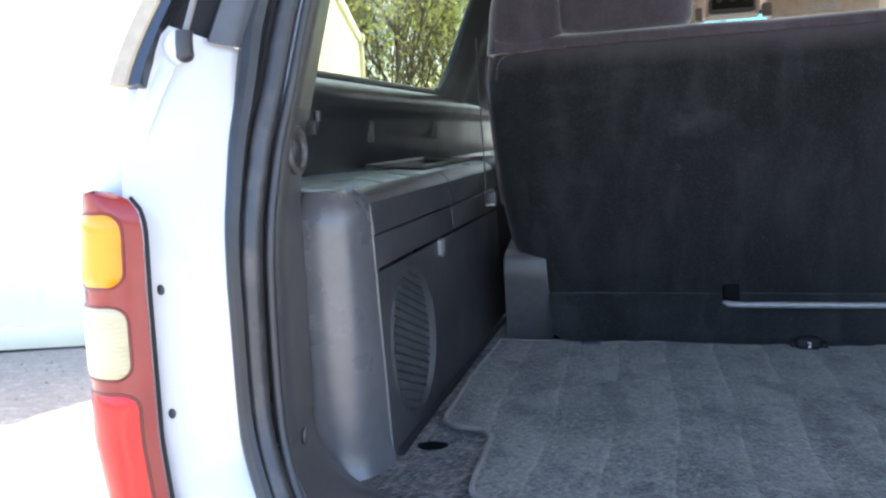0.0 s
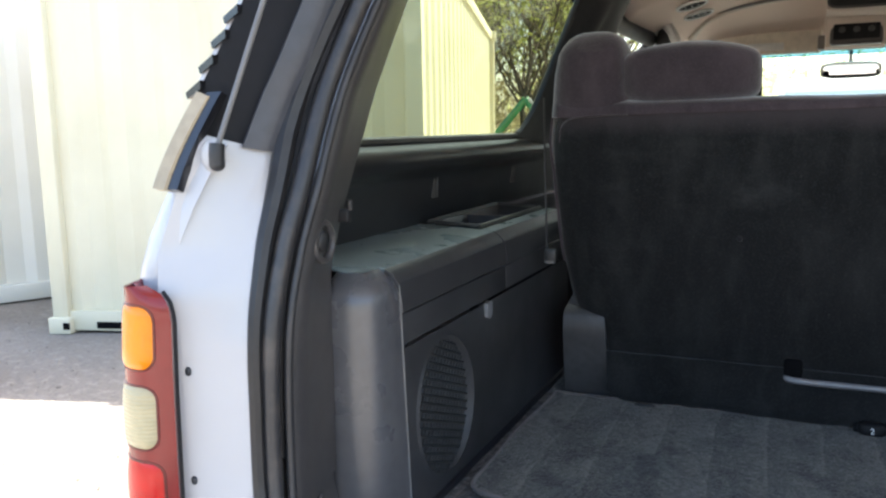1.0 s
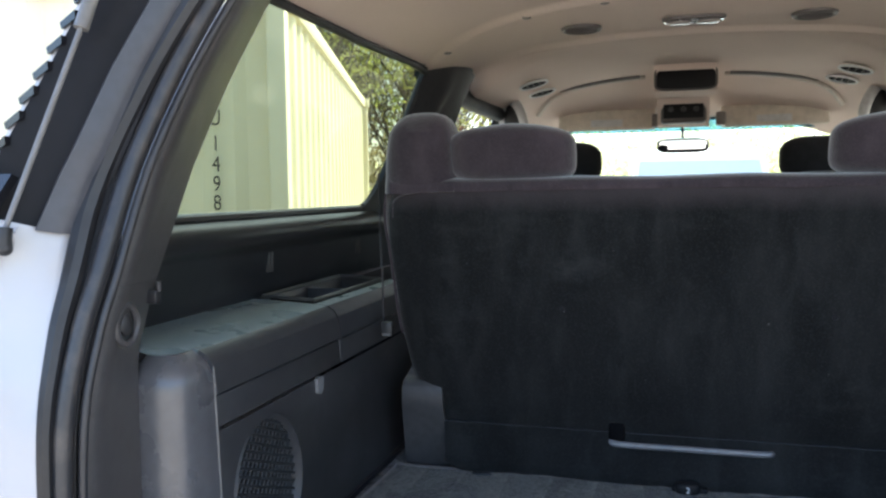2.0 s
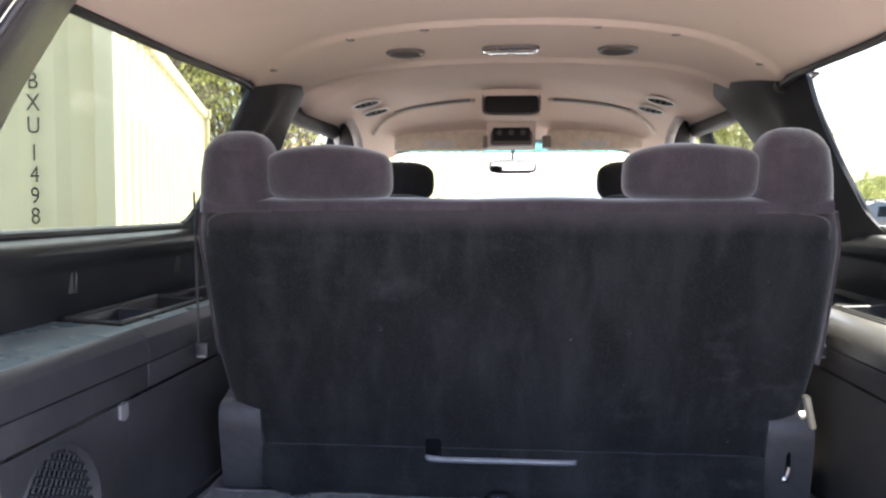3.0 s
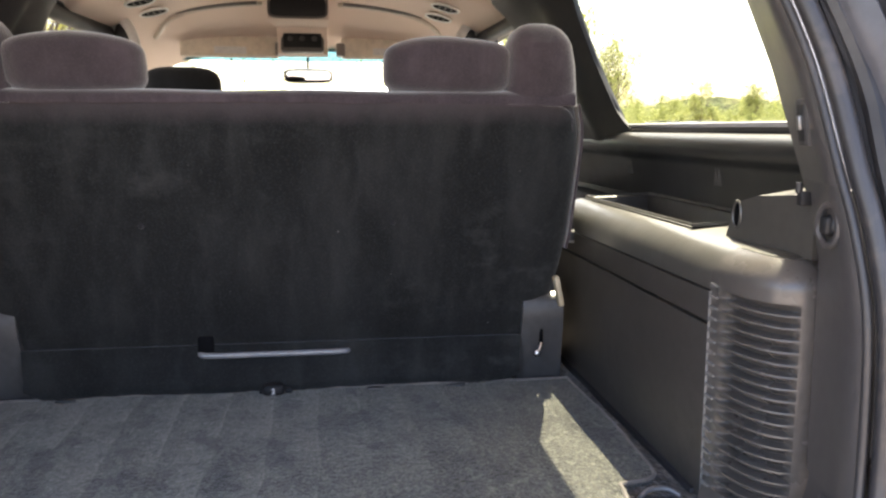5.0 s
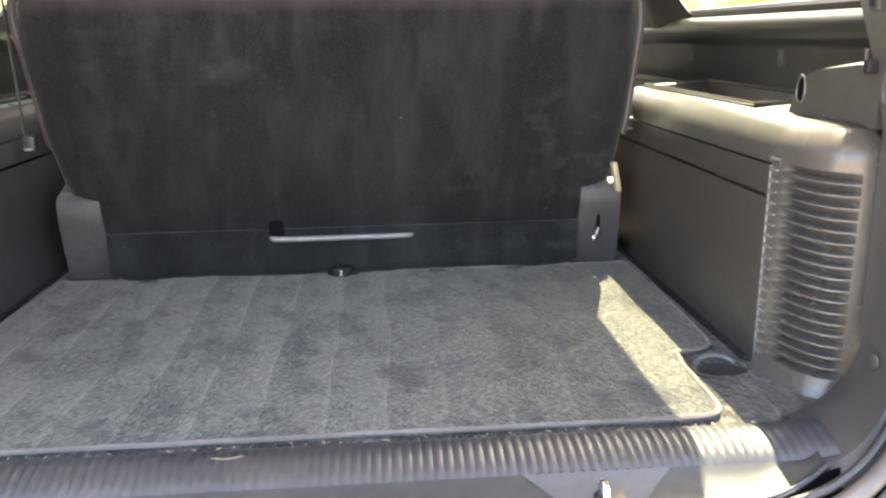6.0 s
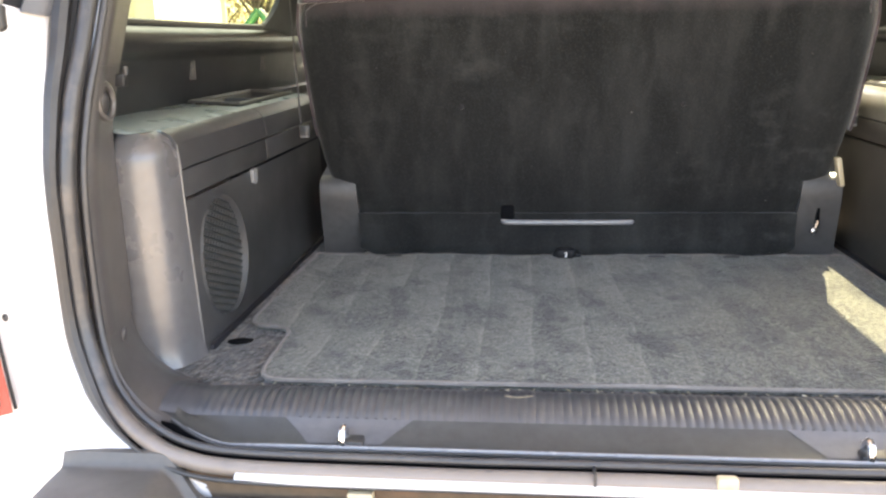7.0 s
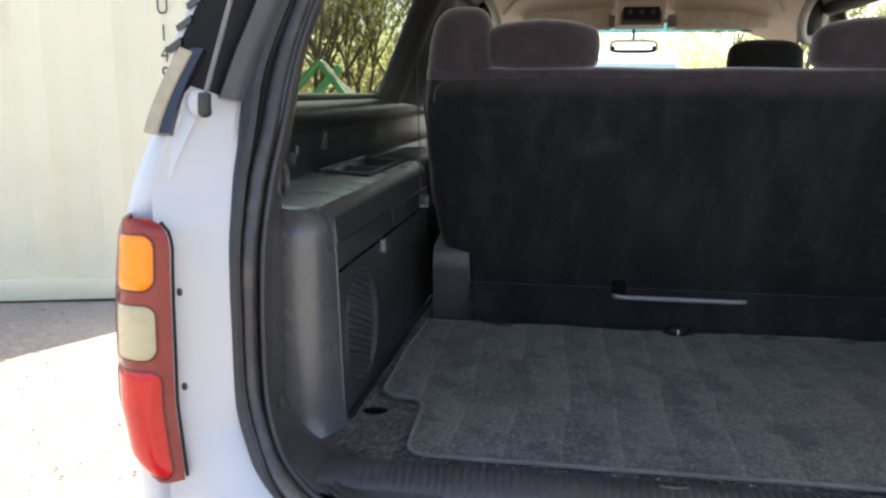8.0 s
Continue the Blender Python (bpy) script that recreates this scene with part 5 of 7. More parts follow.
def build_rear_bench():
    seat = thing("rear_bench_seat", "grey-plum velour third-row bench seat seen from behind", "bench seat")
    width = [(0.86, 0.555), (0.90, 0.575), (0.95, 0.602), (1.02, 0.628), (1.13, 0.645), (1.30, 0.652), (1.36, 0.650), (1.40, 0.640), (1.43, 0.628)]

    def shell(za, zb, nm, mat, lab, grow=0.0, thick=0.15, nz=26, bump=0.004):
        bm = bmesh.new()
        us = steps(0, 1, 72)

        def fn(z, u):
            w = smooth_table(width, z) + grow
            ang = 2 * math.pi * u
            # rounded-rectangle section, half depth thick / 2
            c, d = math.cos(ang), math.sin(ang)
            x = w * math.copysign(abs(c) ** 0.22, c)
            y = thick / 2 * math.copysign(abs(d) ** 0.55, d)
            ease = bump * noise.noise((x * 5, z * 6, 1.0 if d < 0 else 4.0)) + 0.5 * bump * noise.noise((x * 14, z * 14, 2.0))
            low = max(0.0, 1 - (z - za) / 0.05)
            zz = z + 0.010 * low * noise.noise((x * 4.5, 2.0, 0.0)) + 0.004 * low * noise.noise((x * 13, 2.0, 0.0))
            return (SEAT_X + x, seat_y(z) + thick / 2 + y + ease + (0.022 * low * low if d < 0 else 0.0), zz)
        rows = [[bm.verts.new(fn(z, u)) for u in us[:-1]] for z in steps(za, zb, nz)]
        n = len(us) - 1
        for a, b in zip(rows, rows[1:]):
            for k in range(n):
                bm.faces.new((a[k], a[(k + 1) % n], b[(k + 1) % n], b[k]))
        bm.faces.new(rows[0][::-1])
        bm.faces.new(rows[-1])
        return part(nm, bm, mat, seat, lab)
    shell(0.872, 1.424, "seatback_panel", SEATBACK, "charcoal carpeted back panel", bump=0.007)
    # velour sides show as a pale edge round the carpeted panel
    for s in (-1, 1):
        bm = bmesh.new()

        def gusset(z, u):
            return (SEAT_X + s * (smooth_table(width, z) + 0.001 + (0.013 if s < 0 else 0.005) * min(1.0, max(0.0, (z - 1.30) / 0.11)) + 0.003 * math.sin(math.pi * u)), seat_y(z) + 0.040 + 0.075 * u, z)
        sheet(bm, gusset, steps(1.10, 1.42, 24), steps(0, 1, 6), 0.006)
        part("side_gusset", bm, VELOUR, seat, "velour side of the seatback")
        bm = bmesh.new()
        run = [(0.480, 1.4190), (0.540, 1.4185), (0.592, 1.413), (0.617, 1.397), (0.626, 1.365)]
        tube(bm, spline([(SEAT_X + s * a, seat_y(z) - (0.003 if a < 0.60 else -0.004 if a < 0.62 else -0.014), z) for a, z in run], 6), 0.0016, 6)
        part("piping", bm, VELOUR, seat, "thin pale piping")
    # velour roll along the top
    bm = bmesh.new()
    us, xs = steps(0, 1, 20), steps(-0.622, 0.622, 60)

    def roll(x, u):
        z0 = 1.421 - 0.006 * (abs(x) / 0.62) ** 2 + 0.004 * noise.noise((x * 9, 4, 0))
        top = 1.447 + 0.002 * (abs(x) / 0.45) ** 2 + 0.003 * noise.noise((x * 6, 0, 0))
        ang = math.pi * u
        h = (top - z0)
        y = seat_y(1.425) + 0.075 - (0.0775 * math.copysign(abs(math.cos(ang)) ** 0.6, math.cos(ang)))
        return (SEAT_X + x, y, z0 + h * max(0.0, math.sin(ang)) ** 0.45)
    sheet(bm, roll, xs, us)
    part("top_roll", bm, VELOUR, seat, "grey-plum velour roll along the top")
    for s in (-1, 1):
        bm = bmesh.new()
        # shoulder bolster: rounded upright
        secs = [(1.416, 0.478, 0.640), (1.428, 0.470, 0.639), (1.440, 0.470, 0.637), (1.448, 0.475, 0.635), (1.460, 0.482, 0.633), (1.50, 0.482, 0.627), (1.54, 0.483, 0.616), (1.558, 0.488, 0.606), (1.570, 0.496, 0.595), (1.578, 0.507, 0.582), (1.582, 0.520, 0.568), (1.5838, 0.538, 0.552)]
        rows = []
        for z, a, b in secs:
            a, b = (a + 0.004, b + 0.009) if s < 0 else (a + 0.002, b)
            c, h = (a + b) / 2, (b - a) / 2
            dep = 0.0775 * min(1.0, 0.08 + math.sqrt(max(0.0, 1.5838 - z) / 0.055)) - (0.003 if z < 1.45 else 0.0)
            row = []
            for k in range(28):
                ang = 2 * math.pi * k / 28
                cc, ss = math.cos(ang), math.sin(ang)
                row.append(bm.verts.new((SEAT_X + s * (c + h * math.copysign(abs(cc) ** 0.6, cc)), seat_y(z) + 0.075 + dep * math.copysign(abs(ss) ** 0.7, ss), z)))
            rows.append(row)
        for a, b in zip(rows, rows[1:]):
            for k in range(28):
                bm.faces.new((a[k], a[(k + 1) % 28], b[(k + 1) % 28], b[k]))
        bm.faces.new(rows[0]), bm.faces.new(rows[-1])
        part("shoulder_bolster", bm, VELOUR, seat, "rounded velour shoulder bolster")
        bm = bmesh.new()
        hx = SEAT_X + (-0.371 if s < 0 else 0.360)
        cushion(bm, (hx, seat_y(1.5) + 0.065, 1.4905), (0.133, 0.060, 0.0565), 4.2)
        for v in bm.verts:
            v.co.z += 0.006 * noise.noise((v.co.x * 8, v.co.z * 8, s)) + (0.006 if v.co.z > 1.5 else 0.0) * (1 - ((v.co.x - hx) / 0.133) ** 2)
            v.co.y -= 0.25 * (v.co.z - 1.5)
        part("headrest", bm, VELOUR, seat, "plump velour headrest")
        # hinge cover at the seat's foot
        bm = bmesh.new()
        a0, a1 = 0.548, 0.640
        prof = [(0.835, floor_z(0.8)), (0.930, floor_z(0.9)), (0.930, 1.02), (0.868, 1.030), (0.845, 1.022), (0.832, 0.996), (0.808, 0.989), (0.798, 0.976), (0.800, 0.93)]
        prism(bm, prof, 0, SEAT_X + s * a0, SEAT_X + s * a1)
        for v in bm.verts:
            k = (v.co.z - 0.79) / 0.2
            v.co.x += (-s * 0.010 * (1 - k)) if abs(v.co.x - SEAT_X) < 0.59 else s * 0.006 * (1 - k)
            if v.co.z > 1.0:
                v.co.x = SEAT_X + s * 0.594 + (v.co.x - SEAT_X - s * 0.594) * 0.72
        bevelled(bm, 0.007, 3)
        cov = part("hinge_cover", bm, COVER, seat, "charcoal plastic hinge cover")
        if s < 0:
            bm = bmesh.new()
            ball(bm, (SEAT_X + s * 0.600, 0.846, 1.026), (0.009, 0.009, 0.010))
            part("cover_knob", bm, TRIM, cov)
        if s > 0:
            bm = bmesh.new()
            x = SEAT_X + 0.592
            box(bm, (x - 0.0045, 0.800, 0.865), (x + 0.0045, 0.815, 0.945), 0.003, m=Matrix.Translation((0, 0.004, 0)))
            part("lever_slot", bm, GAP, cov)
            bm = bmesh.new()
            tube(bm, spline([(x - 0.001, 0.802, 0.881), (x - 0.003, 0.797, 0.874), (x - 0.009, 0.792, 0.864)], 4), 0.0045, 8)
            ball(bm, (x - 0.014, 0.788, 0.860), (0.008, 0.007, 0.009))
            part("release_lever", bm, CHROME, cov, "bright steel release lever")
            bm = bmesh.new()
            box(bm, (-0.006, -0.012, -0.035), (0.006, 0.012, 0.035), 0.003, m=pose(SEAT_X + 0.626, 0.792, 1.004, 0, -12, 0))
            part("top_tab", bm, TAN, cov, "cream edge tab")
    # carpet skirt down to the load floor, with a ragged hem
    bm = bmesh.new()

    def skirt(x, u):
        hem = 0.004 * noise.noise((x * 13, 0, 5)) + 0.003 * noise.noise((x * 37, 2, 5)) + 0.006 * max(0.0, noise.noise((x * 4.3, 1, 7))) + 0.018 * (max(0.0, abs(x) - 0.485) / 0.06) ** 2
        z = 0.900 + (floor_z(0.8) + 0.010 + hem - 0.900) * u
        fold = 0.006 * u * noise.noise((x * 6, 0.5 * u, 2)) + 0.003 * noise.noise((x * 17, u * 2, 4))
        return (SEAT_X + x * (1 - 0.012 * u), 0.816 - 0.022 * u ** 1.3 + fold + 0.010 * max(0.0, u - 0.85) / 0.15, z)
    sheet(bm, skirt, steps(-0.545, 0.545, 110), steps(0, 1, 14), 0.008)
    part("skirt", bm, SEATBACK, seat, "loose charcoal carpet skirt")
    # small tufts in the back panel
    for x, z in ((-0.257, 1.174), (0.259, 1.174)):
        bm = bmesh.new()
        ball(bm, (x, seat_y(z) + 0.002, z), (0.007, 0.004, 0.008))
        part("tuft_button", bm, SKIRT, seat, "small dark tuft button")
    # bent release bar
    bm = bmesh.new()
    y = 0.797
    tube(bm, spline([(-0.172, 0.83, 0.886), (-0.162, y + 0.012, 0.882), (-0.140, y, 0.879), (0.0, y - 0.001, 0.879), (0.138, y, 0.879), (0.160, y + 0.012, 0.878), (0.168, 0.83, 0.876)], 6), 0.0068, 12)
    part("release_bar", bm, TUBE_GREY, seat, "grey enamelled release bar")
    bm = bmesh.new()
    box(bm, (-0.166, 0.800, 0.882), (-0.132, 0.822, 0.922), 0.006)
    part("strap_loop", bm, GAP, seat, "black webbing loop")
    # numbered latch knob on the floor
    knob = thing("seat_latch", "black seat latch with a white numeral on the load floor", "latch")
    bm = bmesh.new()
    z = floor_z(0.79) + 0.008
    cushion(bm, (-0.004, 0.775, z + 0.010), (0.026, 0.016, 0.014), 3)
    box(bm, (-0.036, 0.776, z - 0.002), (0.036, 0.800, z + 0.010), 0.004)
    part("knob", bm, MATT_BLACK, knob)
    lettering("numeral", "2", 0.016, pose(-0.004, 0.7575, z + 0.010, 80, 0, 0), WHITE_INK, knob)
    for x in (-0.44, 0.22, 0.40):
        clip = thing("carpet_clip", "small black carpet clip under the seat skirt", "clip", "carpet clips")
        bm = bmesh.new()
        cushion(bm, (x, 0.780, z), (0.022, 0.008, 0.005), 3)
        part("clip", bm, TRIM_BLACK, clip)
    # cushion on the far side keeps the bench whole
    bm = bmesh.new()
    cushion(bm, (SEAT_X, 1.14, 0.98), (0.60, 0.27, 0.10), 4)
    part("seat_cushion", bm, VELOUR, seat)


def build_belts():
    for s in (-1, 1):
        x = CX + (-0.655 if s < 0 else 0.672)
        back_y = 0.0 if s < 0 else 0.125
        lean = 1.0 if s < 0 else -1.6
        belt = thing("seat_belt", "charcoal seat belt webbing hanging with a metal tongue", "seat belt", "third-row seat belts")
        bm = bmesh.new()
        sheet(bm, lambda t, u: (x + s * 0.012 + s * 0.012 * lean * t, 0.752 + back_y + 0.012 * t + 0.010 * u, 1.13 + 0.33 * t), steps(0, 1, 8), [0, 1], 0.0015)
        part("webbing", bm, WEBBING, belt)
        bm = bmesh.new()
        box(bm, (x - 0.013, 0.738 + back_y, 1.102), (x + 0.013, 0.756 + back_y, 1.134), 0.004)
        b = part("tongue", bm, TRIM_BLACK, belt, "grey latch tongue")
        bm = bmesh.new()
        box(bm, (x - 0.010, 0.736 + back_y, 1.104), (x + 0.010, 0.7385 + back_y, 1.109), 0.001)
        part("slot", bm, SEAM, b, "grey edge")
        if s > 0:
            bm = bmesh.new()
            box(bm, (x - 0.010, 0.736 + back_y, 1.128), (x + 0.010, 0.7385 + back_y, 1.132), 0.001)
            part("slot", bm, SEAM, b, "grey edge")


# ---- cabin beyond ----
def build_ceiling():
    def edge(x):
        return 0.985 + 0.34 * (abs(x) / 0.70) ** 2.4

    def ridge(x):
        return 1.46 + 0.16 * (abs(x) / 0.6) ** 2.4

    def z_at(x, y):
        a = abs(x)
        side = 0.046 * max(0.0, (a - 0.42) / 0.33) ** 2.0
        if y < ridge(x):
            z = 1.853
            k = edge(x) - y
            if k > 0:
                z += 0.011 * min(1.0, k / 0.010) - 0.010 * min(1.0, max(0.0, k - 0.02) / 0.5)
            # soft roll at the duct's front
            r = ridge(x) - y
            if r < 0.06:
                z += 0.009 * (1 - r / 0.06) ** 2 - 0.016 * math.sin(math.pi * r / 0.06)
            z -= side + 0.05 * a * a
        else:
            r = y - ridge(x)
            z = 1.862 + 0.046 * min(1.0, r / 0.12) ** 0.6 - 0.05 * a * a - 0.24 * min(1.0, r / 0.17) * a * a
            z -= 0.034 * min(1.0, r / 0.45) ** 1.5 * max(0.0, 1 - (a / 0.5) ** 2)
            if y > 2.45:
                z -= 0.12 * min(1.2, (y - 2.45) / 0.50) ** 1.5
        if y < 0.25:
            z -= 0.02 * ((0.25 - y) / 0.12) ** 2
        return z
    bm = bmesh.new()
    ys = sorted(set(steps(0.135, 0.95, 14) + steps(0.95, 1.75, 70) + steps(1.75, 3.0, 30)))
    sheet(bm, lambda y, x: (CX + x, y, z_at(x, y)), ys, steps(-0.755, 0.755, 90), 0.015)
    ob = part("ceiling", bm, HEADLINER, None)
    tagged(ob, "beige cloth headliner with a raised air duct across it", "headliner", kind="structure")
    # headliner push clips along the seam
    for x in (-0.66, -0.40, -0.205, 0.205, 0.40, 0.66):
        y = edge(x) + 0.015
        c = thing("headliner_clip", "small dark push clip in the headliner seam", "clip", "headliner clips")
        bm = bmesh.new()
        ball(bm, (CX + x, y, z_at(x, y)), (0.012, 0.008, 0.004))
        part("cap", bm, GREY_PLASTIC, c)
    # round air vents
    for x in (-0.285, 0.285):
        v = thing("ceiling_vent", "round grey louvred air vent in the headliner", "air vent", "ceiling vents")
        at = Vector((CX + x, 1.275, z_at(x, 1.275) - 0.002))
        bm = bmesh.new()
        tube(bm, [at + Vector((0.046 * math.cos(k * math.pi / 14), 0.046 * math.sin(k * math.pi / 14), 0)) for k in range(28)], 0.008, 8, True)
        part("rim", bm, VENT_GREY, v)
        bm = bmesh.new()
        rod(bm, at + Vector((0, 0, 0.004)), at + Vector((0, 0, -0.001)), 0.044, seg=24)
        part("backing", bm, GAP, v)
        for k in range(-3, 4):
            w = math.sqrt(max(0.0, 0.042 ** 2 - (k * 0.012) ** 2))
            bm = bmesh.new()
            box(bm, (-w, -0.004, -0.001), (w, 0.004, 0.001), 0.0005, 1, m=Matrix.Translation(at + Vector((0, k * 0.012, -0.004))) @ pose(0, 0, 0, 35, 0, 0))
            part("slat", bm, VENT_GREY, v)
    # dome lamp
    d = thing("dome_lamp", "clear dome lamp in a chrome-edged housing on the headliner", "ceiling lamp")
    at = Vector((CX, 1.255, z_at(0, 1.255)))
    bm = bmesh.new()
    cushion(bm, at, (0.078, 0.034, 0.014), 4)
    part("housing", bm, VENT_GREY, d, "warm grey housing")
    bm = bmesh.new()
    tube(bm, [at + Vector((0.072 * math.copysign(abs(math.cos(k * math.pi / 16)) ** 0.5, math.cos(k * math.pi / 16)), 0.028 * math.sin(k * math.pi / 16), -0.010)) for k in range(32)], 0.002, 6, True)
    part("bezel", bm, CHROME, d, "bright bezel")
    for x in (-0.034, 0.034):
        bm = bmesh.new()
        cushion(bm, at + Vector((x, 0, -0.010)), (0.030, 0.022, 0.008), 4)
        part("lens", bm, SMOKY_LENS, d, "cloudy grey lens")
    # paired speaker grilles further on
    for s in (-1, 1):
        for dx, y in ((0.54, 2.065), (0.545, 2.307)):
            g = thing("ceiling_vent", "small oval black outlet with pale rim in the headliner", "air vent", "small ceiling outlets")
            at = Vector((CX + s * dx, y, z_at(dx, y) - 0.015))
            tilt = Matrix.Rotation(s * 0.24, 3, "Y") @ Matrix.Rotation(-0.16, 3, "X")
            bm = bmesh.new()
            tube(bm, [at + tilt @ Vector((0.052 * math.cos(k * math.pi / 12), 0.034 * math.sin(k * math.pi / 12), 0)) for k in range(24)], 0.0045, 6, True)
            part("rim", bm, WHITE_INK, g, "pale rim")
            bm = bmesh.new()
            bmesh.ops.create_uvsphere(bm, u_segments=16, v_segments=8, radius=1.0, matrix=Matrix.Translation(at) @ tilt.to_4x4() @ Matrix.Diagonal((0.049, 0.031, 0.003, 1)))
            part("backing", bm, GAP, g)
            for k in (-1, 0, 1):
                bm = bmesh.new()
                box(bm, (k * 0.022 - 0.002, -0.024, -0.0032), (k * 0.022 + 0.002, 0.024, -0.0015), 0.0005, 1, m=Matrix.Translation(at) @ tilt.to_4x4())
                part("slat", bm, VENT_GREY, g)
    # dark finishers along the headliner's sides
    for s in (-1, 1):
        bm = bmesh.new()
        tube(bm, [(CX + s * 0.758, y, z_at(0.755, y) - 0.004) for y in steps(0.40, 1.62, 12)], 0.011, 8)
        sheet(bm, lambda y, u: (CX + s * (0.752 + (0.07 if s > 0 else 0.03) * u), y, (z_at(0.755, y) + 0.002) * (1 - u) + (1.822 if s > 0 else 1.806) * u), steps(0.40, 1.62, 12), steps(0, 1, 3), 0.005)
        ball(bm, (CX + s * (0.800 if s > 0 else 0.768), 1.345 if s > 0 else 1.40, 1.814 if s > 0 else 1.795), (0.035, 0.055, 0.016))
        f1 = part("headliner_edge", bm, PILLAR_DARK, None)
        tagged(f1, "black finisher between headliner and side window", "trim", kind="structure")
        bm = bmesh.new()
        tube(bm, spline([(CX + s * 0.770, 1.42, 1.775), (CX + s * 0.765, 1.60, 1.760), (CX + s * 0.755, 1.9, 1.742), (CX + s * 0.735, 2.45, 1.735)], 6), 0.030, 10)
        sheet(bm, lambda y, u: (CX + s * (0.735 + (0.11 if s > 0 else 0.06) * u), y, lerp_table([(1.38, 1.80), (1.60, 1.775), (1.9, 1.758), (2.9, 1.745)], y) + 0.012 - 0.02 * u), steps(1.38, 2.9, 16), steps(0, 1, 4), 0.006)
        f2 = part("door_rail", bm, PILLAR_DARK, None)
        tagged(f2, "black trim rail above the rear door window", "trim", kind="structure")
    # rolled lip over the sun visors
    for s in (-1, 1):
        bm = bmesh.new()
        tube(bm, spline([(CX + s * x, y, z_at(x, y) - 0.004) for x, y in ((0.15, 2.42), (0.28, 2.43), (0.42, 2.47), (0.54, 2.55), (0.62, 2.68))], 6), 0.011, 8)
        lip = part("headliner_lip", bm, BEIGE, None)
        tagged(lip, "beige rolled headliner lip above the sun visors", "trim", kind="structure")
        # dark grey bar laid where the slot behind the lip is in shade
        bm = bmesh.new()
        tube(bm, spline([(CX + s * x, y - 0.020, z_at(x, y - 0.020) - 0.001) for x, y in ((0.17, 2.42), (0.28, 2.43), (0.40, 2.465), (0.50, 2.52))], 6), 0.011, 8, False, lambda i, n: min(1.0, 0.2 + (n - 1 - i) / 8))
        slot = part("slot_shade_strip", bm, VENT_GREY, None)
        tagged(slot, "dark strip for the shaded slot behind the headliner lip", "trim", kind="structure")
    for s in (-1, 1):
        r = thing("coat_hook", "round beige clothes hook moulded in the headliner", "hook", "headliner hooks")
        bm = bmesh.new()
        at = Vector((CX + s * 0.615, 0.50 if s < 0 else 0.42, z_at(0.615, 0.5) - 0.002))
        tube(bm, [at + Vector((0.030 * math.cos(k * math.pi / 10), 0.030 * math.sin(k * math.pi / 10), 0)) for k in range(20)], 0.006, 6, True)
        ball(bm, at, (0.022, 0.022, 0.008))
        part("boss", bm, BEIGE, r)


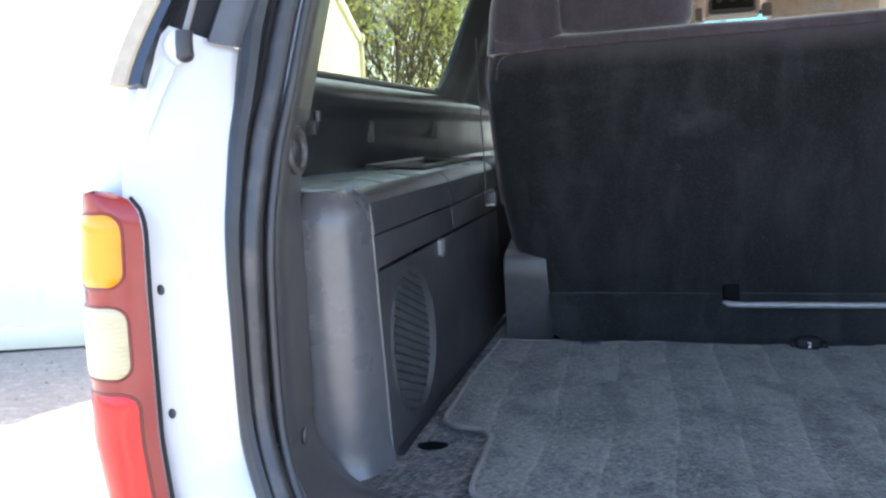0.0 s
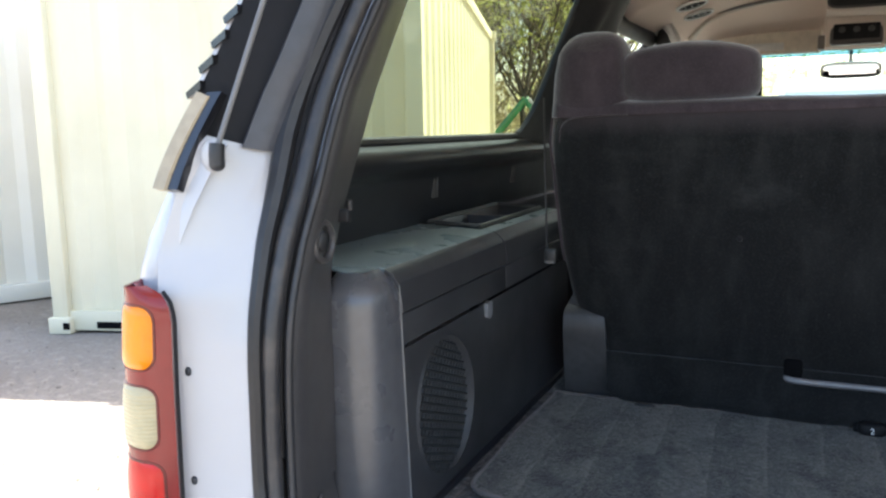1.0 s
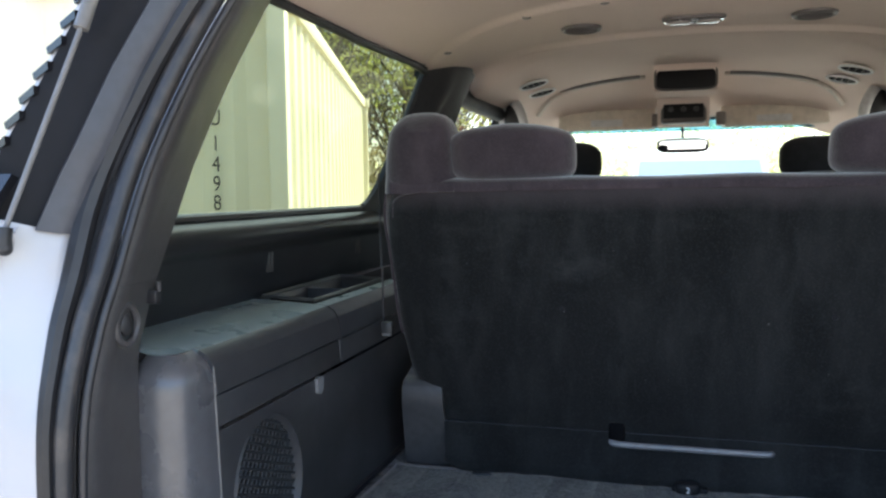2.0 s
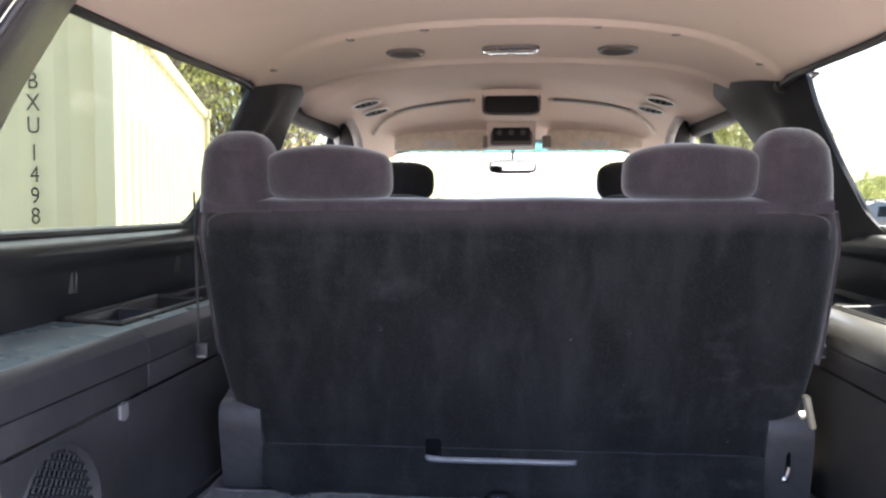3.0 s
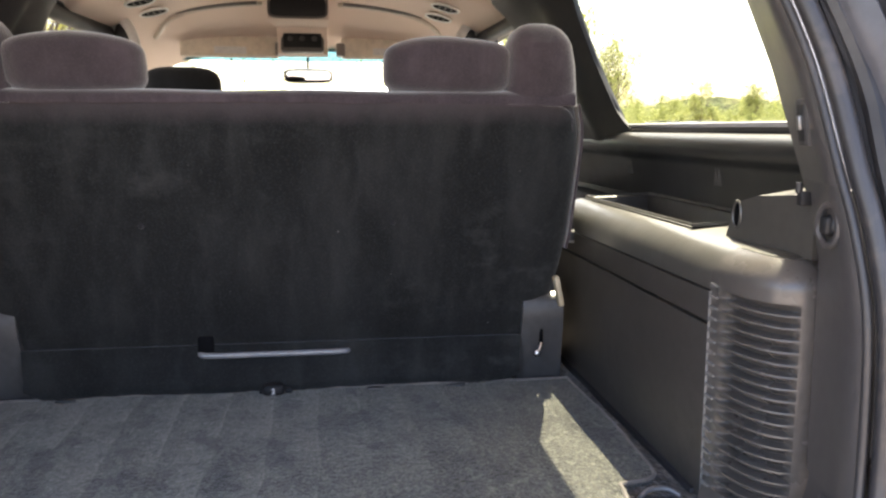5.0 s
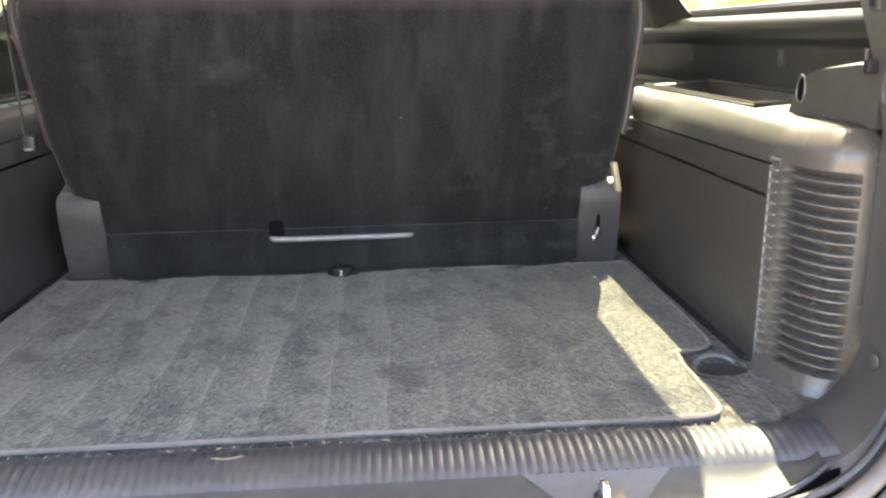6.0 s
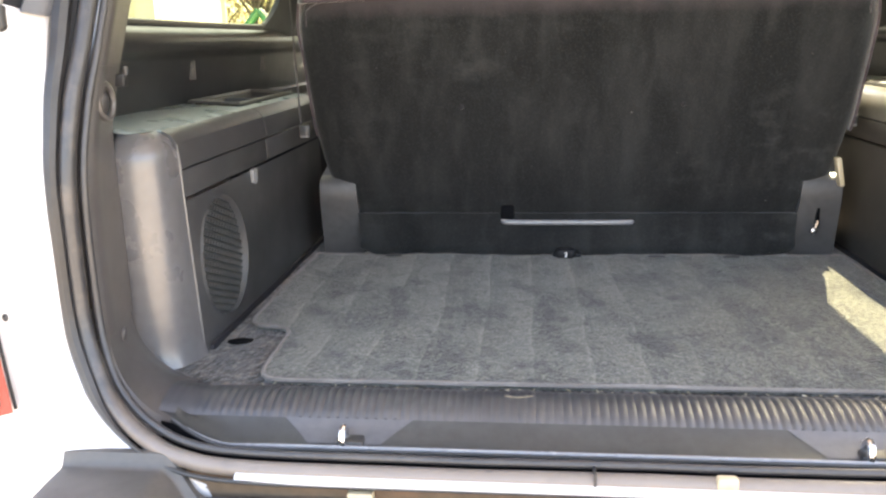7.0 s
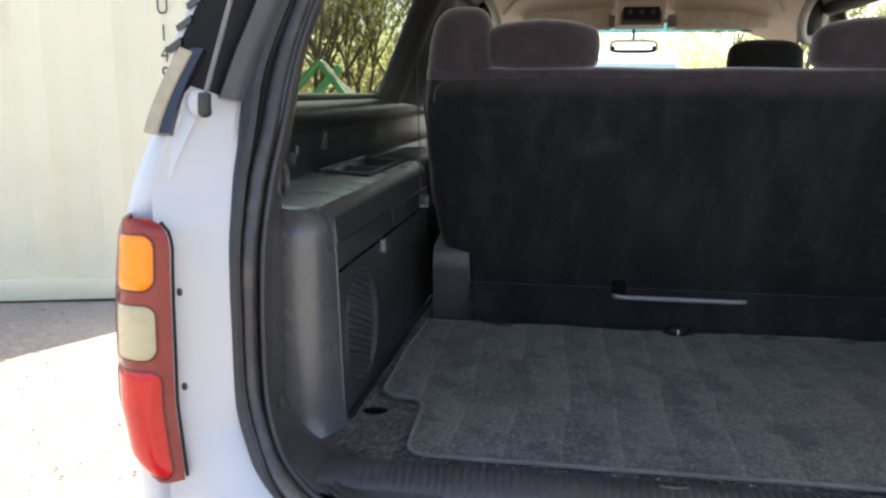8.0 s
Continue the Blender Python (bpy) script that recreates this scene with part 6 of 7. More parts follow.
def build_overhead():
    c = thing("overhead_console", "beige overhead console with dark display and control buttons", "overhead console")
    bm = bmesh.new()
    prism(bm, [(2.16, 1.905), (2.185, 1.778), (2.22, 1.770), (2.54, 1.79), (2.585, 1.686), (2.62, 1.676), (2.95, 1.712), (2.97, 1.75), (2.6, 1.93)], 0, CX - 0.136, CX + 0.136)
    for v in bm.verts:
        if v.co.y < 2.3:
            v.co.x = CX + (v.co.x - CX) * 0.82
        else:
            v.co.x = CX + (v.co.x - CX) * 0.76
    bevelled(bm, 0.026, 5)
    part("shell", bm, HEADLINER, c, "beige moulded shell")
    bm = bmesh.new()
    box(bm, (-0.105, -0.010, -0.041), (0.105, 0.010, 0.041), 0.012, m=pose(CX, 2.176, 1.822, -10, 0, 0))
    sc = part("display", bm, MATT_BLACK, c, "dark display panel")
    bm = bmesh.new()
    tube(bm, [pose(CX, 2.168, 1.822, -10, 0, 0) @ Vector((0.108 * math.copysign(abs(math.cos(k * math.pi / 16)) ** 0.35, math.cos(k * math.pi / 16)), 0, 0.044 * math.copysign(abs(math.sin(k * math.pi / 16)) ** 0.35, math.sin(k * math.pi / 16)))) for k in range(32)], 0.004, 6, True)
    part("display_bezel", bm, VENT_GREY, sc, "warm grey bezel")
    turn = pose(CX, 2.575, 1.758, -12, 0, 0)
    bm = bmesh.new()
    box(bm, (-0.090, -0.02, -0.072), (0.090, 0.02, 0.068), 0.014, 3, m=turn)
    panel = part("control_panel", bm, VENT_GREY, c, "grey control panel")
    bm = bmesh.new()
    box(bm, (-0.080, -0.026, -0.056), (0.080, -0.016, 0.012), 0.008, m=turn)
    part("button_field", bm, MATT_BLACK, panel, "black button field")
    for k in (-0.05, 0.0, 0.05):
        bm = bmesh.new()
        ball(bm, turn @ Vector((k, -0.027, -0.020)), (0.012, 0.004, 0.012))
        part("button", bm, TRIM, panel)
    bm = bmesh.new()
    tube(bm, [turn @ Vector((x, -0.022, 0.030)) for x in steps(-0.076, 0.076, 8)], 0.008, 8)
    part("chrome_strip", bm, CHROME, panel, "bright strip")
    for s in (-1, 1):
        v = thing("sun_visor", "folded beige sun visor with a white warning label", "sun visor", "sun visors")
        bm = bmesh.new()
        turn = pose(0.037 + s * 0.354, 2.82, 1.733, 70, 0, -s * 4)
        box(bm, (-0.216, -0.050, -0.012), (0.216, 0.050, 0.012), 0.011, 4, m=turn)
        part("panel", bm, VISOR_CLOTH, v)
        bm = bmesh.new()
        box(bm, (-0.07, -0.038, 0.012), (0.07, -0.004, 0.0135), 0.0, m=turn)
        lab = part("warning_label", bm, WHITE_INK, v, "white warning label")
        bm = bmesh.new()
        for k in range(3):
            box(bm, (-0.06, -0.032 + k * 0.010, 0.0133), (0.055, -0.030 + k * 0.010, 0.0141), m=turn)
        part("text_bars", bm, PALE_GREY, lab, "unreadable grey print")
        bm = bmesh.new()
        box(bm, (-0.02, -0.03, -0.02), (0.02, 0.03, 0.012), 0.008, m=pose(0.037 + s * 0.135, 2.79, 1.722, 80, 0, 0))
        part("visor_clip", bm, GREY_PLASTIC, v)
    m = thing("rearview_mirror", "grey framed rear-view mirror hanging before the windscreen", "mirror")
    at = Vector((CX + 0.006, 3.0, 1.620))
    bm = bmesh.new()
    turned = Matrix.Translation(at) @ pose(0, 0, 0, 2.6, 0, -2)
    cushion(bm, (0, 0, 0), (0.118, 0.022, 0.036), 4, m=turned)
    part("housing", bm, GREY_PLASTIC, m)
    bm = bmesh.new()
    cushion(bm, (0, -0.0215, 0.0), (0.110, 0.0015, 0.031), 5, m=turned)
    mir = Mat("mirror silver", (0.85, 0.87, 0.88), 0.02, 1.0)
    part("mirror_glass", bm, mir.m, m, "mirror glass")
    bm = bmesh.new()
    tube(bm, spline([at + Vector((0, 0.01, 0.02)), at + Vector((0, 0.03, 0.06)), at + Vector((0, 0.045, 0.10))], 4), 0.008, 8)
    part("stem", bm, GREY_PLASTIC, m)


def build_front_seats():
    for x, y, mat, lab, top, grp in ((-0.36, 1.70, SEAT_DARK, "dark grey cloth second-row seat with a low headrest", 1.468, "second-row seats"), (0.40, 1.70, SEAT_DARK, "dark grey cloth second-row seat with a low headrest", 1.468, "second-row seats"), (-0.455, 2.375, SEAT_DARK, "black cloth front seat with a tall rounded headrest", 1.612, "front seats"), (0.510, 2.375, SEAT_DARK, "black cloth front seat with a tall rounded headrest", 1.612, "front seats")):
        s = thing("car_seat", lab, "car seat", grp)
        bm = bmesh.new()
        cushion(bm, (x, y, top - 0.085), (0.153 if top > 1.5 else 0.122, 0.052, 0.085), 3.2)
        part("headrest", bm, mat, s, "rounded dark headrest")
        bm = bmesh.new()
        cushion(bm, (x, y + 0.06, top - 0.44), (0.25, 0.09, 0.295), 4)
        part("backrest", bm, mat, s)
        for d in (-0.04, 0.04):
            bm = bmesh.new()
            rod(bm, (x + d, y + 0.01, top - 0.19), (x + d, y, top - 0.14), 0.007)
            part("headrest_post", bm, ZINC, s)
        bm = bmesh.new()
        cushion(bm, (x, y + 0.34, 0.92), (0.25, 0.26, 0.09), 4)
        part("seat_cushion", bm, mat, s)
        bm = bmesh.new()
        box(bm, (x - 0.2, y + 0.12, 0.66), (x + 0.2, y + 0.55, 0.86), 0.02)
        part("base", bm, TRIM_BLACK, s)
    for s in (-1, 1):
        g = thing("belt_guide", "pale grey arched shoulder belt housing by the door pillar", "belt guide", "belt guides")
        bm = bmesh.new()
        c = Vector((CX + s * 0.672, 2.36, 1.700))
        bm = bmesh.new()
        tube(bm, [c + Vector((s * 0.046 * math.cos(k * math.pi / 12) + s * 0.02 * math.sin(k * math.pi / 12), 0.03 * math.cos(k * math.pi / 12), 0.092 * math.sin(k * math.pi / 12))) for k in range(24)], 0.019, 10, True)
        part("housing", bm, PALE_GREY, g)
        bm = bmesh.new()
        cushion(bm, c + Vector((0, 0.012, 0)), (0.040, 0.022, 0.085), 2.5)
        part("dark_insert", bm, TRIM_BLACK, g, "dark oval insert")
        bm = bmesh.new()
        sheet(bm, lambda t, u: c + Vector((-s * 0.03, 0.05 + u * 0.04 + t * 0.1, -0.02 - 0.5 * t)), steps(0, 1, 4), [0, 1], 0.002)
        part("webbing", bm, GREY_PLASTIC, g)


# ---- outside ----


def build_containers():
    cream = Mat("cream container paint", (0.70, 0.65, 0.475), 0.55)
    cream.vary(cream.noise(1.2, 7), (0.60, 0.545, 0.38), 0.45, 0.75, 0.7)
    cream.vary(cream.noise(3.0, 6, (1, 1, 0.12)), (0.36, 0.27, 0.16), 0.62, 0.8, 0.45)
    cream.bump(cream.noise(120.0, 3), 0.15, 0.001)
    grey = Mat("pale cream container paint", (0.74, 0.71, 0.62), 0.6)
    grey.vary(grey.noise(1.2, 7), (0.66, 0.62, 0.52), 0.45, 0.75, 0.7)
    grey.vary(grey.noise(3.0, 6, (1, 1, 0.12)), (0.30, 0.22, 0.14), 0.62, 0.8, 0.4)

    def container(at, heading, length, width, height, paint_m, label, marks=False, coarse=True):
        """at: the near corner's foot; the long side runs off along heading, the end wall to its left."""
        ob = thing("shipping_container", label, "shipping container", "shipping containers")
        turn = pose(*at, 0, 0, heading)
        L, W, H = length, width, height
        # corrugated long sides
        def wall(name, p0, direction, outward, span, pitch, depth):
            n = max(1, int(span / pitch))
            bm = bmesh.new()
            prof = []
            for k in range(n):
                u = span * k / n
                w = span / n
                prof += [(u, 0), (u + w * 0.32, 0), (u + w * 0.5, -depth), (u + w * 0.82, -depth)]
            prof.append((span, 0))
            sheet(bm, lambda i, z: turn @ (Vector(p0) + Vector(direction) * prof[i][0] + Vector(outward) * prof[i][1] + Vector((0, 0, z))), list(range(len(prof))), [0.15, H - 0.10])
            return part(name, bm, paint_m, ob, smooth=False)
        wall("side_wall", (0, 0, 0), (0, 1, 0), (1, 0, 0), L, 0.322, 0.040)
        wall("side_wall", (-W, 0, 0), (0, 1, 0), (-1, 0, 0), L, 0.322, 0.040)
        wall("end_wall", (-W, 0, 0), (1, 0, 0), (0, -1, 0), W, 0.41, 0.036)
        wall("end_wall", (-W, L, 0), (1, 0, 0), (0, 1, 0), W, 0.50, 0.032)
        bm = bmesh.new()
        box(bm, (-W, 0, H - 0.04), (0, L, H - 0.02), m=turn)
        part("roof", bm, paint_m, ob, smooth=False)
        for x in (0, -W):
            for y in (0, L):
                bm = bmesh.new()
                box(bm, (x - 0.06, y - 0.06, 0), (x + 0.06, y + 0.06, H), 0.012, m=turn)
                post = part("corner_post", bm, paint_m, ob)
                for z in (0.06, H - 0.06):
                    bm = bmesh.new()
                    box(bm, (x - 0.085, y - 0.085, z - 0.06), (x + 0.085, y + 0.085, z + 0.06), 0.012, m=turn)
                    part("corner_casting", bm, paint_m, post)
        for x in (0.0, -W):
            for z in (0.09, H - 0.06):
                bm = bmesh.new()
                box(bm, (x - 0.03, 0, z - 0.06), (x + 0.03, L, z + 0.06), 0.006, m=turn)
                part("rail", bm, paint_m, ob)
        for y in (0.0, L):
            for z in (0.09, H - 0.06):
                bm = bmesh.new()
                box(bm, (-W, y - 0.035, z - 0.07), (0, y + 0.035, z + 0.07), 0.006, m=turn)
                part("rail", bm, paint_m, ob)
        for y in (0.0,):
            for x in (-W + 0.03, -W + 0.26):
                bm = bmesh.new()
                box(bm, (x, y - 0.0895 if x < -W + 0.1 else y - 0.040, 0.035), (x + (0.05 if x < -W + 0.1 else 0.20), y - 0.03, 0.085), 0.004, m=turn)
                part("lifting_pocket", bm, GAP, ob, "black block for the shaded lifting pocket")
        if marks:
            # painted characters, one above the other
            for ch, z in zip("BXU 1498", (2.168, 2.039, 1.904, 0, 1.741, 1.609, 1.482, 1.359)):
                if ch != " ":
                    lettering("marking", ch, 0.143, turn @ pose(-0.405, -0.0345, z, 90, 0, 0) @ Matrix.Diagonal((0.78, 1, 1, 1)), GLARE_INK, ob)
        return ob
    container((-2.47, 3.82, 0.0), 16.8, 6.97, 2.59, 2.82, cream.m, "cream corrugated shipping container with black painted lettering", True)
    container((-5.68, 4.62, 0.0), 62.0, 6.97, 2.80, 2.85, grey.m, "pale cream corrugated shipping container standing in shade")


def leaf_material(name, a, b):
    m = Mat(name, a, 0.6, spec=0.2)
    info = m.node("ShaderNodeNewGeometry")
    m.vary(info.outputs["Random Per Island"], b, 0.0, 1.0, 1.0)
    # thin leaves let light through from behind
    thin, mix = m.node("ShaderNodeBsdfTranslucent"), m.node("ShaderNodeMixShader")
    m.link(m.last, thin.inputs["Color"])
    mix.inputs["Fac"].default_value = 0.45
    m.link(m.b.outputs["BSDF"], mix.inputs[1])
    m.link(thin.outputs["BSDF"], mix.inputs[2])
    m.link(mix.outputs["Shader"], m.t.nodes["Material Output"].inputs["Surface"])
    return m.m


BARK = None


def build_tree(at, height, leaves, rnd, leaf_mat, spread=0.5, leaf_size=0.06, bushy=False):
    """Tapered trunk, forking limbs and twigs, and many small leaves with gaps between."""
    global BARK
    if BARK is None:
        b = Mat("grey-brown bark", (0.13, 0.105, 0.085), 0.9, spec=0.1)
        b.vary(b.noise(12.0, 6, (1, 1, 0.2)), (0.06, 0.05, 0.04), 0.4, 0.65, 0.9)
        b.bump(b.noise(30.0, 5, (1, 1, 0.2)), 0.7, 0.02)
        BARK = b.m
    tree = thing("tree", "spring tree with bare grey branches and sparse yellow-green leaves" if not bushy else "leafy yellow-green spring tree with ragged crown", "tree", "trees at the yard's edge")
    tree.location = at
    verts, faces, tips = [], [], []

    def limb(p, d, length, r, level):
        n = 4
        pts = [p]
        for k in range(n):
            d = (d + Vector((rnd.gauss(0, 0.13), rnd.gauss(0, 0.13), rnd.gauss(0.05, 0.06)))).normalized()
            pts.append(pts[-1] + d * length / n)
        seg = 6 if level < 2 else 3
        up = d.orthogonal().normalized()
        base = len(verts)
        for i, q in enumerate(pts):
            t = (pts[min(i + 1, n)] - pts[max(i - 1, 0)]).normalized()
            u = (up - t * up.dot(t)).normalized()
            v = t.cross(u)
            rr = r * (1 - 0.65 * i / n)
            for k in range(seg):
                a = 2 * math.pi * k / seg
                verts.append(q + (u * math.cos(a) + v * math.sin(a)) * rr)
        for i in range(n):
            for k in range(seg):
                faces.append((base + i * seg + k, base + i * seg + (k + 1) % seg, base + (i + 1) * seg + (k + 1) % seg, base + (i + 1) * seg + k))
        if level >= 4:
            tips.append((pts[-1], d))
            tips.append((pts[-2], d))
            return
        kids = (5, 4, 4, 3)[level] if bushy else (7, 5, 4, 4)[level]
        for k in range(kids):
            f = rnd.uniform(0.35, 1.0) if level else rnd.uniform(0.3, 1.0)
            i = min(n - 1, int(f * n))
            q = pts[i].lerp(pts[i + 1], f * n - i if f < 1 else 1.0)
            a = rnd.uniform(0, 2 * math.pi)
            out = Vector((math.cos(a), math.sin(a), rnd.uniform(0.2, 1.0))).normalized()
            nd = (d * (1 - spread) + out * spread).normalized()
            limb(q, nd, length * rnd.uniform(0.5, 0.75), r * 0.5, level + 1)
    limb(Vector((0, 0, -0.1)), Vector((0, 0, 1)), height * 0.42, height * (0.013 if bushy else 0.007) + 0.012, 0)
    mesh_object("trunk", verts, faces, BARK, True, tree, "bare grey trunk and branches")
    lv, lf = [], []
    per = max(1, leaves // max(1, len(tips)))
    for p, d in tips:
        for _ in range(per):
            c = p + Vector((rnd.gauss(0, 1), rnd.gauss(0, 1), rnd.gauss(0, 1))) * height * (0.022 if not bushy else 0.035)
            a = Vector((rnd.gauss(0, 1), rnd.gauss(0, 1), rnd.gauss(0, 1))).normalized() * leaf_size * rnd.uniform(0.6, 1.3)
            b = a.orthogonal().normalized() * leaf_size * rnd.uniform(0.35, 0.7)
            k = len(lv)
            lv += [c - a, c + b, c + a, c - b]
            lf.append((k, k + 1, k + 2, k + 3))
    if lv:
        mesh_object("crown", lv, lf, leaf_mat, False, tree, "sparse small spring leaves" if not bushy else "ragged crown of small leaves")
    return tree


def build_plants():
    rnd = random.Random(3)
    spring = leaf_material("spring leaves", (0.22, 0.25, 0.065), (0.42, 0.42, 0.14))
    green = leaf_material("fresh green leaves", (0.20, 0.235, 0.060), (0.44, 0.45, 0.17))
    # wood behind the containers
    for k in range(13):
        y = rnd.uniform(13, 22)
        x = -y * rnd.uniform(0.25, 0.66) - 1.0
        build_tree((x, y, 0), rnd.uniform(6.5, 9.5), 1900, rnd, spring, 0.5, 0.055)
    for x, y, h in ((-4.7, 17.2, 7.5), (-5.5, 19.6, 8.0), (-4.9, 15.4, 7.0), (-6.3, 21.5, 8.5)):
        build_tree((x, y, 0), h, 2500, rnd, spring, 0.5, 0.055)
    # taller trees ahead to the side of the car
    for x, y, h in ((12.4, 50, 10), (7.3, 28, 7.5), (11, 60, 14), (38, 85, 5.5), (52, 95, 6.5)):
        build_tree((x, y, 0), h, 6000, rnd, green, 0.55, 0.09, True)
    # thin, half-bare trees along the far edge
    for x, y, h in ((18.6, 52, 9.5), (21, 60, 7.5), (30, 62, 6.0), (40, 72, 7.0), (47, 74, 6.2), (58, 80, 8.0), (66, 88, 7.5)):
        build_tree((x, y, 0), h, 2600, rnd, green, 0.55, 0.10)
    # scrub: a long ragged thicket at the far side of the lot
    # foliage ahead is coloured pale in place of glare through the windscreen
    glare_leaves = leaf_material("spring foliage paled for glare", (0.66, 0.66, 0.30), (0.82, 0.81, 0.55))
    dry = leaf_material("dry brushwood", (0.20, 0.165, 0.095), (0.36, 0.32, 0.17))
    for x0, x1, y0, y1, n, hmax, size in ((15, 110, 66, 110, 230000, 6.0, 0.135), (-16, 14, 44, 58, 20000, 6.5, 0.20), (-22, -4, 18, 28, 13000, 4.6, 0.10)):
        lv, lf = [], []
        clumps = [(rnd.uniform(x0, x1), rnd.uniform(y0, y1), rnd.uniform(0.45, 1.0) * hmax) for _ in range(130)]
        for _ in range(n):
            cx, cy, h = rnd.choice(clumps)
            ph, r = rnd.uniform(0, 6.28), abs(rnd.gauss(0, 0.5)) * h * 0.7
            z = max(0.05, h * (rnd.random() ** 0.7) - r * 0.5)
            c = Vector((cx + r * math.cos(ph), cy + r * math.sin(ph), z))
            a = Vector((rnd.gauss(0, 1), rnd.gauss(0, 1), rnd.gauss(0, 1))).normalized() * size * rnd.uniform(0.5, 1.2)
            b = a.orthogonal().normalized() * size * rnd.uniform(0.3, 0.7)
            k = len(lv)
            lv += [c - a, c + b, c + a, c - b]
            lf.append((k, k + 1, k + 2, k + 3))
        far = y0 > 40
        ob = mesh_object("thicket" if far else "brushwood", lv, lf, glare_leaves if far and x0 < 0 else green if far else dry, False)
        tagged(ob, "sparse thicket ahead of the car, paled for glare" if far and x0 < 0 else "dense yellow-green thicket along the lot's edge" if far else "dense tan brushwood between the bare trees", "bushes", kind="stuff")
    # far wooded rise
    m = Mat("distant woodland", (0.10, 0.115, 0.06), 0.95, spec=0.05)
    m.vary(m.noise(0.25, 7), (0.20, 0.20, 0.09), 0.42, 0.62, 0.9)
    m.vary(m.noise(1.2, 5), (0.05, 0.05, 0.035), 0.5, 0.65, 0.8)
    m.bump(m.noise(0.6, 6), 1.0, 1.0)
    bm = bmesh.new()

    def ridge(a, u):
        ang = radians(a)
        top = 7.5 + 2.6 * noise.noise((a * 0.13, 0, 0)) + 1.6 * noise.noise((a * 0.7, 3, 0)) + 0.8 * noise.noise((a * 2.3, 5, 0))
        r = 170 + 14 * u
        return (r * math.sin(ang), r * math.cos(ang), -0.5 + top * u)
    sheet(bm, ridge, steps(13, 85, 320), steps(0, 1, 6))
    ob = part("backdrop", bm, m.m, None)
    tagged(ob, "distant wooded rise with bare and greening trees", "woodland", kind="structure")


def build_car(at, heading, paint_m, label, kind, length=4.7, width=1.85, height=1.72, group="parked cars", glazing=None):
    """A parked vehicle: body, cabin glass, wheels, lamps."""
    glazing = glazing or DARK_GLASS
    ob = thing("parked_" + kind, label, kind, group)
    ob.matrix_world = pose(*at, 0, 0, heading)
    L, W, H = length, width, height
    shapes = {
        "car": ([(-0.5, 0.28), (-0.5, 0.56), (-0.485, 0.60), (-0.2, 0.60), (0.2, 0.60), (0.44, 0.50), (0.5, 0.42), (0.5, 0.2), (-0.5, 0.2)], [(-0.49, 0.58), (-0.42, 0.93), (-0.36, 0.98), (0.0, 1.0), (0.08, 0.97), (0.24, 0.58)]),
        "van": ([(-0.5, 0.2), (-0.5, 0.58), (0.33, 0.58), (0.47, 0.46), (0.5, 0.38), (0.5, 0.18), (-0.5, 0.18)], [(-0.5, 0.57), (-0.49, 0.96), (-0.46, 1.0), (0.12, 1.0), (0.2, 0.96), (0.36, 0.57)]),
        "pickup": ([(-0.5, 0.3), (-0.5, 0.6), (0.1, 0.6), (0.2, 0.62), (0.46, 0.58), (0.5, 0.5), (0.5, 0.25), (-0.5, 0.25)], [(-0.12, 0.59), (-0.10, 0.95), (-0.07, 1.0), (0.12, 1.0), (0.16, 0.97), (0.27, 0.60)]),
    }[kind]
    low, cab = shapes
    bm = bmesh.new()
    prism(bm, [(y * L, z * H) for y, z in low], 0, -W / 2, W / 2)
    bevelled(bm, 0.07, 3, 20)
    part("body", bm, paint_m, ob)
    bm = bmesh.new()
    prism(bm, [(y * L, z * H) for y, z in cab], 0, -W * 0.43, W * 0.43)
    for v in bm.verts:
        k = (v.co.z / H - 0.58) / 0.42
        v.co.x *= 1.06 - 0.16 * k
    bevelled(bm, 0.13, 4, 20)
    part("cabin", bm, paint_m, ob)
    for s in (-1, 1):
        bm = bmesh.new()
        box(bm, (s * W / 2 - 0.012, -0.46 * L, 0.20 * H), (s * W / 2 + 0.006, 0.46 * L, 0.27 * H), 0.004)
        part("sill_cladding", bm, TRIM_BLACK, ob, "black lower cladding")
    if kind == "car" and group:
        for s in (-1, 1):
            bm = bmesh.new()
            tube(bm, spline([(s * W * 0.34, (cab[1][0] + 0.06) * L, H * 0.985), (s * W * 0.34, (cab[1][0] + 0.14) * L, H * 1.022), (s * W * 0.34, -0.06 * L, H * 1.03), (s * W * 0.34, 0.0, H * 1.0)], 4), 0.022, 6)
            part("roof_rail", bm, TRIM_BLACK, ob, "black roof rail")
    # side, front and rear glass, proud of the cabin
    ys = [y for y, z in cab]
    y_rear, y_front = min(ys) * L, max(ys) * L
    for s in (-1, 1):
        for k, (f0, f1) in enumerate(((0.17, 0.36), (0.385, 0.60), (0.62, 0.85)) if kind == "car" else ((0.09, 0.345), (0.36, 0.605), (0.62, 0.86))):
            if kind == "pickup" and k == 0:
                continue
            ya, yb = y_rear + (y_front - y_rear) * f0, y_rear + (y_front - y_rear) * f1
            za, zb = (0.655 if kind == "car" else 0.63) * H, (0.885 if kind == "car" else 0.92) * H
            def hw(z):
                return W * 0.43 * (1.06 - 0.16 * (z / H - 0.58) / 0.42) + 0.006
            cut = 0.55 if k == 2 else 0.0
            bm = bmesh.new()
            vs = [bm.verts.new((s * hw(z), y, z)) for y, z in ((ya, za), (yb, za), (yb - cut * (yb - ya), zb), (ya + (0.2 if k == 0 else 0) * (yb - ya), zb))]
            bm.faces.new(vs)
            r = bmesh.ops.extrude_face_region(bm, geom=bm.faces[:])
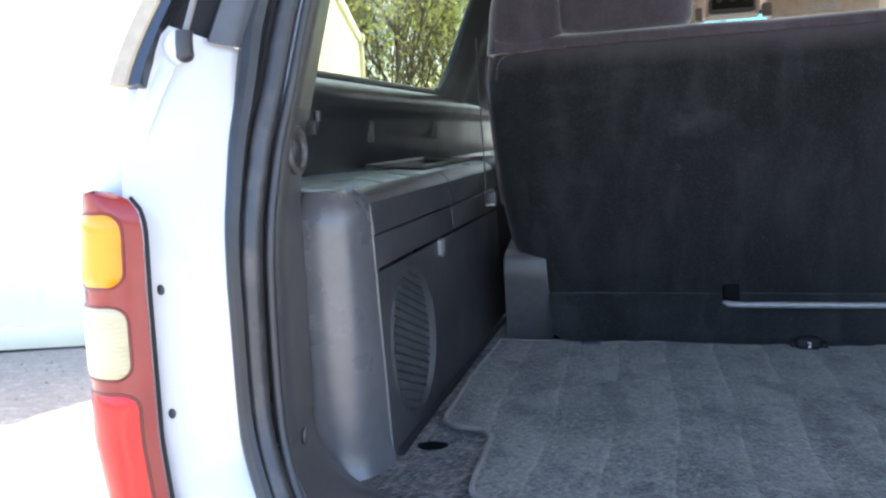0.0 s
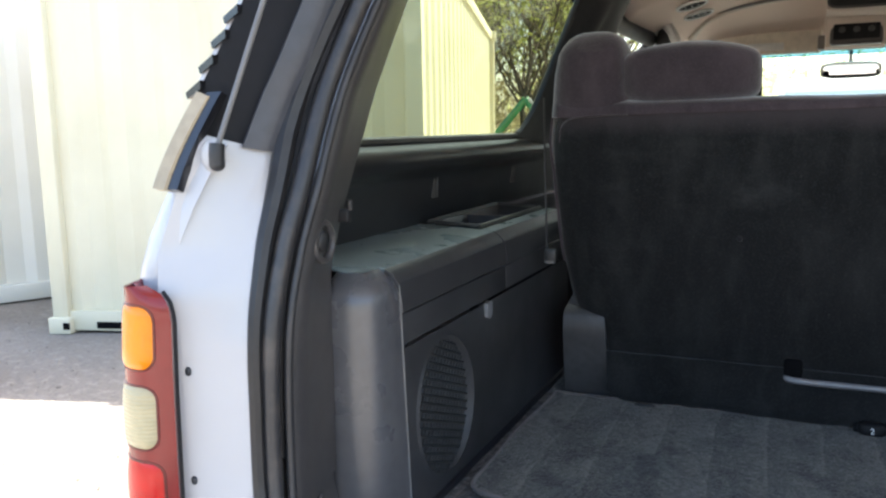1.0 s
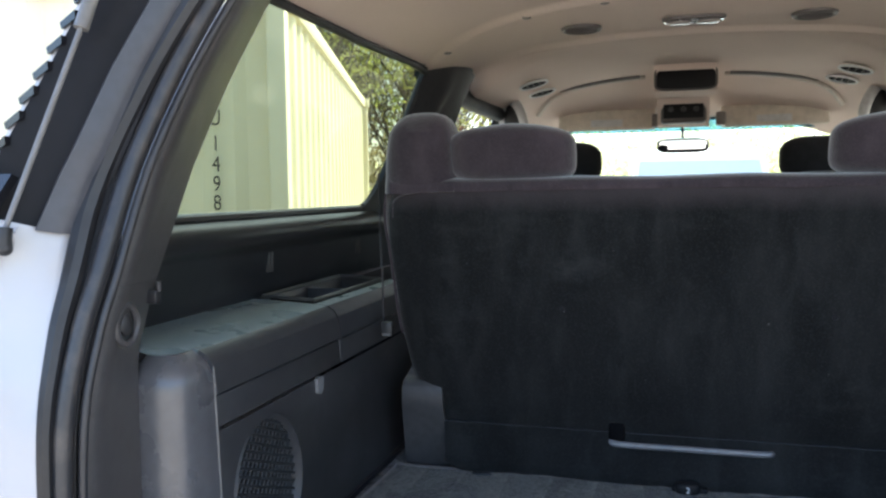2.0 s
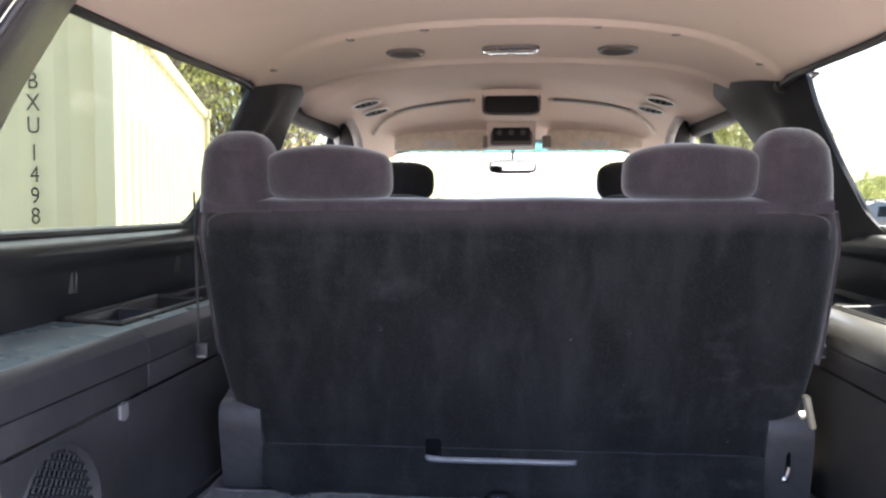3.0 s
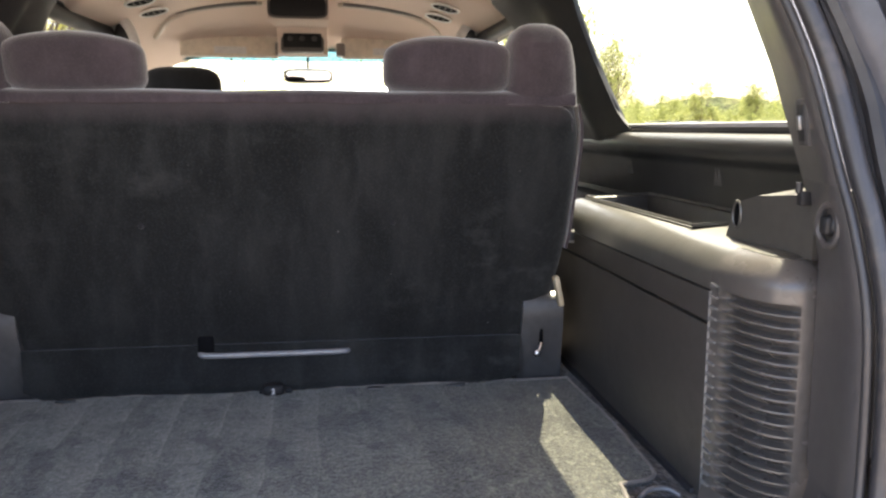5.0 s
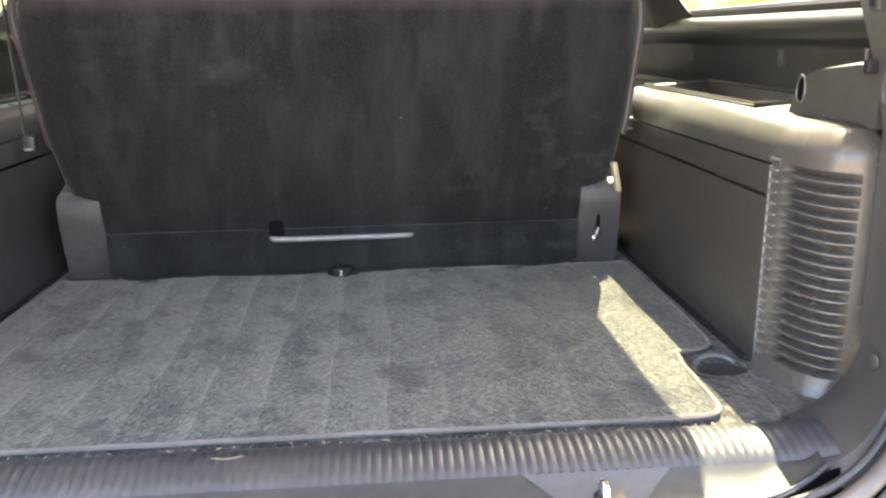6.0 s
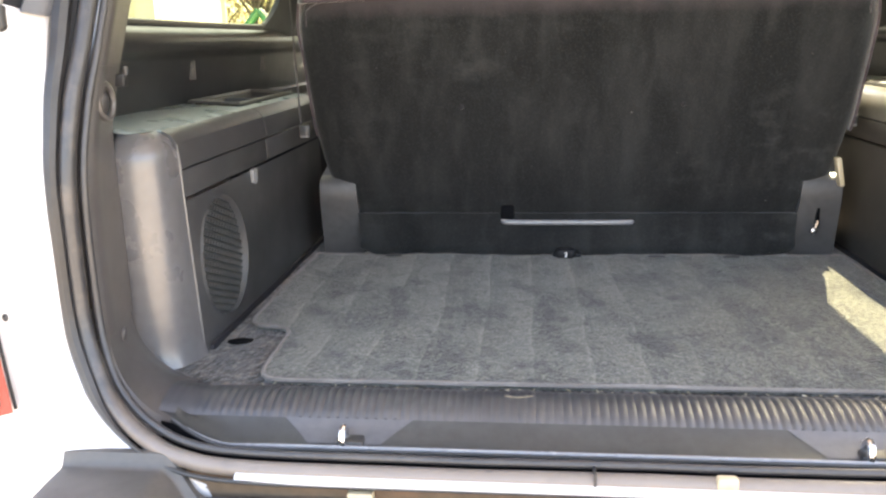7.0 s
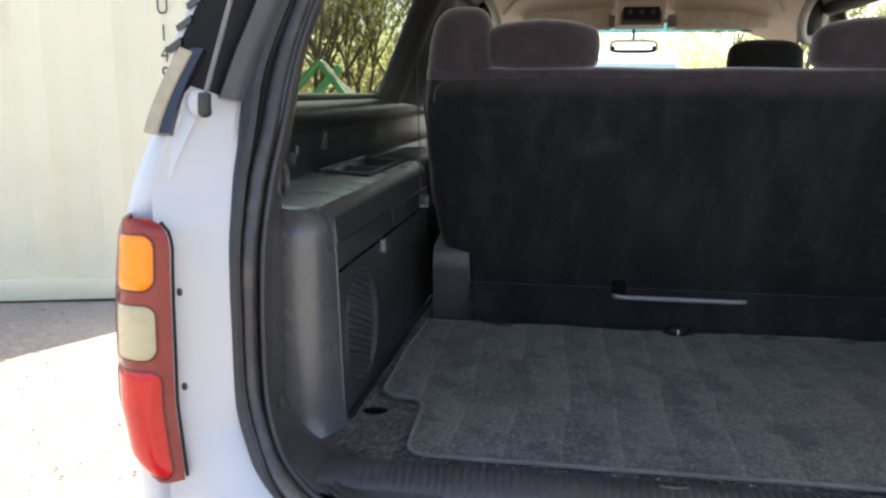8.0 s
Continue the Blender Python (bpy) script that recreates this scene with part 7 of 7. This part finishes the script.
            for v in r["geom"]:
                if isinstance(v, bmesh.types.BMVert):
                    v.co.x -= s * 0.02
            part("side_window", bm, glazing, ob, "dark side window", smooth=False)
        for y in (-0.31 * L, 0.32 * L):
            bm = bmesh.new()
            tube(bm, [(s * (W / 2 + 0.002), y + 0.40 * math.cos(k * math.pi / 10), 0.36 + 0.40 * math.sin(k * math.pi / 10)) for k in range(11)], 0.035, 6)
            part("wheel_arch", bm, TRIM_BLACK, ob, "black wheel arch lip")
            bm = bmesh.new()
            rod(bm, (s * (W / 2 - 0.20), y, 0.35), (s * (W / 2 + 0.01), y, 0.35), 0.35, seg=24)
            bevelled(bm, 0.03, 2)
            w = part("wheel", bm, RUBBER, ob, "black tyre")
            bm = bmesh.new()
            rod(bm, (s * (W / 2), y, 0.35), (s * (W / 2 + 0.02), y, 0.35), 0.21, seg=16)
            part("rim", bm, ZINC, w, "silver rim")
        bm = bmesh.new()
        box(bm, (s * W * 0.40 - 0.14, -L / 2 - 0.015, 0.47 * H), (s * W * 0.40 + 0.192, -L / 2 + 0.36, 0.60 * H), 0.05, 3)
        part("tail_lamp", bm, RED, ob, "red tail lamp")
        bm = bmesh.new()
        box(bm, (s * W * 0.36 - 0.16, L / 2 - 0.10, 0.40 * H), (s * W * 0.36 + 0.16, L / 2 + 0.012, 0.47 * H), 0.02)
        part("headlamp", bm, PALE_GREY, ob, "clear headlamp")
    for y0, y1, z0, z1, nm in ((cab[0][0], cab[1][0], cab[0][1], cab[1][1], "rear_window"), (cab[-1][0], cab[-2][0], cab[-1][1], cab[-2][1], "windscreen")):
        d = -1 if nm == "rear_window" else 1
        bm = bmesh.new()
        def lp(k):
            return y0 + (y1 - y0) * k, z0 + (z1 - z0) * k
        (ya, za), (yb, zb) = lp(0.15), lp(0.9)
        n = Vector((0, (z1 - z0) * H, -(y1 - y0) * L)).normalized() * d * 0.012
        if n.y * d < 0:
            n = -n
        vs = [bm.verts.new(Vector((x * W * 0.40, y * L, z * H)) + n) for x, y, z in ((-1, ya, za), (1, ya, za), (0.92, yb, zb), (-0.92, yb, zb))]
        bm.faces.new(vs)
        r = bmesh.ops.extrude_face_region(bm, geom=bm.faces[:])
        for v in r["geom"]:
            if isinstance(v, bmesh.types.BMVert):
                v.co -= n * 1.5
        part(nm, bm, glazing, ob, "dark glass", smooth=False)
    return ob


DARK_GLASS = plastic("dark car glass", (0.006, 0.008, 0.010), 0.2, 50.0, (0.015, 0.015, 0.015), 0.1, 0.12)


def build_parked():
    silver = paint("silver-grey car paint", (0.115, 0.125, 0.14), 0.3)
    black = paint("dark grey car paint", (0.04, 0.045, 0.05), 0.25)
    pearl = paint("pearl white car paint", (0.72, 0.72, 0.72), 0.3)
    build_car((14.1, 29.5, 0), -72, silver, "silver-grey crossover parked in the lot", "car", 4.75, 1.86, 1.62)
    build_car((19.3, 38.0, 0), -70, black, "dark grey hatchback parked in the lot", "car", 4.4, 1.8, 1.52)
    build_car((20.2, 40.5, 0), -70, pearl, "white crossover parked in the lot", "car", 4.7, 1.86, 1.75)
    build_car((25.0, 44.5, 0), -68, silver, "silver saloon parked in the lot", "car", 4.7, 1.83, 1.6)
    build_car((46.5, 78.0, 0), -75, pearl, "white pickup truck parked far off", "pickup", 5.8, 2.0, 1.9)
    build_car((32.0, 47.0, 0), -75, pearl, "white van parked in the lot", "van", 5.0, 1.95, 1.9)
    # carrier's paint is lightened against shade; its glass colour holds reflected sky
    build_car((0.17, 11.5, 0), 4, paint("extra-light white car paint", (0.86, 0.87, 0.88), 0.3), "white people carrier parked ahead of the vehicle", "car", 5.0, 1.90, 1.96, "", plastic("car glass with the sky's reflection in its colour", (0.56, 0.64, 0.67), 0.08, 50.0, (0.5, 0.58, 0.62), 0.1, 1.0))
    # green implement under the trees
    g = paint("green machine paint", (0.03, 0.22, 0.09), 0.35, (0.1, 0.1, 0.06), 0.3)
    o = thing("farm_implement", "green steel farm implement with pale bars by the trees", "machine")
    base = Vector((-4.80, 13.6, -0.08))
    bm = bmesh.new()
    box(bm, base + Vector((-1.1, -0.5, 0.5)), base + Vector((0.7, 0.5, 1.05)), 0.05)
    part("frame", bm, g, o)
    for k, (a, c) in enumerate((((-0.9, -0.5, 1.0), (0.0, -0.5, 2.0)), ((0.0, -0.5, 2.0), (0.9, -0.6, 0.9)), ((-0.3, -0.5, 1.2), (0.4, -0.5, 1.9)))):
        bm = bmesh.new()
        tube(bm, [base + Vector(a), base + Vector(c)], 0.07, 8)
        part("arm", bm, g, o, "green lifting arm")
    for d in (0.0, 0.45):
        bm = bmesh.new()
        tube(bm, [base + Vector((0.1 + d, -0.6, 2.0 - d)), base + Vector((1.2 + d, -0.7, 0.8 - d * 0.4))], 0.03, 6)
        part("bar", bm, PALE_GREY, o, "pale steel bar")
    for d in (-0.8, 0.5):
        bm = bmesh.new()
        rod(bm, base + Vector((d, -0.65, 0.4)), base + Vector((d, -0.4, 0.4)), 0.4, seg=20)
        part("wheel", bm, RUBBER, o, "black tyre")


build_ground()
build_shell()
build_floor()
build_bumper()
for side in (-1, 1):
    build_side_panel(side)
build_ceiling()
build_mat()
build_rear_bench()
build_belts()
build_overhead()
build_front_seats()
build_containers()
build_parked()
build_plants()
